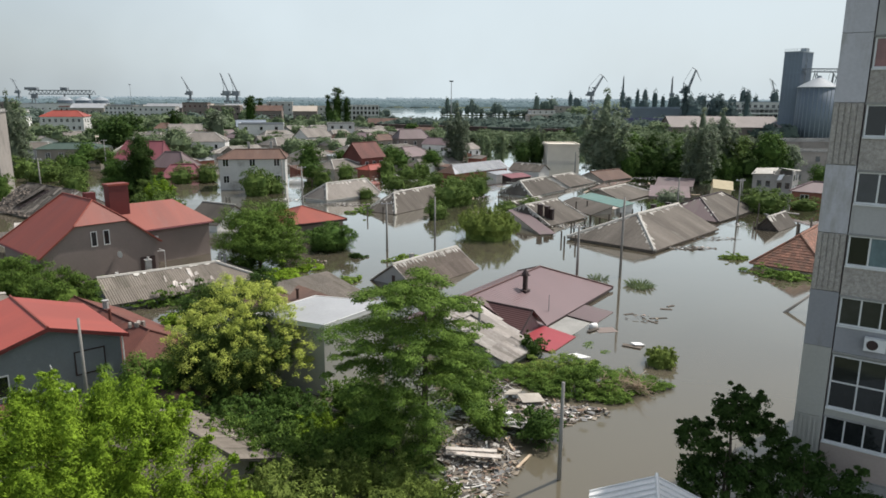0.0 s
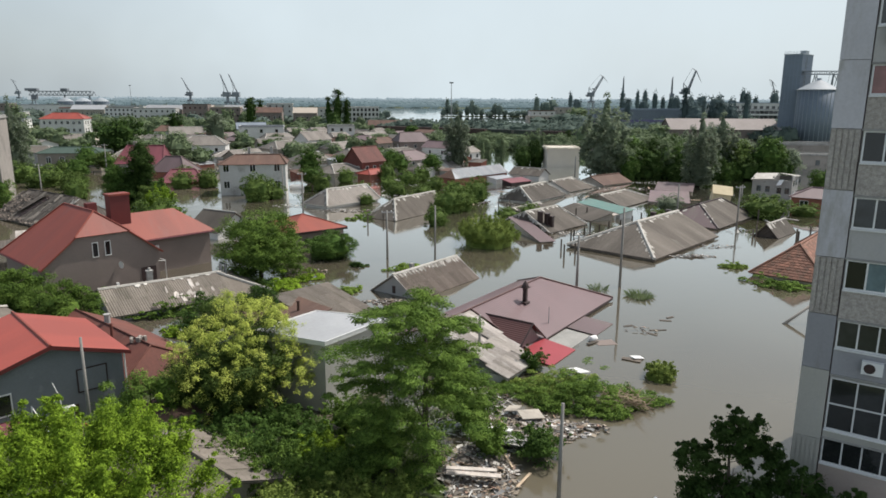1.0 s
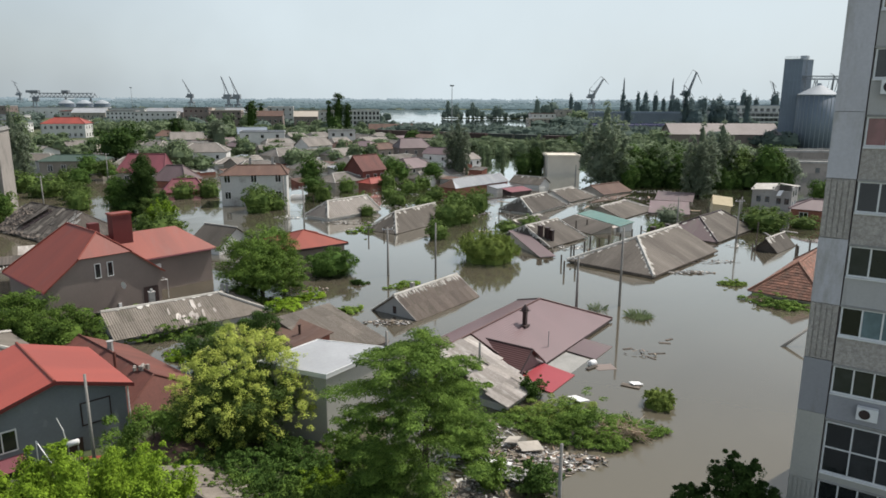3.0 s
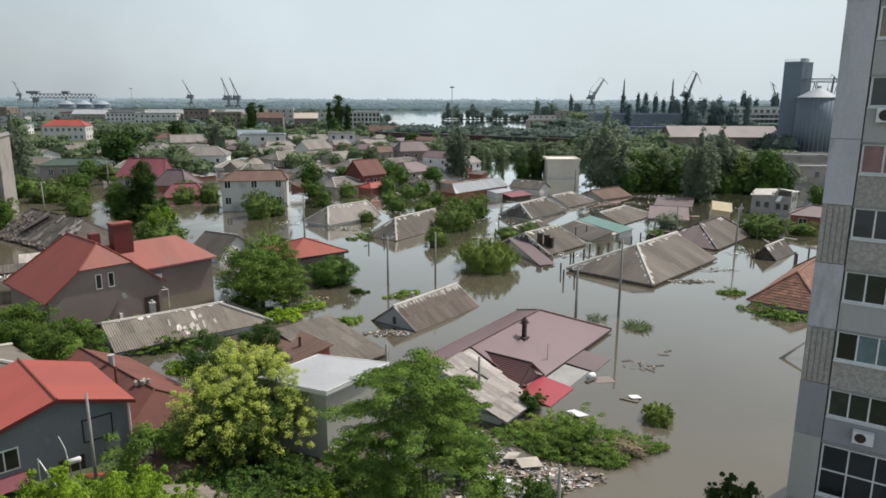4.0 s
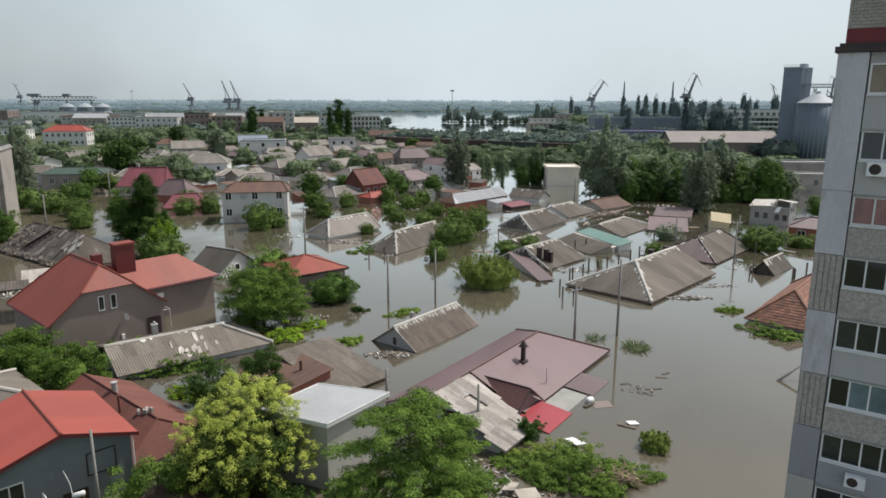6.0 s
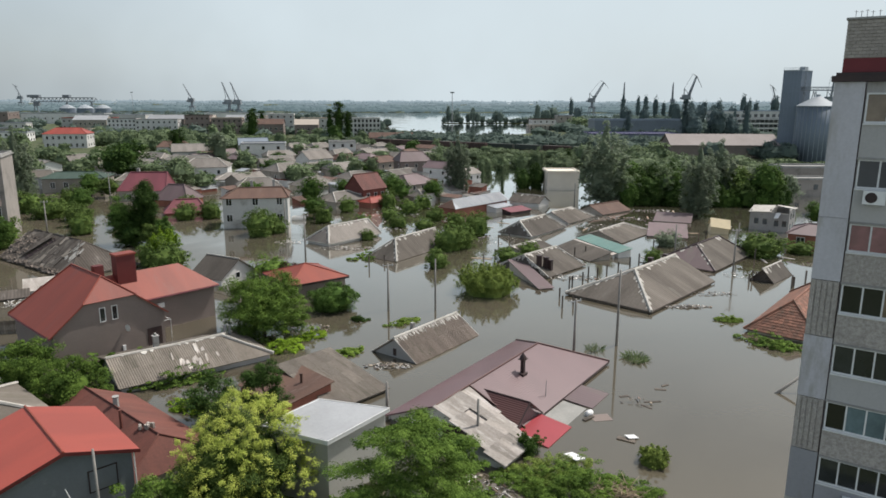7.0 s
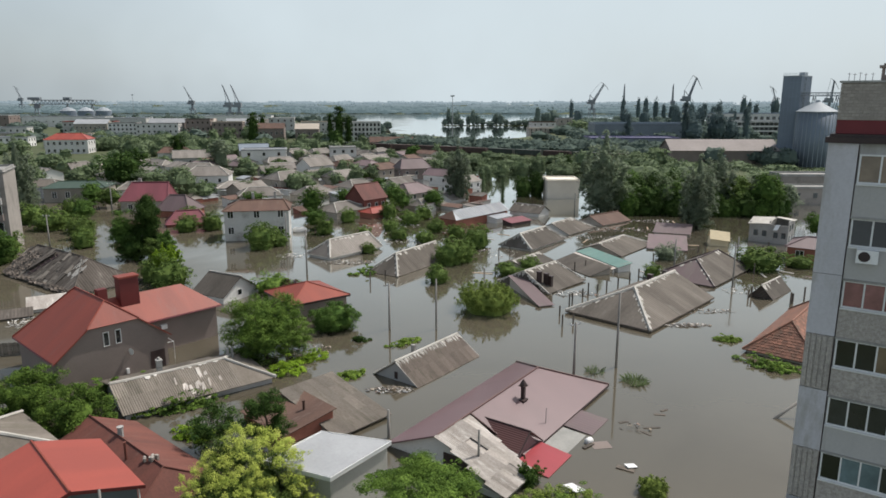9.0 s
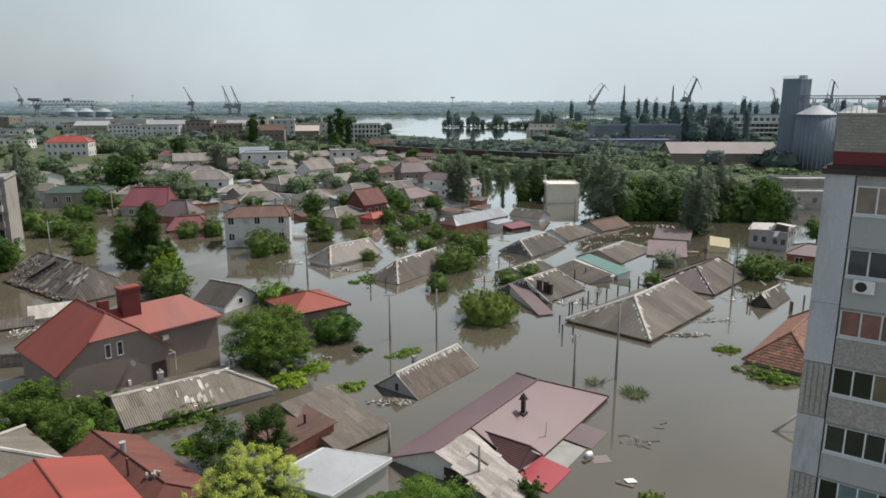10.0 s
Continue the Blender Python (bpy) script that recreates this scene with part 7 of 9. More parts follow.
utility_pole(18.7, 69.6, 8.4, arms=0)
utility_pole(-22.8, 109.5, 7.6, ang=20)
utility_pole(45.1, 103, 6.6, arms=1)
utility_pole(38.2, 110, 6.0, arms=0)
utility_pole(2.7, 47.5, 3.9, arms=0, r=0.11)
utility_pole(-4.7, 53.6, 2.6, arms=0, r=0.13)
utility_pole(5.75, 30.2, 5.1, arms=0, r=0.1)
utility_pole(-19.6, 34.9, 6.6, "pale concrete post beside the slate-blue house", arms=0, r=0.09, base=-0.5)
utility_pole(-76, 128, 7.0, arms=1)
utility_pole(-84, 170, 8.0, arms=1)
utility_pole(-31.5, 133, 6.5, arms=0)
utility_pole(51.8, 117.5, 5.0, arms=0)
utility_pole(33, 171, 5.5, arms=0)
utility_pole(41, 190, 6.0, arms=0)
tilted = utility_pole(30.2, 57.4, 3.8, "leaning broken pole sticking out of the flood", arms=0, r=0.13)
tilted.matrix_basis = at(30.2, 57.4, 0) @ pose(0, 0, 0, 0, 58, 12)
fence_rng = random.Random(9)
for k, (x, y) in enumerate([(15.2, 83.5), (16.8, 84.6), (15.6, 88), (21.5, 98.0), (23.2, 99.5), (18.3, 93.5), (17.6, 92.0), (44.6, 96.2), (45.4, 97.0), (47.5, 98.5), (33.0, 104.5), (35.0, 106.0), (52.0, 111), (54.0, 114), (36, 103), (20.4, 96.6), (25.0, 101.2), (27.2, 103.0), (29.6, 105.2), (31.4, 106.6), (24.2, 113.4), (22.0, 111.6), (37.6, 119.4), (39.8, 121.6), (48.4, 127.0), (50.6, 129.2), (60.2, 126.0), (62.4, 128.4), (8.6, 111.4), (6.6, 109.2), (12.4, 126.4), (10.2, 124.6), (-9.6, 107.4), (-11.8, 104.8), (50.0, 94.0), (49.2, 93.0), (52.6, 95.8)]):
    e = thing("fence_post", at(x, y), "dark fence post standing out of the water", "post", "fence posts")
    m = Mesh()
    m.box(-0.09, -0.09, -1, 0.09, 0.09, 1.2 + 0.7 * fence_rng.random())
    part("post", m, "wood_grey", e)

# collapsed shed and board fence in the yard behind the red house
lean_roof(-54.6, 91.0, 30, 6.4, 3.6, 0.5, 1.5, "asbestos_pale", "render_pale", "collapsed pale shed behind the red house")
lean_roof(-57.4, 86.6, 30, 4.6, 3.0, 0.3, 0.8, "asbestos_rot", "wood_grey", "low dark shed sunk in the yard")
f = thing("fence", at(-49.2, 72.8, 0, 12), "grey board fence standing in the flooded yard", "fence")
board = Mesh()
board.box(0, -0.02, -0.9, 0.13, 0.02, 1.5)
board_me = board.data("board")
board_me.materials.append(M["wood_grey"])
for k in range(22):
    ob = part("board", board_me, "wood_grey", f)
    ob.location = (-1.9 + k * 0.17, 0.012 * (k % 2), 0.05 * math.sin(k * 1.9))
for z in (0.2, 1.1):
    m = Mesh()
    m.box(-1.95, 0.036, z, 1.95, 0.086, z + 0.09)
    part("rail", m, "wood_grey", f)

# ---------------------------------------------------------------- trees and bushes
grow = np.random.default_rng(7)


def near_tree(x, y, rx, rz, cz, h, r, leaf, label, n=400, per=50, size=0.2, flat=0.8, up=0.4, lobes=9, lump=0.3, low=-0.85, limbs=9, bark="bark", ry=None, z=0.0, extra=None, bough=None, core=0.0, fill=4.6, aspect=0.45):
    """A tree seen close: boughs of some thousand leaves in all (n times per), each a ragged cushion with gaps between.
    extra: further clumps, as their centres, their spreads and the way their leaves point."""
    bough = bough or 0.24 * math.sqrt(rx * rz) + 0.1
    k = max(10, int(fill * rx * rz / bough ** 2))
    pts = crown_points(k, rx - bough * 0.25, rz - bough * 0.25, cz, grow, lobes, 0.6, lump, low, ry)
    sp = np.full(len(pts), bough / 0.72)
    axes = (pts - (0, 0, cz - 0.5 * rz)) * (1 / rx, 1 / rx, 1 / rz)
    if extra is not None:
        pts, sp, axes = np.concatenate([pts, extra[0]]), np.concatenate([sp, extra[1]]), np.concatenate([axes, extra[2]])
    crown = leaf_mesh("crown", pts, sp, max(20, int(1.1 * n * per / len(pts))), size, grow, up=up, aspect=aspect, flat=flat, axes=axes, cores=core_quads((0, 0, cz), (rx * core, rx * core, rz * core), 5, x) if core else None)
    tr = trunk_mesh(h, r, grow, limbs, rx * 0.7, base=-0.8)
    return tree(x, y, tr, crown, bark, leaf, label, z)


def plumes(n, centre, radius, ln, w, upright=0.9, low=-0.1, k=6):
    """Leafy shoots standing all over a dome: clumps along each shoot, wide at its foot and small at its tip."""
    c, sp, way = [], [], []
    for i in range(n):
        z = low + (1 - low) * (i + 0.5) / n
        a = i * 2.39996 + grow.uniform(-0.25, 0.25)
        d = np.array([math.cos(a) * math.sqrt(1 - z * z), math.sin(a) * math.sqrt(1 - z * z), z])
        foot = np.asarray(centre) + d * np.asarray(radius) * grow.uniform(0.8, 1.06)
        ax = d * 0.6 + np.array([0, 0, upright]) + grow.normal(size=3) * 0.14
        ax /= np.linalg.norm(ax)
        length = ln * grow.uniform(0.6, 1.35)
        fat = w * grow.uniform(0.75, 1.25)
        for j in range(k):
            t = 0.9 * j / (k - 1)
            c.append(foot + ax * length * t + grow.normal(size=3) * 0.09)
            sp.append(fat * (1.06 - t) ** 0.7 * grow.uniform(0.85, 1.15))
            way.append(ax)
    return np.array(c), np.array(sp), np.array(way)


def joined(*sets):
    return tuple(np.concatenate([q[i] for q in sets]) for i in range(3))


def sprays(levels, shift=(0, 0), keep=None, k=5, w=0.62):
    """Flat feathery sprays that reach out from the trunk in storeys: (height, reach, how many)."""
    c, sp, way = [], [], []
    for z, rad, n in levels:
        for i in range(n):
            a = i * 2.39996 + z * 3.1 + grow.uniform(-0.2, 0.2)
            r1 = rad * grow.uniform(0.72, 1.08)
            r0 = r1 * grow.uniform(0.30, 0.5)
            zz = z + grow.uniform(-0.35, 0.35)
            fat = w * grow.uniform(0.75, 1.25)
            for j in range(k):
                t = j / (k - 1)
                q = r0 + (r1 - r0) * t
                p = np.array([shift[0] + math.cos(a + 0.12 * t) * q, shift[1] + math.sin(a + 0.12 * t) * q, zz + 0.35 * t - 0.6 * t * t]) + grow.normal(size=3) * (0.16, 0.16, 0.08)
                if keep is None or keep(p):
                    c.append(p)
                    sp.append(fat * (1.1 - 0.4 * t) * grow.uniform(0.8, 1.2))
                    way.append((math.cos(a), math.sin(a), 0.1 - 0.5 * t))
    return np.array(c), np.array(sp), np.array(way)


# locust tree: storeys of feathery sprays, full to the ground on one side, open by the rubbish on the other
locust = sprays(((9.4, 1.5, 5), (8.6, 2.9, 9), (7.5, 4.1, 11), (6.4, 4.5, 11), (5.2, 4.5, 10), (4.0, 4.2, 9), (2.8, 4.0, 9), (1.7, 3.8, 9), (0.8, 3.6, 8)), (-0.5, 0), lambda p: p[2] > 4.0 or p[0] < 0.7 or (p[0] > 2.0 and p[2] > 2.4), w=0.95)
near_tree(-0.9, 32.2, 1.7, 3.4, 4.7, 9.4, 0.19, "leaf_mid", "tall locust tree with feathery green foliage in tiers", n=2000, per=50, size=0.15, flat=0.36, up=0.5, limbs=16, bough=0.7, extra=locust, fill=3.0, aspect=0.36)
# broad tree: green leaves, pale yellow-green outer clusters, more towards the top and +x
broad = near_tree(-12.9, 39.6, 3.9, 3.5, 2.6, 5.8, 0.2, "leaf_bush", "broad tree with yellow-green leaf clusters towards its top", low=-1.0, n=1400, per=40, size=0.16, lobes=14, lump=0.24, bough=0.8, core=0.6, fill=7)
tops = crown_points(620, 4.05, 3.8, 2.75, grow, 14, 0.92, 0.24, -0.3)
tops = tops[grow.uniform(0, 1, len(tops)) < np.clip(0.12 + 0.16 * tops[:, 2] + 0.04 * tops[:, 0], 0, 0.92)]
tagged(part("pale_foliage", leaf_mesh("pale_foliage", tops, 0.46, 84, 0.13, grow, up=0.9, aspect=0.4, flat=1.1, axes=tops - (0, 0, 0.5)), "leaf_yellow", broad, "pale yellow-green leaf clusters"), kind="stuff")
# ash-leaved tree: upright leafy shoots over a darker body
ash = joined(plumes(74, (0, 0, 2.8), (4.9, 4.4, 2.4), 1.9, 1.05, k=8), plumes(26, (0.6, 0, 3.9), (3.0, 3.0, 2.1), 2.0, 1.0, low=0.1, k=8), plumes(26, (-3.4, 0, 3.9), (2.6, 2.6, 1.6), 1.7, 1.0, low=0.0, k=8))
near_tree(-14.8, 24.4, 4.6, 2.5, 2.5, 5.8, 0.22, "leaf_bright", "dense bright green ash-leaved tree", n=2000, per=46, size=0.17, lobes=20, lump=0.2, extra=ash, bough=0.75, core=0.58, fill=1.6, aspect=0.32)
near_tree(-9.4, 24.0, 1.6, 1.8, 1.6, 4.0, 0.1, "leaf_bright", "bright green sapling beside the larger tree", n=330, per=44, size=0.16, core=0.6, aspect=0.32, extra=plumes(22, (0, 0, 1.5), (1.6, 1.6, 1.4), 1.3, 0.7))
near_tree(-16.9, 36.4, 2.5, 2.2, 1.7, 3.6, 0.12, "leaf_mid", "rounded green bush beside the blue house", n=330, per=42, size=0.17)
near_tree(12.6, 26.9, 0.9, 0.8, 4.6, 6.2, 0.12, "leaf_dark", "dark broad-leaved tree with an open crown", n=480, per=44, size=0.16, lobes=7, lump=0.3, bough=0.4, fill=3, extra=joined(plumes(16, (0.2, 0, 4.9), (0.9, 0.9, 0.9), 0.7, 0.5, low=-0.6, k=4), plumes(12, (-1.5, 0.2, 3.7), (0.8, 0.8, 0.6), 0.6, 0.5, low=-0.4, k=4), plumes(12, (1.4, 0, 3.6), (0.8, 0.8, 0.7), 0.6, 0.5, low=-0.4, k=4)))
near_tree(15.4, 26.2, 2.5, 1.5, 1.7, 3.6, 0.14, "leaf_dark", "low dark broad-leaved tree at the tower's foot", n=420, per=42, size=0.19, extra=plumes(26, (0, 0, 1.6), (2.3, 2.2, 1.2), 0.8, 0.6, k=4))
near_tree(12.2, 26.5, 1.9, 1.4, 1.9, 3.6, 0.12, "leaf_dark", "low dark broad-leaved shrub below the open tree", n=300, per=42, size=0.19, extra=plumes(20, (0, 0, 1.6), (1.8, 1.7, 1.0), 0.8, 0.55, k=4))
near_tree(-20.2, 73.2, 5.1, 4.2, 2.9, 6.4, 0.24, "leaf_mid", "dense round green tree beside the flooded street", n=1150, per=36, size=0.21, low=-1.0, lobes=16, lump=0.1, bough=0.8, core=0.5, fill=8)
near_tree(-37.6, 57.2, 4.0, 2.7, 2.0, 4.4, 0.2, "leaf_mid", "wide green tree in the yard of the red house", n=850, per=36, size=0.2, lump=0.16, bough=0.7, core=0.45, fill=7, low=-1.0)
near_tree(-31.6, 53.8, 3.0, 2.5, 2.0, 4.2, 0.16, "leaf_mid", "round green tree in the yard", n=560, per=36, size=0.2, lump=0.16, bough=0.65, core=0.5, fill=6, low=-1.0)
near_tree(-14.6, 52.2, 1.9, 2.5, 2.4, 4.8, 0.12, "leaf_dark", "dark upright tree behind the yard wall", n=260, per=38, size=0.2, lump=0.35)
near_tree(-18.8, 52.0, 2.4, 1.9, 2.0, 3.8, 0.12, "leaf_dark", "loose dark tree in the flooded yard", n=200, per=34, size=0.2, lump=0.4)
near_tree(-13.8, 82.6, 3.1, 2.0, 1.3, 3.0, 0.12, "leaf_round", "dark green shrub against the small red-roofed house", n=420, per=32, size=0.23, lump=0.12, core=0.65, fill=6, low=-1.0)
near_tree(6.1, 90.4, 4.2, 2.8, 1.0, 3.0, 0.12, "leaf_olive", "round willow bush standing in the flood", n=620, per=34, size=0.22, flat=1.2, lobes=16, lump=0.1, low=-0.7, bough=0.8, core=0.8, fill=5, aspect=0.32, extra=plumes(80, (0, 0, 0.5), (4.0, 3.8, 2.6), 1.1, 0.7, 1.3, 0.0))
near_tree(-58.0, 121.4, 2.7, 4.8, 4.1, 8.4, 0.16, "leaf_round", "round green tree beside the columnar poplar", n=420, per=30, size=0.32, low=-1, core=0.5, fill=6)
near_tree(-44.5, 106.0, 2.4, 2.9, 2.2, 4.8, 0.14, "leaf_bright", "light green young tree behind the red house", n=420, per=30, size=0.26, low=-1, core=0.6, extra=plumes(26, (0, 0, 2.6), (1.9, 1.9, 2.4), 1.2, 0.45, 1.1, -0.3))
near_tree(-78.8, 117.0, 3.4, 3.6, 2.8, 5.6, 0.16, "leaf_round", "green tree beside the decayed roof", n=420, per=30, size=0.32, low=-1, core=0.5, fill=6)
near_tree(-54.4, 122.3, 2.15, 6.5, 6.2, 12.5, 0.25, "leaf_dark", "tall dark columnar poplar among the houses", n=620, per=30, size=0.34, low=-1, flat=1.3, lobes=8, lump=0.2, core=0.5, fill=6)
near_tree(-56.4, 120.2, 2.3, 2.6, 2.2, 5.0, 0.14, "leaf_dark", "dark leafy tree at the foot of the columnar poplar", n=300, per=30, size=0.3, low=-1, core=0.6, fill=6)
near_tree(-52.2, 119.6, 2.2, 2.2, 1.8, 4.2, 0.14, "leaf_bush", "leafy shrub at the foot of the columnar poplar", n=260, per=30, size=0.3, low=-1, core=0.6, fill=6)
near_tree(-50.6, 120.6, 1.7, 2.7, 2.4, 5.4, 0.14, "leaf_round", "leafy tree beside the columnar poplar", n=260, per=30, size=0.34, low=-1, lump=0.25, core=0.5, fill=6)
def bush(x, y, rx, rz, leaf, lab):
    near_tree(x, y, rx, rz, rz * 0.55, rz * 1.3, 0.06, leaf, lab, n=int(58 * rx), per=38, size=0.2, limbs=5, core=0.55, aspect=0.38, extra=plumes(int(9 * rx), (0, 0, rz * 0.5), (rx * 0.9, rx * 0.9, rz * 0.75), 0.75, 0.5, k=4))


bush(-8.4, 29.2, 2.0, 1.6, "leaf_mid", "green undergrowth bush between the sheds")
bush(-6.0, 30.4, 1.8, 1.4, "leaf_mid", "green undergrowth bush between the sheds")
# on the leaf_olive bushes here, lighter leaves stand in for sun
bush(-4.6, 27.8, 2.0, 1.7, "leaf_olive", "green leafy undergrowth bush between the sheds")
bush(-7.2, 26.0, 2.0, 2.0, "leaf_olive", "green leafy undergrowth bush between the sheds")
bush(-2.6, 28.6, 1.7, 1.3, "leaf_olive", "green leafy undergrowth bush between the sheds")
bush(-7.6, 35.2, 1.4, 1.2, "leaf_round", "dark bush at the cube building's foot")
bush(-5.6, 37.6, 1.6, 1.3, "leaf_mid", "green bush at the cube building's foot")
bush(-3.4, 35.0, 1.8, 1.6, "leaf_mid", "green bush below the locust tree")
bush(-10.4, 33.4, 1.7, 1.6, "leaf_round", "green leafy undergrowth bush between the sheds")
bush(-8.2, 32.6, 1.6, 1.1, "leaf_mid", "low green undergrowth bush")
bush(-6.4, 33.6, 1.5, 0.9, "leaf_bright", "low light green undergrowth by the sheds")
bush(-4.4, 31.6, 1.6, 1.2, "leaf_mid", "green undergrowth bush between the sheds")
bush(-1.0, 26.6, 1.8, 1.2, "leaf_olive", "green leafy undergrowth bush between the sheds")
bush(-9.6, 36.6, 1.5, 1.3, "leaf_round", "green leafy undergrowth bush between the sheds")
bush(-12.8, 34.6, 1.6, 1.5, "leaf_round", "green leafy undergrowth bush between the sheds")
bush(-18.2, 32.6, 1.8, 1.4, "leaf_mid", "green undergrowth bush between the sheds")
bush(-9.0, 30.9, 1.7, 1.5, "leaf_round", "green leafy undergrowth bush between the sheds")
bush(-10.8, 31.6, 1.7, 1.6, "leaf_mid", "green undergrowth bush between the sheds")
bush(-2.0, 25.0, 1.6, 1.6, "leaf_olive", "green leafy undergrowth bush between the sheds")
bush(-4.8, 24.6, 1.8, 1.8, "leaf_olive", "green leafy undergrowth bush between the sheds")
bush(-20.4, 31.0, 1.6, 1.2, "leaf_bright", "light green undergrowth bush")
bush(1.6, 37.8, 1.7, 1.9, "leaf_mid", "green sapling by the rubbish heap")
bush(2.6, 34.6, 1.2, 1.3, "leaf_mid", "green sapling by the rubbish heap")
bush(5.2, 34.2, 1.3, 1.2, "leaf_round", "dark green bush in the shallow water")
bush(-14.4, 33.6, 1.5, 1.4, "leaf_mid", "green bush by the sheds")
near_tree(15.5, 45.3, 1.15, 0.95, 0.15, 0.9, 0.05, "leaf_olive", "yellow-green bush half under water", n=120, per=40, size=0.16, lump=0.1, low=-0.3, core=0.8, limbs=4, aspect=0.35, extra=plumes(26, (0, 0, 0.1), (1.05, 1.0, 0.75), 0.4, 0.35, 0.8, 0.0, k=4))
bush(6.4, 46.6, 0.9, 0.9, "leaf_round", "small bush by the red awning")
bush(1.0, 44.6, 1.5, 1.7, "leaf_mid", "green sapling by the old roof")


# shared forms for the trees further off
def make_form(kind, seed):
    g = np.random.default_rng(seed)
    cores = None
    if kind == "round":
        pts, spread, per, size, tr = crown_points(64, 3.3, 3.6, 4.2, g, 10, 0.55, 0.22, -0.95), 1.4, 33, 0.52, trunk_mesh(7.0, 0.22, g, 6, 2.6, fork=1)
        cores = core_quads((0, 0, 4.1), (2.3, 2.3, 2.6), 4, seed)
    elif kind == "bush":
        pts, spread, per, size, tr = crown_points(60, 3.4, 3.4, 2.0, g, 9, 0.6, 0.22, -0.75), 1.3, 32, 0.48, trunk_mesh(4.0, 0.16, g, 5, 2.2, fork=1)
        cores = core_quads((0, 0, 1.8), (2.6, 2.6, 2.5), 4, seed)
    elif kind == "far":
        pts, spread, per, size, tr = crown_points(34, 3.2, 3.4, 4.0, g, 8, 0.6, 0.26, -0.95), 1.7, 15, 1.0, trunk_mesh(7.0, 0.22, g, 3, 2.6, fork=0)
        cores = core_quads((0, 0, 3.9), (2.5, 2.5, 2.9), 4, seed)
    elif kind == "spired":
        cols, cq = [], [core_quads((0, 0, 4.6), (1.9, 1.9, 4.2), 5, seed)]
        for k in range(15):
            a, q = k * 2.399, (0 if k == 0 else 0.9 + 2.7 * math.sqrt(k / 15))
            hh = (g.uniform(15.2, 17.6) - q * 1.55) if k else 17.2
            z = np.linspace(0.6, hh - 0.35, 14)
            w = 1.3 * np.sin(np.clip((hh - z) / hh, 0.02, 1) ** 0.8 * 2.4) + 0.1
            t = g.uniform(0, 2 * math.pi, 14)
            cols.append(np.stack([math.cos(a) * q * (0.72 + 0.28 * z / hh) + np.cos(t) * w * 0.6, math.sin(a) * q * (0.72 + 0.28 * z / hh) + np.sin(t) * w * 0.6, z], 1))
        cq.append(core_quads((0, 0, 10.5), (0.8, 0.8, 5.2), 4, seed))
        pts, spread, per, size, tr = np.concatenate(cols), 0.85, 52, 0.46, trunk_mesh(13.0, 0.35, g, 9, 3.2, fork=1)
        cores = np.concatenate(cq)
    else:                                            # columnar poplar
        z = g.uniform(0.8, 15.6, 60)
        w = 1.5 * np.sin(np.clip((16.4 - z) / 16.4, 0.02, 1) ** 0.55 * 2.4) + 0.15
        t = g.uniform(0, 2 * math.pi, 60)
        q = np.sqrt(g.uniform(0.1, 0.8, 60))
        pts, spread, per, size, tr = np.stack([np.cos(t) * w * q, np.sin(t) * w * q, z], 1), 1.3, 30, 0.55, trunk_mesh(14.0, 0.3, g, 5, 1.2, fork=0)
        cores = core_quads((0, 0, 7.4), (0.95, 0.95, 7.0), 4, seed)
    return leaf_mesh("crown", pts, spread, per, size, g, flat=1.0 if kind in ("round", "bush", "far") else 1.6, cores=cores), tr.data("trunk", True), {"round": (8.0, 8.6), "bush": (7.6, 5.8), "far": (8.0, 8.4), "spired": (9.6, 17.0), "column": (3.6, 16.6)}[kind]


FORMS = {k: [make_form(k, 30 + 10 * i + s) for s in range(3)] for i, k in enumerate(("round", "bush", "spired", "column", "far"))}
LEAVES = {"round": "leaf_round", "bush": "leaf_mid", "spired": "leaf_poplar", "column": "leaf_dark", "far": "leaf_round"}
SHARED = {}


def far_tree(kind, x, y, w, h, leaf=None, z=0.0):
    leaf = leaf or LEAVES[kind]
    # haze is painted in by swapping leaf colours with distance
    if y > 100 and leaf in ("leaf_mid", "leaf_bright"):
        leaf = "leaf_bush" if y < 195 else "leaf_town_haze"
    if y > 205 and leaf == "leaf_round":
        leaf = "leaf_town_haze"
    i = int(abs(x * 7.3 + y * 3.1)) % 3
    if kind == "round" and y > 215:
        kind = "far"
    crown, tr, (w0, h0) = FORMS[kind][i]
    key = (kind, i, leaf)
    if key not in SHARED:
        c = crown.copy()
        c.materials.append(M[leaf])
        if not tr.materials:
            tr.materials.append(M["bark"])
        SHARED[key] = c
    kind = "round" if kind == "far" else kind
    words = {"round": "spreading leafy green tree among the houses", "bush": "dense green shrub standing in the flood", "spired": "grey-green poplar with several upright spires", "column": "dark narrow columnar poplar tree"}[kind]
    m = Matrix.Translation((x, y, z)) @ Matrix.Rotation(x * 1.7 + y, 4, "Z") @ Matrix.Diagonal((w / w0, w / w0, h / h0, 1))
    e = thing("tree" if kind != "bush" else "shrub", m, words, "tree" if kind != "bush" else "shrub", {"round": "town trees", "bush": "flooded shrubs", "spired": "spired poplars", "column": "columnar poplars"}[kind])
    part("trunk", tr, "bark", e)
    part("crown", SHARED[key], leaf, e)
    return e


# those that stand out, one by one
far_tree("spired", 41, 175, 16.0, 20.3)
far_tree("spired", 58.1, 155, 11, 16)
far_tree("spired", 4, 196, 10.5, 16.6)
far_tree("spired", 71, 176, 13.0, 15.8)
far_tree("spired", -104.4, 166, 10.5, 19.0, "leaf_poplar")
far_tree("column", -110, 178, 5.4, 18.5, "leaf_town_haze")
far_tree("round", -101, 214, 18, 15.0, "leaf_dark")
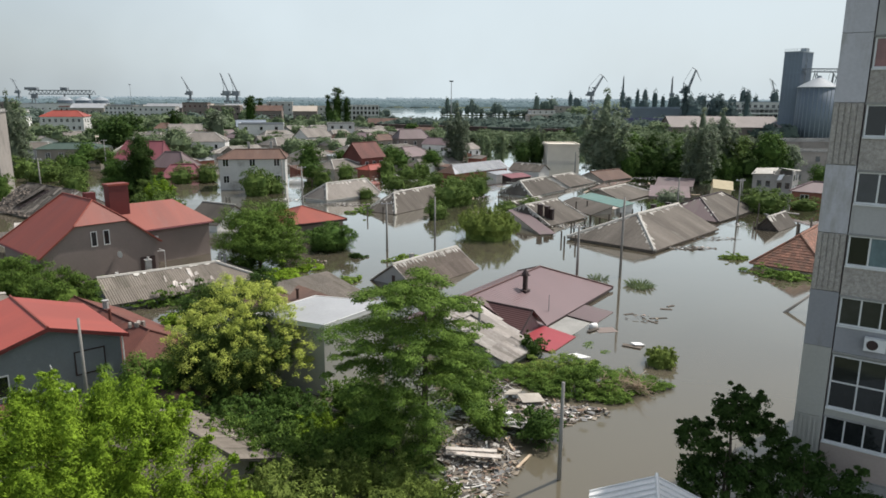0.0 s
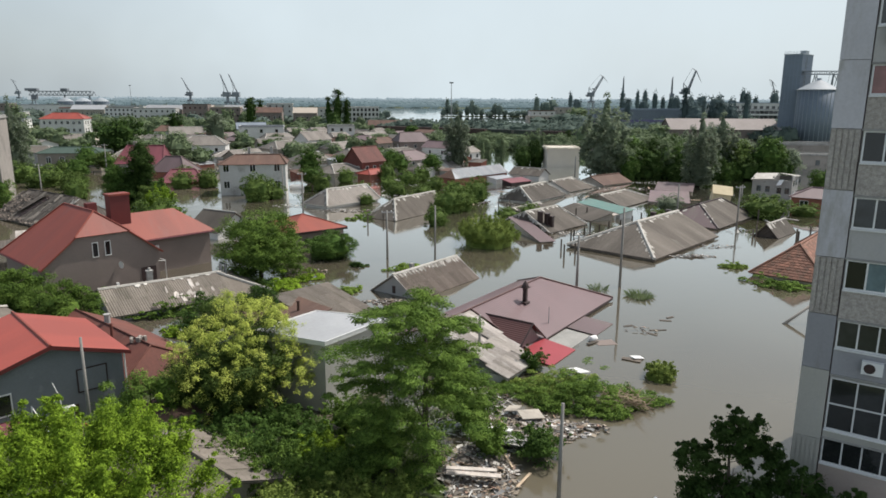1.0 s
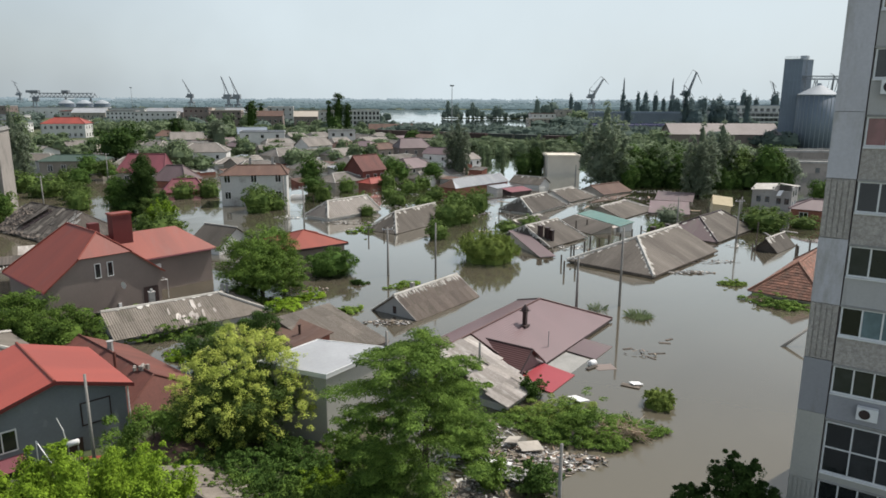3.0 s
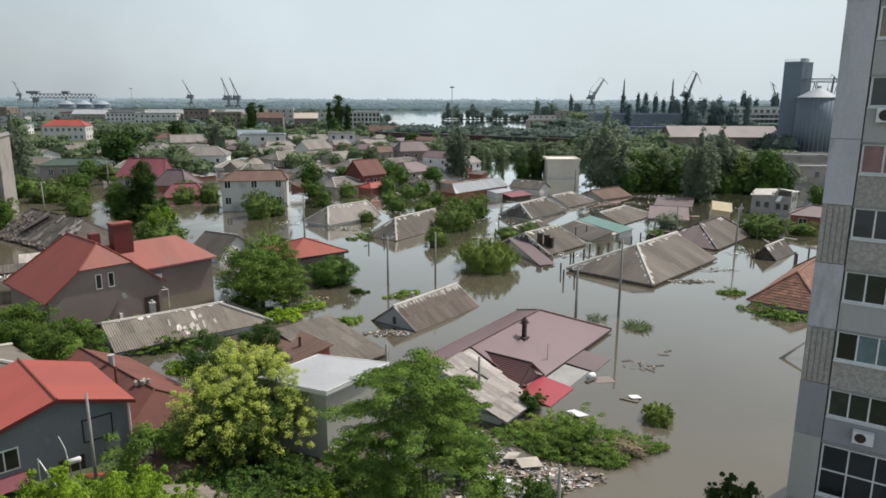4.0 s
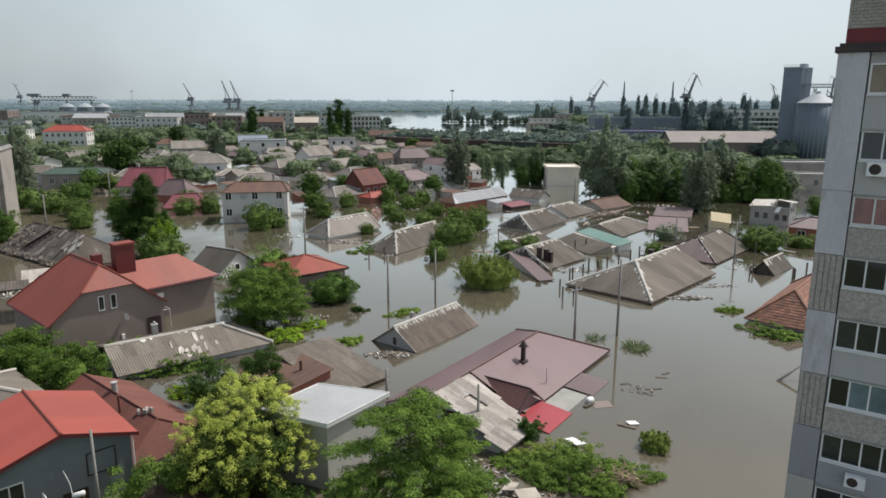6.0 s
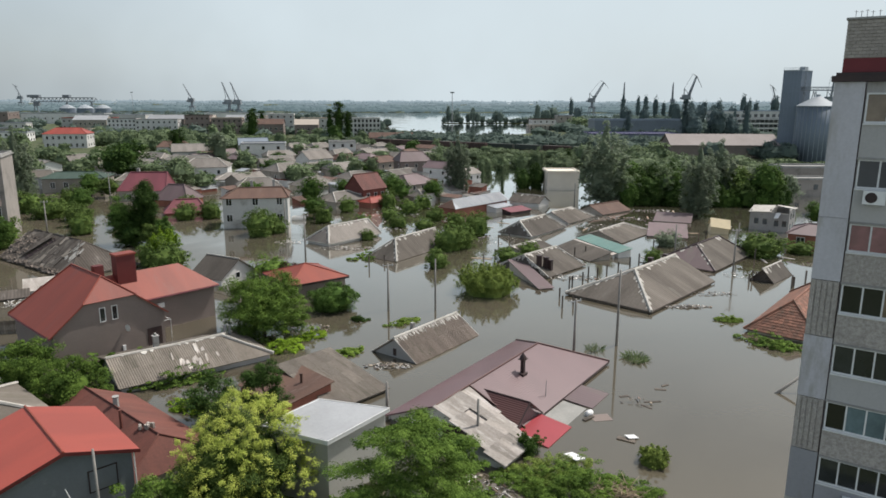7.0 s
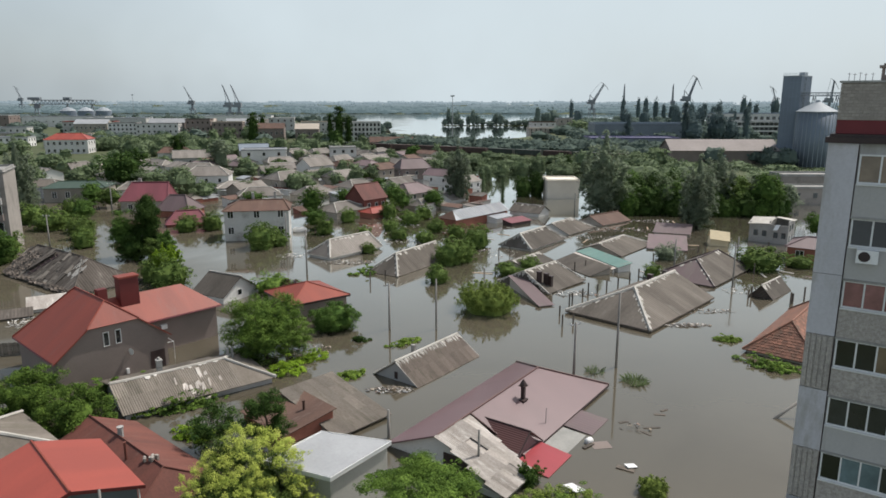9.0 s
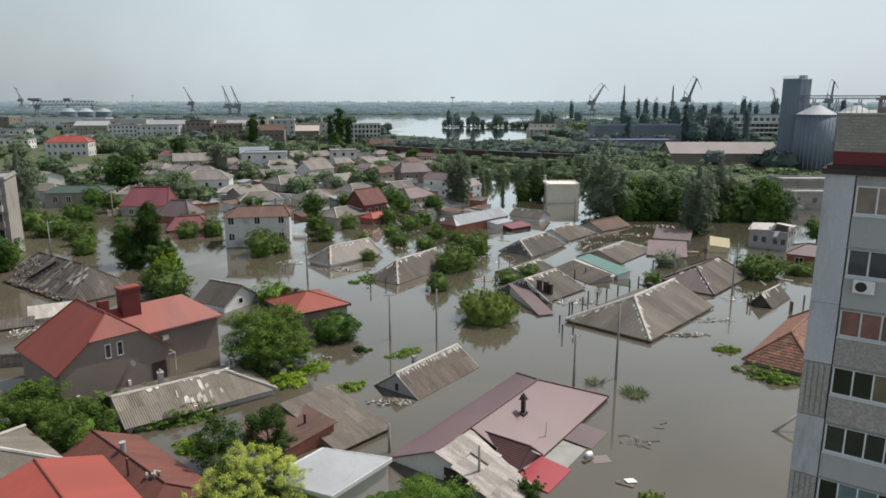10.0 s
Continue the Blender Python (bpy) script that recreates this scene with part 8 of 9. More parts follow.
far_tree("round", -75, 193, 11.5, 11.5, "leaf_town_haze")
far_tree("round", -91, 212, 13, 8.6, "leaf_mid")
far_tree("round", -84, 213, 9, 8.8)
far_tree("column", -125, 321, 8.3, 12.5)
far_tree("round", -158, 272, 12.4, 9.4, "leaf_mid")
far_tree("round", -160, 359, 6, 7.4, "leaf_mid")
far_tree("round", -131, 391, 9, 14)
far_tree("round", -123, 391, 11.2, 14.5, "leaf_mid")
far_tree("round", -183, 330, 8, 6, "leaf_mid")
far_tree("round", -156, 342, 9.4, 11.2)
far_tree("round", -109, 383, 14.2, 8.1)
far_tree("round", -98, 383, 10.1, 7.5)
far_tree("column", -122, 438, 8.3, 19.2)
far_tree("round", -91, 439, 10.8, 8.6, "leaf_mid")
far_tree("round", -80, 439, 12.2, 9.3, "leaf_mid")
far_tree("column", -73, 439, 5, 20.2)
far_tree("column", -67, 439, 8.4, 25)
far_tree("column", -61.5, 439, 5.5, 20.2)
far_tree("round", -62, 391, 11.6, 13.4, "leaf_dark")
far_tree("round", -64, 248, 8, 5.8)
far_tree("round", -54, 227, 10.2, 6.6, "leaf_mid")
far_tree("round", -33, 168, 7.6, 8)
far_tree("round", -52, 184, 7.3, 4.8)
far_tree("round", -36, 227, 6.5, 5.3, "leaf_mid")
far_tree("round", -36, 286, 10.7, 5.4, "leaf_mid")
far_tree("round", -26, 286, 11.2, 5.8, "leaf_mid")
far_tree("round", -27, 186, 7.5, 5.3)
far_tree("round", -5, 261, 6.9, 8.2)
far_tree("round", -11, 177, 5.9, 5.5)
far_tree("round", -40, 346, 10, 7.4)
far_tree("round", -36, 348, 4.5, 7.4)
far_tree("bush", 15, 250, 7.9, 7.5)
far_tree("bush", 22, 261, 7.2, 6.5)
far_tree("bush", 30, 265, 7.7, 7)
far_tree("bush", 36, 265, 7.7, 7.9)
far_tree("bush", 45, 257, 13.3, 6.4)
far_tree("column", 48, 265, 3.1, 7.9)
far_tree("bush", 24, 206, 6.4, 6.2, "leaf_dark")
far_tree("bush", 28, 207, 5.7, 7.9, "leaf_dark")
far_tree("column", 11, 195, 1.6, 8.5, "leaf_town_haze")
far_tree("column", 16, 187, 1.5, 8.5, "leaf_town_haze")
far_tree("round", 112, 580, 22.8, 14, "leaf_mid")
far_tree("round", 76, 273, 11.4, 9.4, "leaf_mid")
far_tree("round", 85, 277, 12.7, 11, "leaf_mid")
far_tree("round", 110, 232, 17.4, 5.8, "leaf_mid")
far_tree("round", 177, 450, 17, 24, "leaf_poplar_haze")
far_tree("round", 162, 450, 18, 18.5, "leaf_poplar_haze")
far_tree("round", 186, 452, 14, 19, "leaf_poplar_haze")
far_tree("column", 196, 450, 5.5, 26, "leaf_poplar_haze")
far_tree("column", 156, 450, 6, 27.5, "leaf_poplar_haze")
far_tree("column", 120, 452, 6, 20, "leaf_poplar_haze")
far_tree("round", 112, 452, 10, 11, "leaf_poplar_haze")
far_tree("bush", -36, 131, 7.5, 5.6, "leaf_bright")
far_tree("bush", -33, 133, 4.5, 3.5)
far_tree("round", -59, 240, 12, 6.5, "leaf_dark")
far_tree("round", -45, 218, 10, 5, "leaf_mid")
far_tree("bush", -54.5, 126, 5, 4)
far_tree("bush", -1.0, 105, 4.2, 3.2)
far_tree("bush", 1.0, 117.8, 6.5, 5.0)
far_tree("bush", 3.5, 119.5, 5.0, 4.4)
far_tree("bush", 6.4, 131.5, 6.5, 4.6)
far_tree("bush", 10.5, 110, 4.5, 2.2)
far_tree("bush", 14.6, 114, 4.0, 2.4)
far_tree("bush", 13.0, 108.5, 3.5, 1.4)
far_tree("bush", 54.5, 114.5, 9.0, 4.2)
far_tree("bush", 41, 122, 5.5, 2.8, "leaf_poplar")
far_tree("bush", 34, 108, 3.5, 2.5)
far_tree("bush", 62, 116, 6, 2.2, "leaf_mid")
far_tree("round", 78, 140, 6, 6.5)
far_tree("round", 81, 171, 10.5, 12)
far_tree("bush", -42.5, 102, 7.5, 5.0, "leaf_bright")
far_tree("bush", -47, 106, 5, 4.0)
far_tree("bush", -71, 131, 5.5, 4.0)
far_tree("bush", -25.5, 98.5, 7.0, 3.2)
far_tree("bush", -22.5, 97.0, 5.0, 2.4, "leaf_red")
far_tree("bush", -57, 148, 6, 4)
far_tree("bush", -52, 150, 6, 4, "leaf_bright")
far_tree("bush", -61, 161, 6, 4)
far_tree("bush", -26, 145, 5, 4)
far_tree("round", -29, 150, 6, 5.5)
far_tree("bush", -13.6, 166, 5.0, 4.4)
far_tree("bush", -8, 158, 6, 3.6)
far_tree("bush", -5, 165, 5, 3.6)
far_tree("bush", -2, 148, 5, 3.0)
far_tree("bush", -12, 150, 4.5, 2.8)
far_tree("bush", -9.5, 140, 5, 2.6)
far_tree("bush", -17, 142, 4, 2.4)
far_tree("bush", -4, 137, 5, 2.6)
far_tree("bush", 2.5, 142, 5, 3.0)
far_tree("round", -3, 180, 7, 6.0)
far_tree("round", -14, 186, 7, 6)
far_tree("bush", -23, 160, 5, 3.5)
far_tree("bush", -14.5, 126.5, 3.5, 2)
far_tree("column", -142, 513, 8, 20)
far_tree("column", -136, 515, 7, 18)
far_tree("round", -145, 505, 12, 11)
far_tree("column", -88, 268, 9, 14, "leaf_poplar")
far_tree("bush", -97, 158, 8, 5, "leaf_bright")
far_tree("bush", -88, 150, 9, 5, "leaf_bright")
far_tree("bush", -80, 147, 7, 4)
far_tree("bush", -93, 168, 6, 5)
far_tree("round", -122, 225, 8, 7)
far_tree("round", -140, 252, 9, 8)
far_tree("bush", 46, 185, 6, 4)
far_tree("bush", -79, 118, 6, 4.5, "leaf_mid")
far_tree("bush", -82, 124, 7, 5)
far_tree("bush", -76, 140, 6, 4.5)
far_tree("bush", -66, 138, 6, 3.6, "leaf_bright")
far_tree("round", -86, 160, 7, 6)
far_tree("round", -90, 182, 8, 6, "leaf_mid")
far_tree("round", -97, 186, 8, 7)
far_tree("round", -70, 196, 8, 6, "leaf_mid")
far_tree("round", -60, 204, 7, 5.5)
far_tree("bush", -49, 160, 5, 3.5)
pick = random.Random(31)
GREEN = ["leaf_round", "leaf_town_haze", "leaf_town_haze", "leaf_dark"]
for k in range(34):                                  # the wooded bank beside the port
    x = 47 + (k % 17) * 2.5 + pick.uniform(-1.2, 1.2)
    y = 176 + (k // 17) * 9 + pick.uniform(-2.5, 2.5)
    far_tree("round", x, y, pick.uniform(8, 11.5), pick.uniform(7.5, 11.5) - abs(x - 62) * 0.04 - max(0, x - 80) * 0.25, pick.choice(GREEN if x < 72 else ["leaf_mid", "leaf_poplar", "leaf_round", "leaf_town_haze"]))
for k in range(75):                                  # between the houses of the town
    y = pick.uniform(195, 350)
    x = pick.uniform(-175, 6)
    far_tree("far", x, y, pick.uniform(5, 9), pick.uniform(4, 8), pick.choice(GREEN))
for k in range(26):                                  # shrubs along the wooded bank's foot
    far_tree("bush", 46 + k * 1.6 + pick.uniform(-1, 1), 171 + pick.uniform(-2, 2), pick.uniform(4.5, 7.5), pick.uniform(3.5, 6.5), pick.choice(["leaf_round", "leaf_dark"]))


def woods(name, label, spots, leaf, rng, per=70, size=1.6):
    """Woodland too far off to count: lumpy crowns wrapped in loose leaf clumps, joined."""
    cs, cq = [], []
    for x, y, w, h, z in spots:
        d = rng.normal(size=(per, 3))
        d /= np.linalg.norm(d, axis=1)[:, None]
        r = rng.uniform(0.72, 1.04, (per, 1))
        size_v = np.array([w / 2, w / 2, h * 0.5])
        cs.append(np.array([x, y, z + h * 0.5]) + d * r * size_v)
        cq.append(core_quads((x, y, z + h * 0.48), size_v * 0.82, 3, rng.uniform(0, 6)))
    pts = np.concatenate(cs)
    me = leaf_mesh(name, pts, 0.3 * size, 2, size, rng, up=0.6, aspect=0.8, cores=np.concatenate(cq))
    return tagged(part(name, me, leaf), label, "woodland", kind="stuff")


wr = np.random.default_rng(77)


def spread_wood(n, x0, x1, y0, y1, w0, w1, h0, h1, skip=None):
    out = []
    for _ in range(n):
        x = wr.uniform(x0, x1)
        y = wr.uniform(y0, y1(x) if callable(y1) else y1)
        if skip is None or not skip(x, y):
            out.append((x, y, wr.uniform(w0, w1), wr.uniform(h0, h1), 0))
    return out


woods("flooded_thicket", "green thicket standing in the flood before the railway", spread_wood(60, -5, 75, 272, lambda x: rail_y(x) - 8, 6, 12, 2.6, 5.0), "leaf_town_haze", wr, 110, 0.9)
woods("bank_wood", "green trees behind the wooded bank", spread_wood(46, 58, 92, 205, 290, 7, 12, 5, 9) + spread_wood(34, 92, 150, 205, 288, 7, 11, 2.5, 4.5, lambda x, y: x > 93 and y < 216), "leaf_town_haze", wr, 130, 0.9)
woods("railway_wood", "green trees between the town and the railway", spread_wood(80, -200, -42, 345, 425, 7, 12, 5, 9.5, lambda x, y: x < -176 and y < 368), "leaf_town_haze", wr, 100, 1.1)
woods("suburb_wood", "green trees beyond the apartment block", spread_wood(44, -290, -172, 300, 470, 8, 13, 5, 10, lambda x, y: x > -226 and y < 366), "leaf_town_haze", wr, 100, 1.1)
woods("riverside_trees", "belt of trees along the river bank behind the railway", [(x, rail_y(x) + wr.uniform(14, 75), wr.uniform(8, 13), wr.uniform(5.0, 8.0) if x < 60 else wr.uniform(6, 9.5), 0) for x in np.linspace(-45, 150, 190)], "leaf_haze_far", wr, 40, 1.7)
woods("city_trees", "trees between the buildings of the far city", [(wr.uniform(-460, -50), wr.uniform(430, 720), wr.uniform(8, 14), wr.uniform(5, 9.5), 0) for _ in range(260)], "leaf_haze_far", wr, 27, 2.0)
woods("port_trees", "trees and scrub between the port sheds", [(x, y, w, h, 0) for x, y, w, h in [(wr.uniform(60, 440), wr.uniform(440, 960), wr.uniform(9, 16), wr.uniform(5, 10)) for _ in range(380)] if x > 0.13 * y + 12 or y < 500], "leaf_haze_far", wr, 27, 2.1)
woods("port_poplars", "row of tall dark poplars before the cranes", [(x, 945 + wr.uniform(-40, 20), wr.uniform(6, 10), wr.uniform(24, 36), 0) for x in (172, 236, 252, 270, 282, 293, 303, 318, 333, 348, 357, 366, 380, 395, 410, 425, 440, 452, 470, 490, 500, 520)] + [(x, 640 + wr.uniform(-20, 20), 10, wr.uniform(20, 26), 0) for x in (166, 180, 214, 224, 232, 240, 262, 120)], "leaf_poplar_haze", wr, 80, 1.9)
woods("island_trees", "clumps of trees on the low islands in the river", [(x, 792 + wr.uniform(-6, 6), w, h, 0) for x, w, h in ((0, 9, 8), (4, 6, 21), (8, 9, 14), (13, 10, 18), (18, 9, 9), (27, 7, 12), (32, 8, 20), (37, 9, 13), (43, 9, 9), (52, 12, 6), (58, 8, 16), (63, 9, 15), (70, 8, 8), (78, 10, 6), (84, 10, 7), (92, 10, 8), (99, 10, 9), (105, 9, 10))], "leaf_haze_far", wr, 60, 1.9)
woods("point_trees", "trees on the low point beyond the works", [(x, y, w, h, 0) for x, y, w, h in [(wr.uniform(88, 190), wr.uniform(640, 860), wr.uniform(8, 13), wr.uniform(5, 9)) for _ in range(60)] if x > 0.128 * y + 4] + [(92, 690, 7, 24, 0), (103, 700, 14, 20, 0), (110, 702, 13, 22, 0), (130, 700, 14, 10, 0), (138, 690, 14, 12, 0), (146, 690, 14, 10, 0)], "leaf_haze_far", wr, 50, 1.9)
woods("far_bank_trees", "continuous wood along the far river bank", [(x + wr.uniform(-20, 20), 1484 + abs(wr.normal()) * 130, wr.uniform(26, 50), wr.uniform(8, 15), 0) for x in np.linspace(-1500, 1500, 420)], "haze_woods", wr, 18, 5.2)
woods("plain_wood", "hazy woods on the plain across the river", [(x + wr.uniform(-30, 30), 1700 + wr.uniform(0, 330), wr.uniform(50, 90), wr.uniform(10, 15), 0) for x in np.linspace(-1900, 1900, 170)], "haze_woods", wr, 22, 5.5)
woods("plain_trees", "pale woods on the plain behind the river", [(x + wr.uniform(-40, 40), 2100 + wr.uniform(0, 400), wr.uniform(60, 110), wr.uniform(14, 21), 0) for x in np.linspace(-2300, 2300, 150)], "haze_plain", wr, 26, 7.0)
woods("distant_wood", "faint wood on the horizon", [(x + wr.uniform(-40, 40), 3700 + wr.uniform(0, 500), wr.uniform(90, 160), wr.uniform(18, 26), 2) for x in np.linspace(-3300, 3300, 130)], "haze_horizon", wr, 34, 11.0)
woods("left_bank_trees", "trees on the quay beyond the city", [(wr.uniform(-900, -120), wr.uniform(760, 960), wr.uniform(10, 16), wr.uniform(7, 13), 0) for _ in range(230)], "leaf_haze_far", wr, 28, 2.5)
for x, y, w in ((9, 796, 24), (34, 796, 26), (80, 798, 60), (140, 820, 100)):
    m = Mesh()
    k = 40
    ring = [Vector((x + math.cos(t) * w * 0.5 * (1 + 0.12 * math.sin(5 * t)), y + math.sin(t) * 9 * (1 + 0.15 * math.sin(3 * t)), 0.5)) for t in [2 * math.pi * i / k for i in range(k)]]
    m.slab(ring, 1.5)
    tagged(part("island", m, "soil"), "low muddy island in the river", "island", kind="structure")

# ---------------------------------------------------------------- floating weed, rubbish, sheds in the foreground


def weed(x, y, w, l, ang, label, n=60, leaf="reed", h=0.25, size=0.26, per=24, name="floating_weed"):
    a = grow.uniform(0, 2 * math.pi, n)
    q = np.sqrt(grow.uniform(0, 1, n))
    pts = np.stack([np.cos(a) * q * l / 2 * (1 + 0.3 * np.sin(3 * a)), np.sin(a) * q * w / 2, np.abs(grow.normal(size=n)) * h * (1.15 - q)], 1)
    me = leaf_mesh("weed", pts, 0.5, per, size, grow, up=0.8, flat=0.4)
    ob = part(name, me, leaf)
    ob.matrix_basis = at(x, y, 0.03, ang)
    return tagged(ob, label, "weed", "floating weed", "stuff")


weed(9.1, 41.3, 4.9, 9.8, -8, "broad raft of green water weed and brushwood", 520, h=0.9, leaf="leaf_mid", size=0.13, per=70)
weed(7.4, 43.6, 3.6, 6.5, 15, "raft of green creeper beside the red awning", 160, h=0.6, leaf="leaf_olive", size=0.15, per=56)
weed(-9.8, 67.0, 1.8, 3.6, 30, "bright green weed floating on the flood", 50, h=0.35)
weed(-4.6, 77.0, 1.6, 5.2, 40, "bright green weed floating on the flood", 46, h=0.3)
weed(-10.0, 77.9, 1.4, 2.0, 0, "small dark floating brush", 30, leaf="leaf_dark", h=0.5)
weed(34.2, 78.2, 1.6, 3.4, -10, "yellow-green weed floating on the flood", 55, h=0.35)
weed(35.6, 69.6, 2.6, 7.0, -38, "olive weed and brush against the tiled house", 130, leaf="leaf_mid", h=0.7)
weed(-16.8, 68.2, 3.6, 5.0, 40, "green reeds at the foot of the round tree", 110, leaf="leaf_bright", h=0.7)
weed(-14.6, 72.0, 2.4, 4.0, 40, "green reeds at the waterline", 60, leaf="leaf_bright", h=0.5)
weed(-24.5, 59.2, 1.6, 7.5, 34, "green creeper along the old eaves", 100, leaf="leaf_mid", h=0.9)
weed(-33.5, 62.4, 2.0, 9.0, 40, "green hedge at the foot of the taupe wall", 150, leaf="leaf_mid", h=1.1)
weed(-12.5, 111.5, 4.0, 7.0, 46, "green weed bank beside the sunken roof", 70, leaf="leaf_mid", h=0.6, size=0.4)
weed(-21.5, 54.0, 2.2, 5.0, -20, "green creeper over the flooded yard", 80, leaf="leaf_bright", h=0.5)
def reed_clump(x, y, s, n):
    m = Mesh()
    g = random.Random(int(x * 10))
    for i in range(n):
        a, q = g.uniform(0, 2 * math.pi), math.sqrt(g.random()) * s
        p = Vector((math.cos(a) * q, math.sin(a) * q, -0.1))
        lean = Vector((math.cos(a) * q * 0.4 + g.uniform(-0.25, 0.25), math.sin(a) * q * 0.4 + g.uniform(-0.25, 0.25), g.uniform(0.3, 0.95) * (1.2 - 0.45 * q / s)))
        w = Vector((math.sin(a + 1), math.cos(a + 1), 0)) * 0.035
        m.face([p - w, p + w, p + lean * 0.7 + w * 0.7, p + lean + Vector((lean.x, lean.y, -0.1)) * 0.3])
    ob = part("reed_clump", m, "leaf_reed")
    ob.matrix_basis = at(x, y, 0)
    return tagged(ob, "grey-green reed clump rising from the flood", "reeds", "reed clumps", "stuff")


reed_clump(19.6, 65.6, 1.1, 230)
reed_clump(16.1, 68.3, 0.8, 100)


def brush_heap(x, y, r, n, label):
    m = Mesh()
    g = random.Random(int(x * 100))
    for i in range(n):
        a = g.uniform(0, 2 * math.pi)
        p = Vector((g.uniform(-r, r), g.uniform(-r * 0.6, r * 0.6), g.uniform(0.0, 0.6)))
        d = Vector((math.cos(a), math.sin(a), g.uniform(-0.15, 0.7))) * g.uniform(0.5, 1.3)
        m.tube([p, p + d * 0.5 + Vector((0, 0, 0.1)), p + d], [0.03, 0.025, 0.01], 4)
    ob = part("brush_heap", m, "wood_pale")
    ob.matrix_basis = at(x, y, 0)
    return tagged(ob, label, "brushwood", kind="stuff")


brush_heap(11.5, 40.7, 1.3, 170, "heap of dead brown branches on the weed raft")
brush_heap(12.4, 40.5, 0.8, 36, "tangle of dead twigs in the water")

scrap = random.Random(44)


def rubbish(name, cx, cy, rx, ry, n, label, big=1.0, mat="trash"):
    """A drift of splintered boards, sheets and lumps, too many to count."""
    m = Mesh()
    for i in range(n):
        a, q = scrap.uniform(0, 2 * math.pi), math.sqrt(scrap.random())
        x, y = cx + math.cos(a) * q * rx, cy + math.sin(a) * q * ry
        z = max(0.03, ground_z(x, y)) + scrap.uniform(0, 0.28) * (1.1 - q)
        t = scrap.random()
        s = (scrap.uniform(0.2, 1.0) * big, scrap.uniform(0.03, 0.1), 0.025) if t < 0.66 else ((scrap.uniform(0.2, 0.6) * big, scrap.uniform(0.15, 0.4) * big, 0.02) if t < 0.93 else (scrap.uniform(0.1, 0.3), scrap.uniform(0.1, 0.25), scrap.uniform(0.06, 0.18)))
        rot = pose(x, y, z, scrap.uniform(-14, 14), scrap.uniform(-14, 14), scrap.uniform(0, 360))
        m.box(-s[0] / 2, -s[1] / 2, 0, s[0] / 2, s[1] / 2, s[2], rot)
    return tagged(part(name, m, mat), label, "rubbish", kind="stuff")


rubbish("rubbish_drift", 1.3, 28.8, 1.5, 2.2, 220, "thin layer of wet rubbish on the mud")
rubbish("rubbish_drift", 1.9, 32.4, 2.1, 3.0, 700, "drift of splintered boards and rubbish on the muddy bank")
rubbish("rubbish_drift", 4.6, 37.2, 3.4, 2.2, 760, "drift of boards and plastic against the weed raft")
rubbish("rubbish_drift", 7.8, 37.4, 2.2, 0.9, 130, "floating scum of wood scraps at the raft's edge")
rubbish("rubbish_drift", 3.0, 41.4, 2.2, 2.2, 120, "rubbish between the old roof and the weed raft")
rubbish("rubbish_drift", -5.4, 63.4, 2.4, 0.9, 70, "planks and scraps drifted against the sunken gable")
rubbish("rubbish_drift", -15.6, 74.4, 2.6, 2.0, 40, "pale scraps floating by the round tree", 0.6)
rubbish("rubbish_drift", 16.8, 55.4, 1.6, 0.9, 16, "dark scraps floating by the mauve house", 0.5)
rubbish("rubbish_drift", 24.8, 93.0, 0.1, 0.1, 2, "scraps by the hipped roof", 0.3)
rubbish("rubbish_drift", 35.2, 89.6, 5.0, 0.8, 70, "line of floating rubbish beside the hipped roof", 0.7)
rubbish("rubbish_drift", 21.0, 98.0, 2.2, 1.6, 40, "floating boards between the drowned roofs", 0.9)
rubbish("rubbish_drift", -17.0, 118.5, 5.0, 1.5, 90, "rubbish drifted along the drowned house", 0.9)
rubbish("rubbish_drift", 40.0, 150.0, 9.0, 3.0, 120, "long drift of rubbish by the wooded bank", 1.2)
rubbish("rubbish_drift", 27.3, 150.4, 9.0, 1.6, 80, "line of boards drifted between the sunken roofs", 1.0, "trash_white")
rubbish("rubbish_drift", -12.6, 154.8, 7.0, 4.0, 90, "white scraps spread over the drowned street", 1.0, "trash_white")
rubbish("rubbish_drift", -7.9, 166.8, 5.0, 5.0, 80, "white scraps floating before the brick house", 1.0, "trash_white")
rubbish("rubbish_drift", -20.0, 146.0, 8.0, 6.0, 90, "rubbish floating between the houses", 0.9)

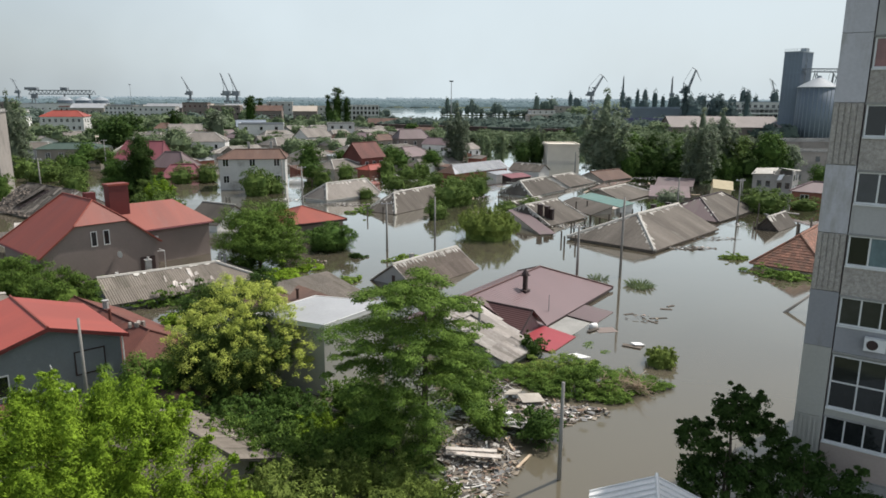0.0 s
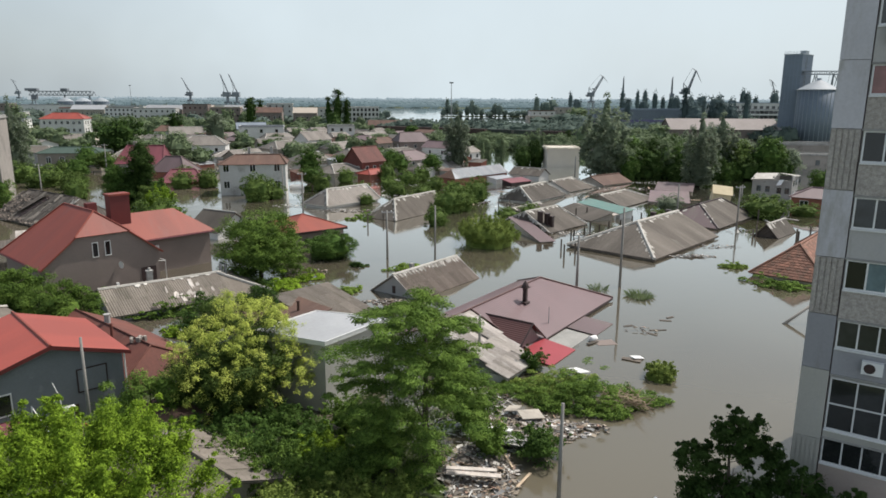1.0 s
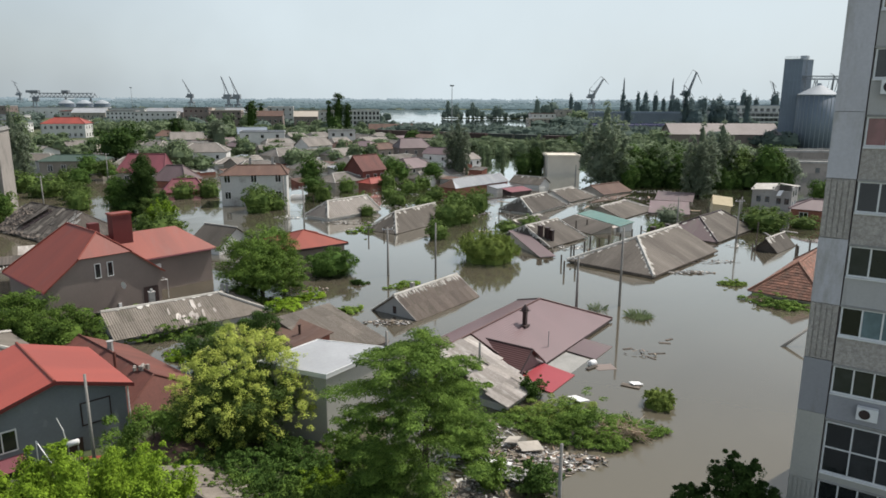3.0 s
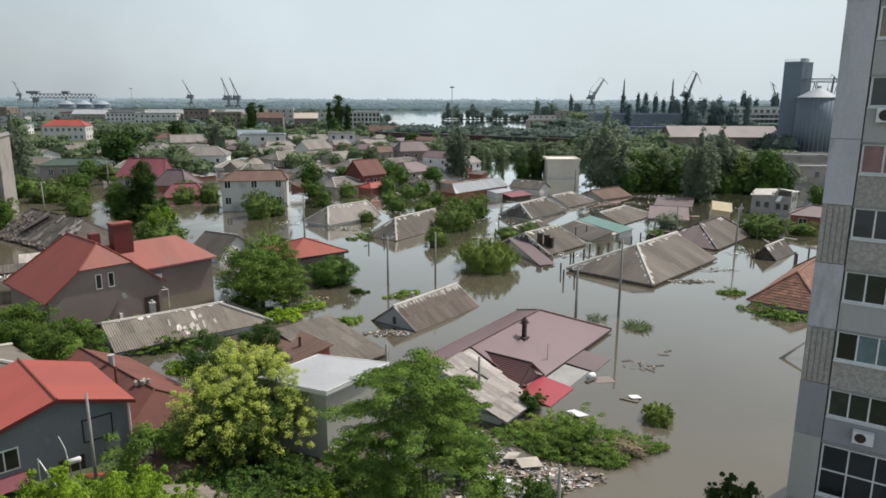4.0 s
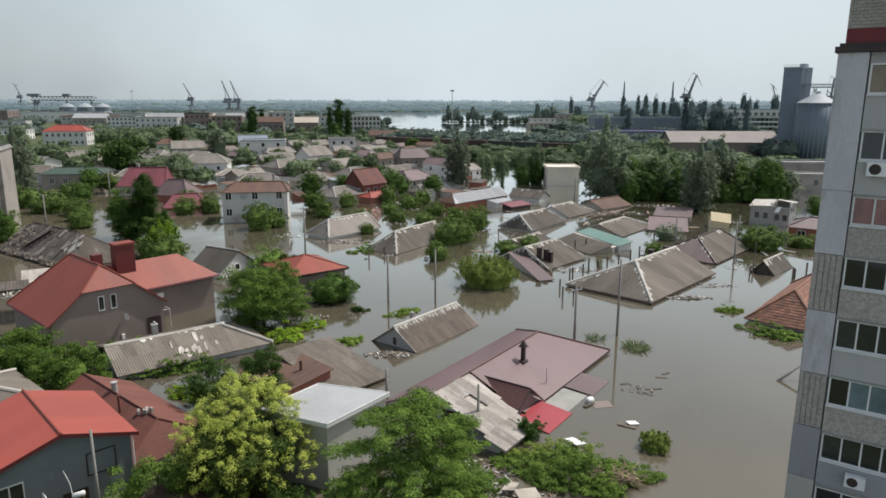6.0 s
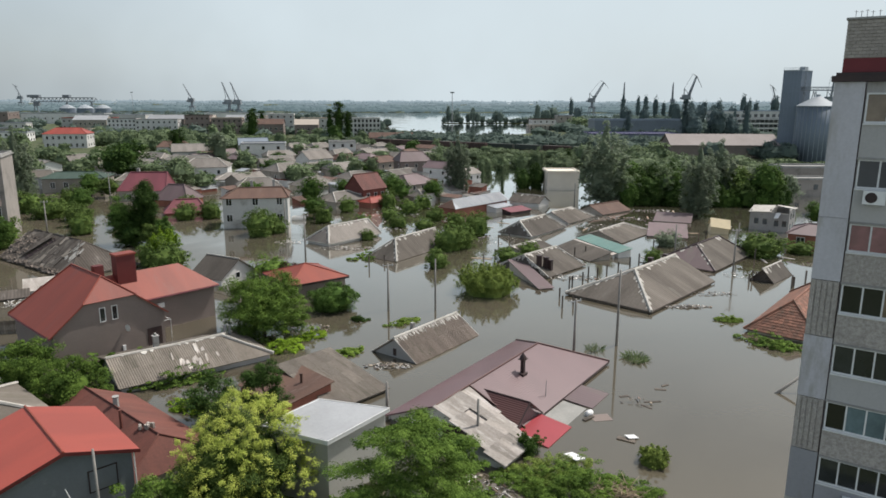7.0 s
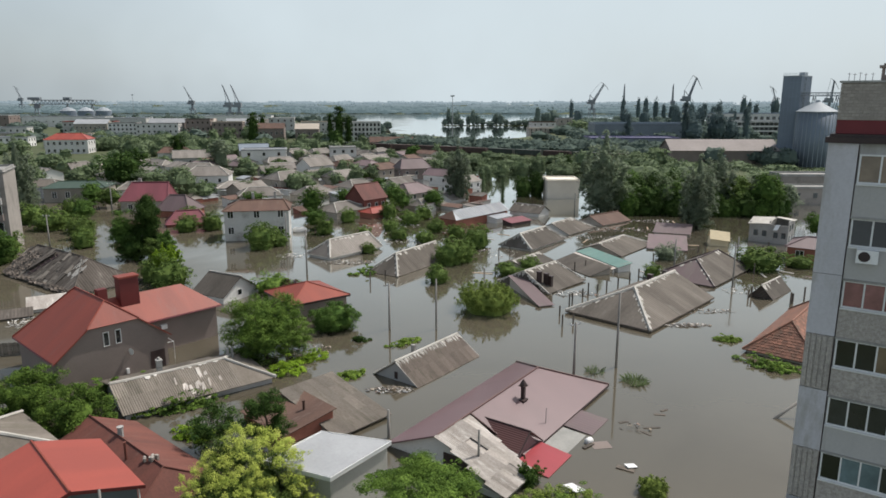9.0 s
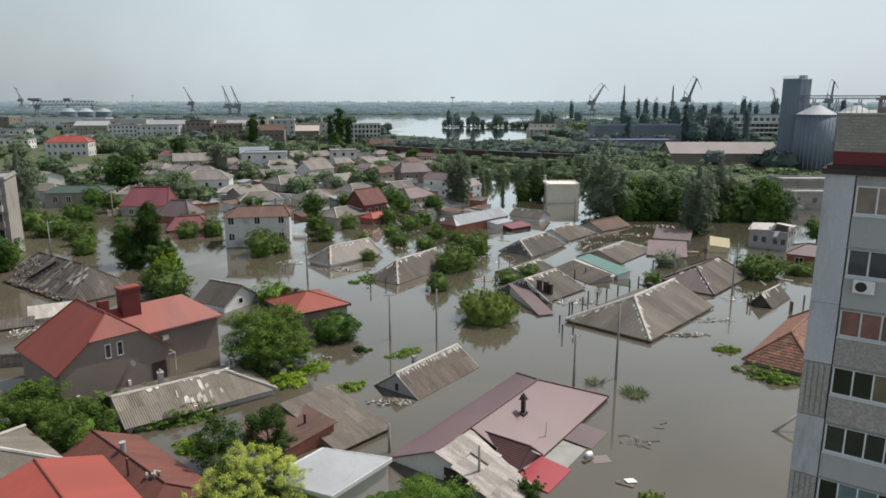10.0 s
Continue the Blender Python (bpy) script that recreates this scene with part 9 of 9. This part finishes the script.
for cx, cy, rx, ry, n, lab in ((41.4, 162.2, 6, 2, 60, "pale boards floating before the wooded bank"), (51.0, 161.5, 5, 2, 70, "heap of pale rubbish before the wooded bank"), (18.4, 142.0, 4, 2.5, 60, "pale rubbish between the drowned roofs"), (18.1, 98.3, 2.5, 1.5, 50, "pale boards beside the drowned roof"), (-10.1, 136.2, 6, 3, 90, "pale rubbish spread over the street"),
                              (4.1, 148.0, 5, 4, 80, "pale rubbish floating by the brick house"), (-28.2, 123.7, 3, 2, 60, "pale rubbish against the drowned house"), (-18.9, 118.1, 4, 1.2, 60, "pale rubbish along the drowned eaves"), (-12.2, 165.8, 6, 5, 70, "pale rubbish floating among shrubs"), (30.0, 141.0, 6, 3, 70, "pale rubbish between the sunken roofs"), (56.0, 124.0, 5, 3, 70, "pale rubbish heap by the cream hut"),
                              (-53.5, 84.3, 3.5, 2.5, 120, "broken white boards behind the red house"), (10.0, 126.0, 4, 4, 60, "pale rubbish floating between the roofs"), (-20.0, 70.0, 4.5, 3.0, 26, "pale scraps floating before the round tree"), (46.0, 100.0, 4, 2, 40, "scraps floating by the small shed"), (2.6, 36.2, 2.6, 2.0, 110, "pale plastic scraps in the rubbish drift")):
    rubbish("rubbish_drift", cx, cy, rx, ry, n, lab, 0.8, "trash_white")
rubbish("boom", 31.2, 83.6, 3.4, 0.5, 110, "dark line of drifted boards on the water", 1.0)


def plank(x, y, z, l, w, ang, mat, label, tilt=0.0, roll=0.0, th=0.05):
    m = Mesh()
    m.box(-l / 2, -w / 2, 0, l / 2, w / 2, th)
    ob = part("plank" if w < 0.5 else "loose_sheet", m, mat)
    ob.matrix_basis = pose(x, y, z, roll, tilt, ang)
    return tagged(ob, label, "plank" if w < 0.5 else "sheet", "floating boards")


plank(9.5, 44.7, 0.75, 1.5, 0.9, 120, "white_metal", "white panel stranded on the weed raft", 8, 6)
plank(3.6, 35.6, 0.42, 2.6, 1.5, 150, "panel_grey", "blue-grey tin sheet on the rubbish drift", 4, 3)
plank(2.9, 36.6, 0.5, 2.4, 0.5, 155, "white_metal", "white plastic panel on the rubbish drift", 5, 10)
plank(5.4, 38.6, 0.4, 1.5, 0.9, 20, "render_cream", "pale board on the rubbish drift", 6, 12)
plank(4.4, 39.4, 0.4, 1.4, 0.8, 70, "render_cream", "pale torn sheet on the rubbish drift", 10, -8)
plank(4.2, 31.7, 0.1, 1.9, 0.14, 62, "wood_pale", "pale broken plank in the shallow water", 6)
plank(3.6, 33.6, 0.1, 1.6, 0.12, 100, "wood_pale", "pale broken plank in the shallow water", 4)
plank(1.6, 31.4, 0.6, 2.8, 0.35, -4, "asbestos_pale", "grey slatted board on the mud bank", 2)
plank(1.5, 31.8, 0.66, 2.6, 0.3, -2, "asbestos_pale", "grey slatted board on the mud bank", 2)
plank(18.4, 55.5, -0.01, 1.5, 0.2, 5, "wood_grey", "dark wet plank floating on the flood")
plank(17.6, 54.5, -0.01, 1.0, 0.22, -50, "wood_grey", "dark wet plank floating on the flood")
plank(16.2, 56.6, -0.02, 0.9, 0.3, 20, "wood_grey", "grey wet board floating on the flood")
plank(19.9, 58.1, -0.01, 1.0, 0.3, -10, "wood_grey", "dark wet board floating on the flood")
plank(20.6, 59.0, 0.0, 0.8, 0.22, 30, "wood_grey", "dark wet board floating on the flood")
plank(14.3, 48.6, 0.03, 1.4, 0.5, -30, "wood_grey", "grey wet board floating on the flood")
plank(14.8, 48.9, 0.1, 0.9, 0.6, 20, "white_metal", "pale sheet floating on the flood", 8)
plank(13.2, 52.4, -0.03, 1.6, 1.2, 10, "render_brown", "pinkish sheet just under the surface")
plank(12.1, 52.2, 0.05, 1.2, 0.35, 40, "wood_grey", "dark wet board floating on the flood")


board_rng = random.Random(91)
for k in range(40):
    x, y = board_rng.uniform(2, 62), board_rng.uniform(100, 166)
    plank(x, y, -0.01, board_rng.uniform(1.2, 3.6), board_rng.uniform(0.12, 0.4), board_rng.uniform(0, 180), board_rng.choice(["wood_grey", "wood_grey", "wood_pale", "cap"]), "weathered board floating between the drowned houses", 0, 0, 0.08)


def barrel(x, y):
    m = Mesh()
    m.tube([(-0.35, 0, 0.12), (-0.3, 0, 0.12), (0, 0, 0.13), (0.3, 0, 0.12), (0.35, 0, 0.12)], [0.2, 0.25, 0.27, 0.25, 0.2], 12)
    ob = part("barrel", m, "white_metal", smooth=True)
    ob.matrix_basis = at(x, y, 0.03, 40)
    return tagged(ob, "pale plastic barrel floating on the flood", "barrel", "floating barrels")


tm = Mesh()
tm.tube([(-1.6, 0, 0.35), (-1.45, 0, 0.35), (-0.9, 0, 0.35), (0.9, 0, 0.35), (1.45, 0, 0.35), (1.6, 0, 0.35)], [0.15, 0.5, 0.7, 0.7, 0.5, 0.15], 14)
tank = part("storage_tank", tm, "white_metal", smooth=True)
tank.matrix_basis = at(-31.9, 147.4, 0.0, 12)
tagged(tank, "long white tank afloat beside the two-storey house", "tank")
for x, y in ((12.3, 52.9), (-18.0, 71.2)):
    barrel(x, y)

# sheds in the foreground
fg = house(-11.95, 29.75, -40, 7.6, 6.4, 1.3, 2.6, "asbestos", "brick_pale_joined", label="shed with a corrugated asbestos roof under the trees", base=-0.6, caps="asbestos", cap_w=0.14, group="foreground sheds", name="shed")
sh_slopes = roof_parts(7.6, 6.4, 1.3, 2.6, 0, 0)[0]
for s in sh_slopes:
    sheeted(fg, s, "asbestos", 5, 2, random.Random(6))
house(-15.6, 36.0, -39, 3.6, 3.0, 1.6, 2.0, "rust", "panel_beige", label="small beige shed under the trees", base=-0.4, caps=None, group="foreground sheds", name="shed")
# roof and ribs are whitened in colour, in place of sun in the tower's shadow
tin = house(7.9, 22.0, 75, 6.0, 5.2, 2.3, 3.4, "white_metal", "render_white", label="shed with a ribbed metal roof, whitened for sun, at the tower's foot", base=-0.6, caps="white_metal", cap_w=0.07, group="foreground sheds", name="shed")
rib = Mesh()
for side in (-1, 1):
    for k in range(15):
        x = -2.9 + k * 0.41
        rib.tube([(x, side * 2.6, 2.34), (x, 0, 3.44)], [0.03, 0.03], 4)
tagged(part("roof_ribs", rib, "white_metal", tin), kind="stuff")
dm = Mesh()
dm.tube([(0, 0, 0), (0.05, 0, 0.05), (0.08, 0, 0.16)], [0.34, 0.27, 0.04], 14)
dish = part("satellite_dish", dm, "white_metal", smooth=True)
dish.matrix_basis = pose(10.2, 22.6, 3.0, 40, 20, 60)
tagged(dish, "white satellite dish on a bracket beside the tree", "dish")
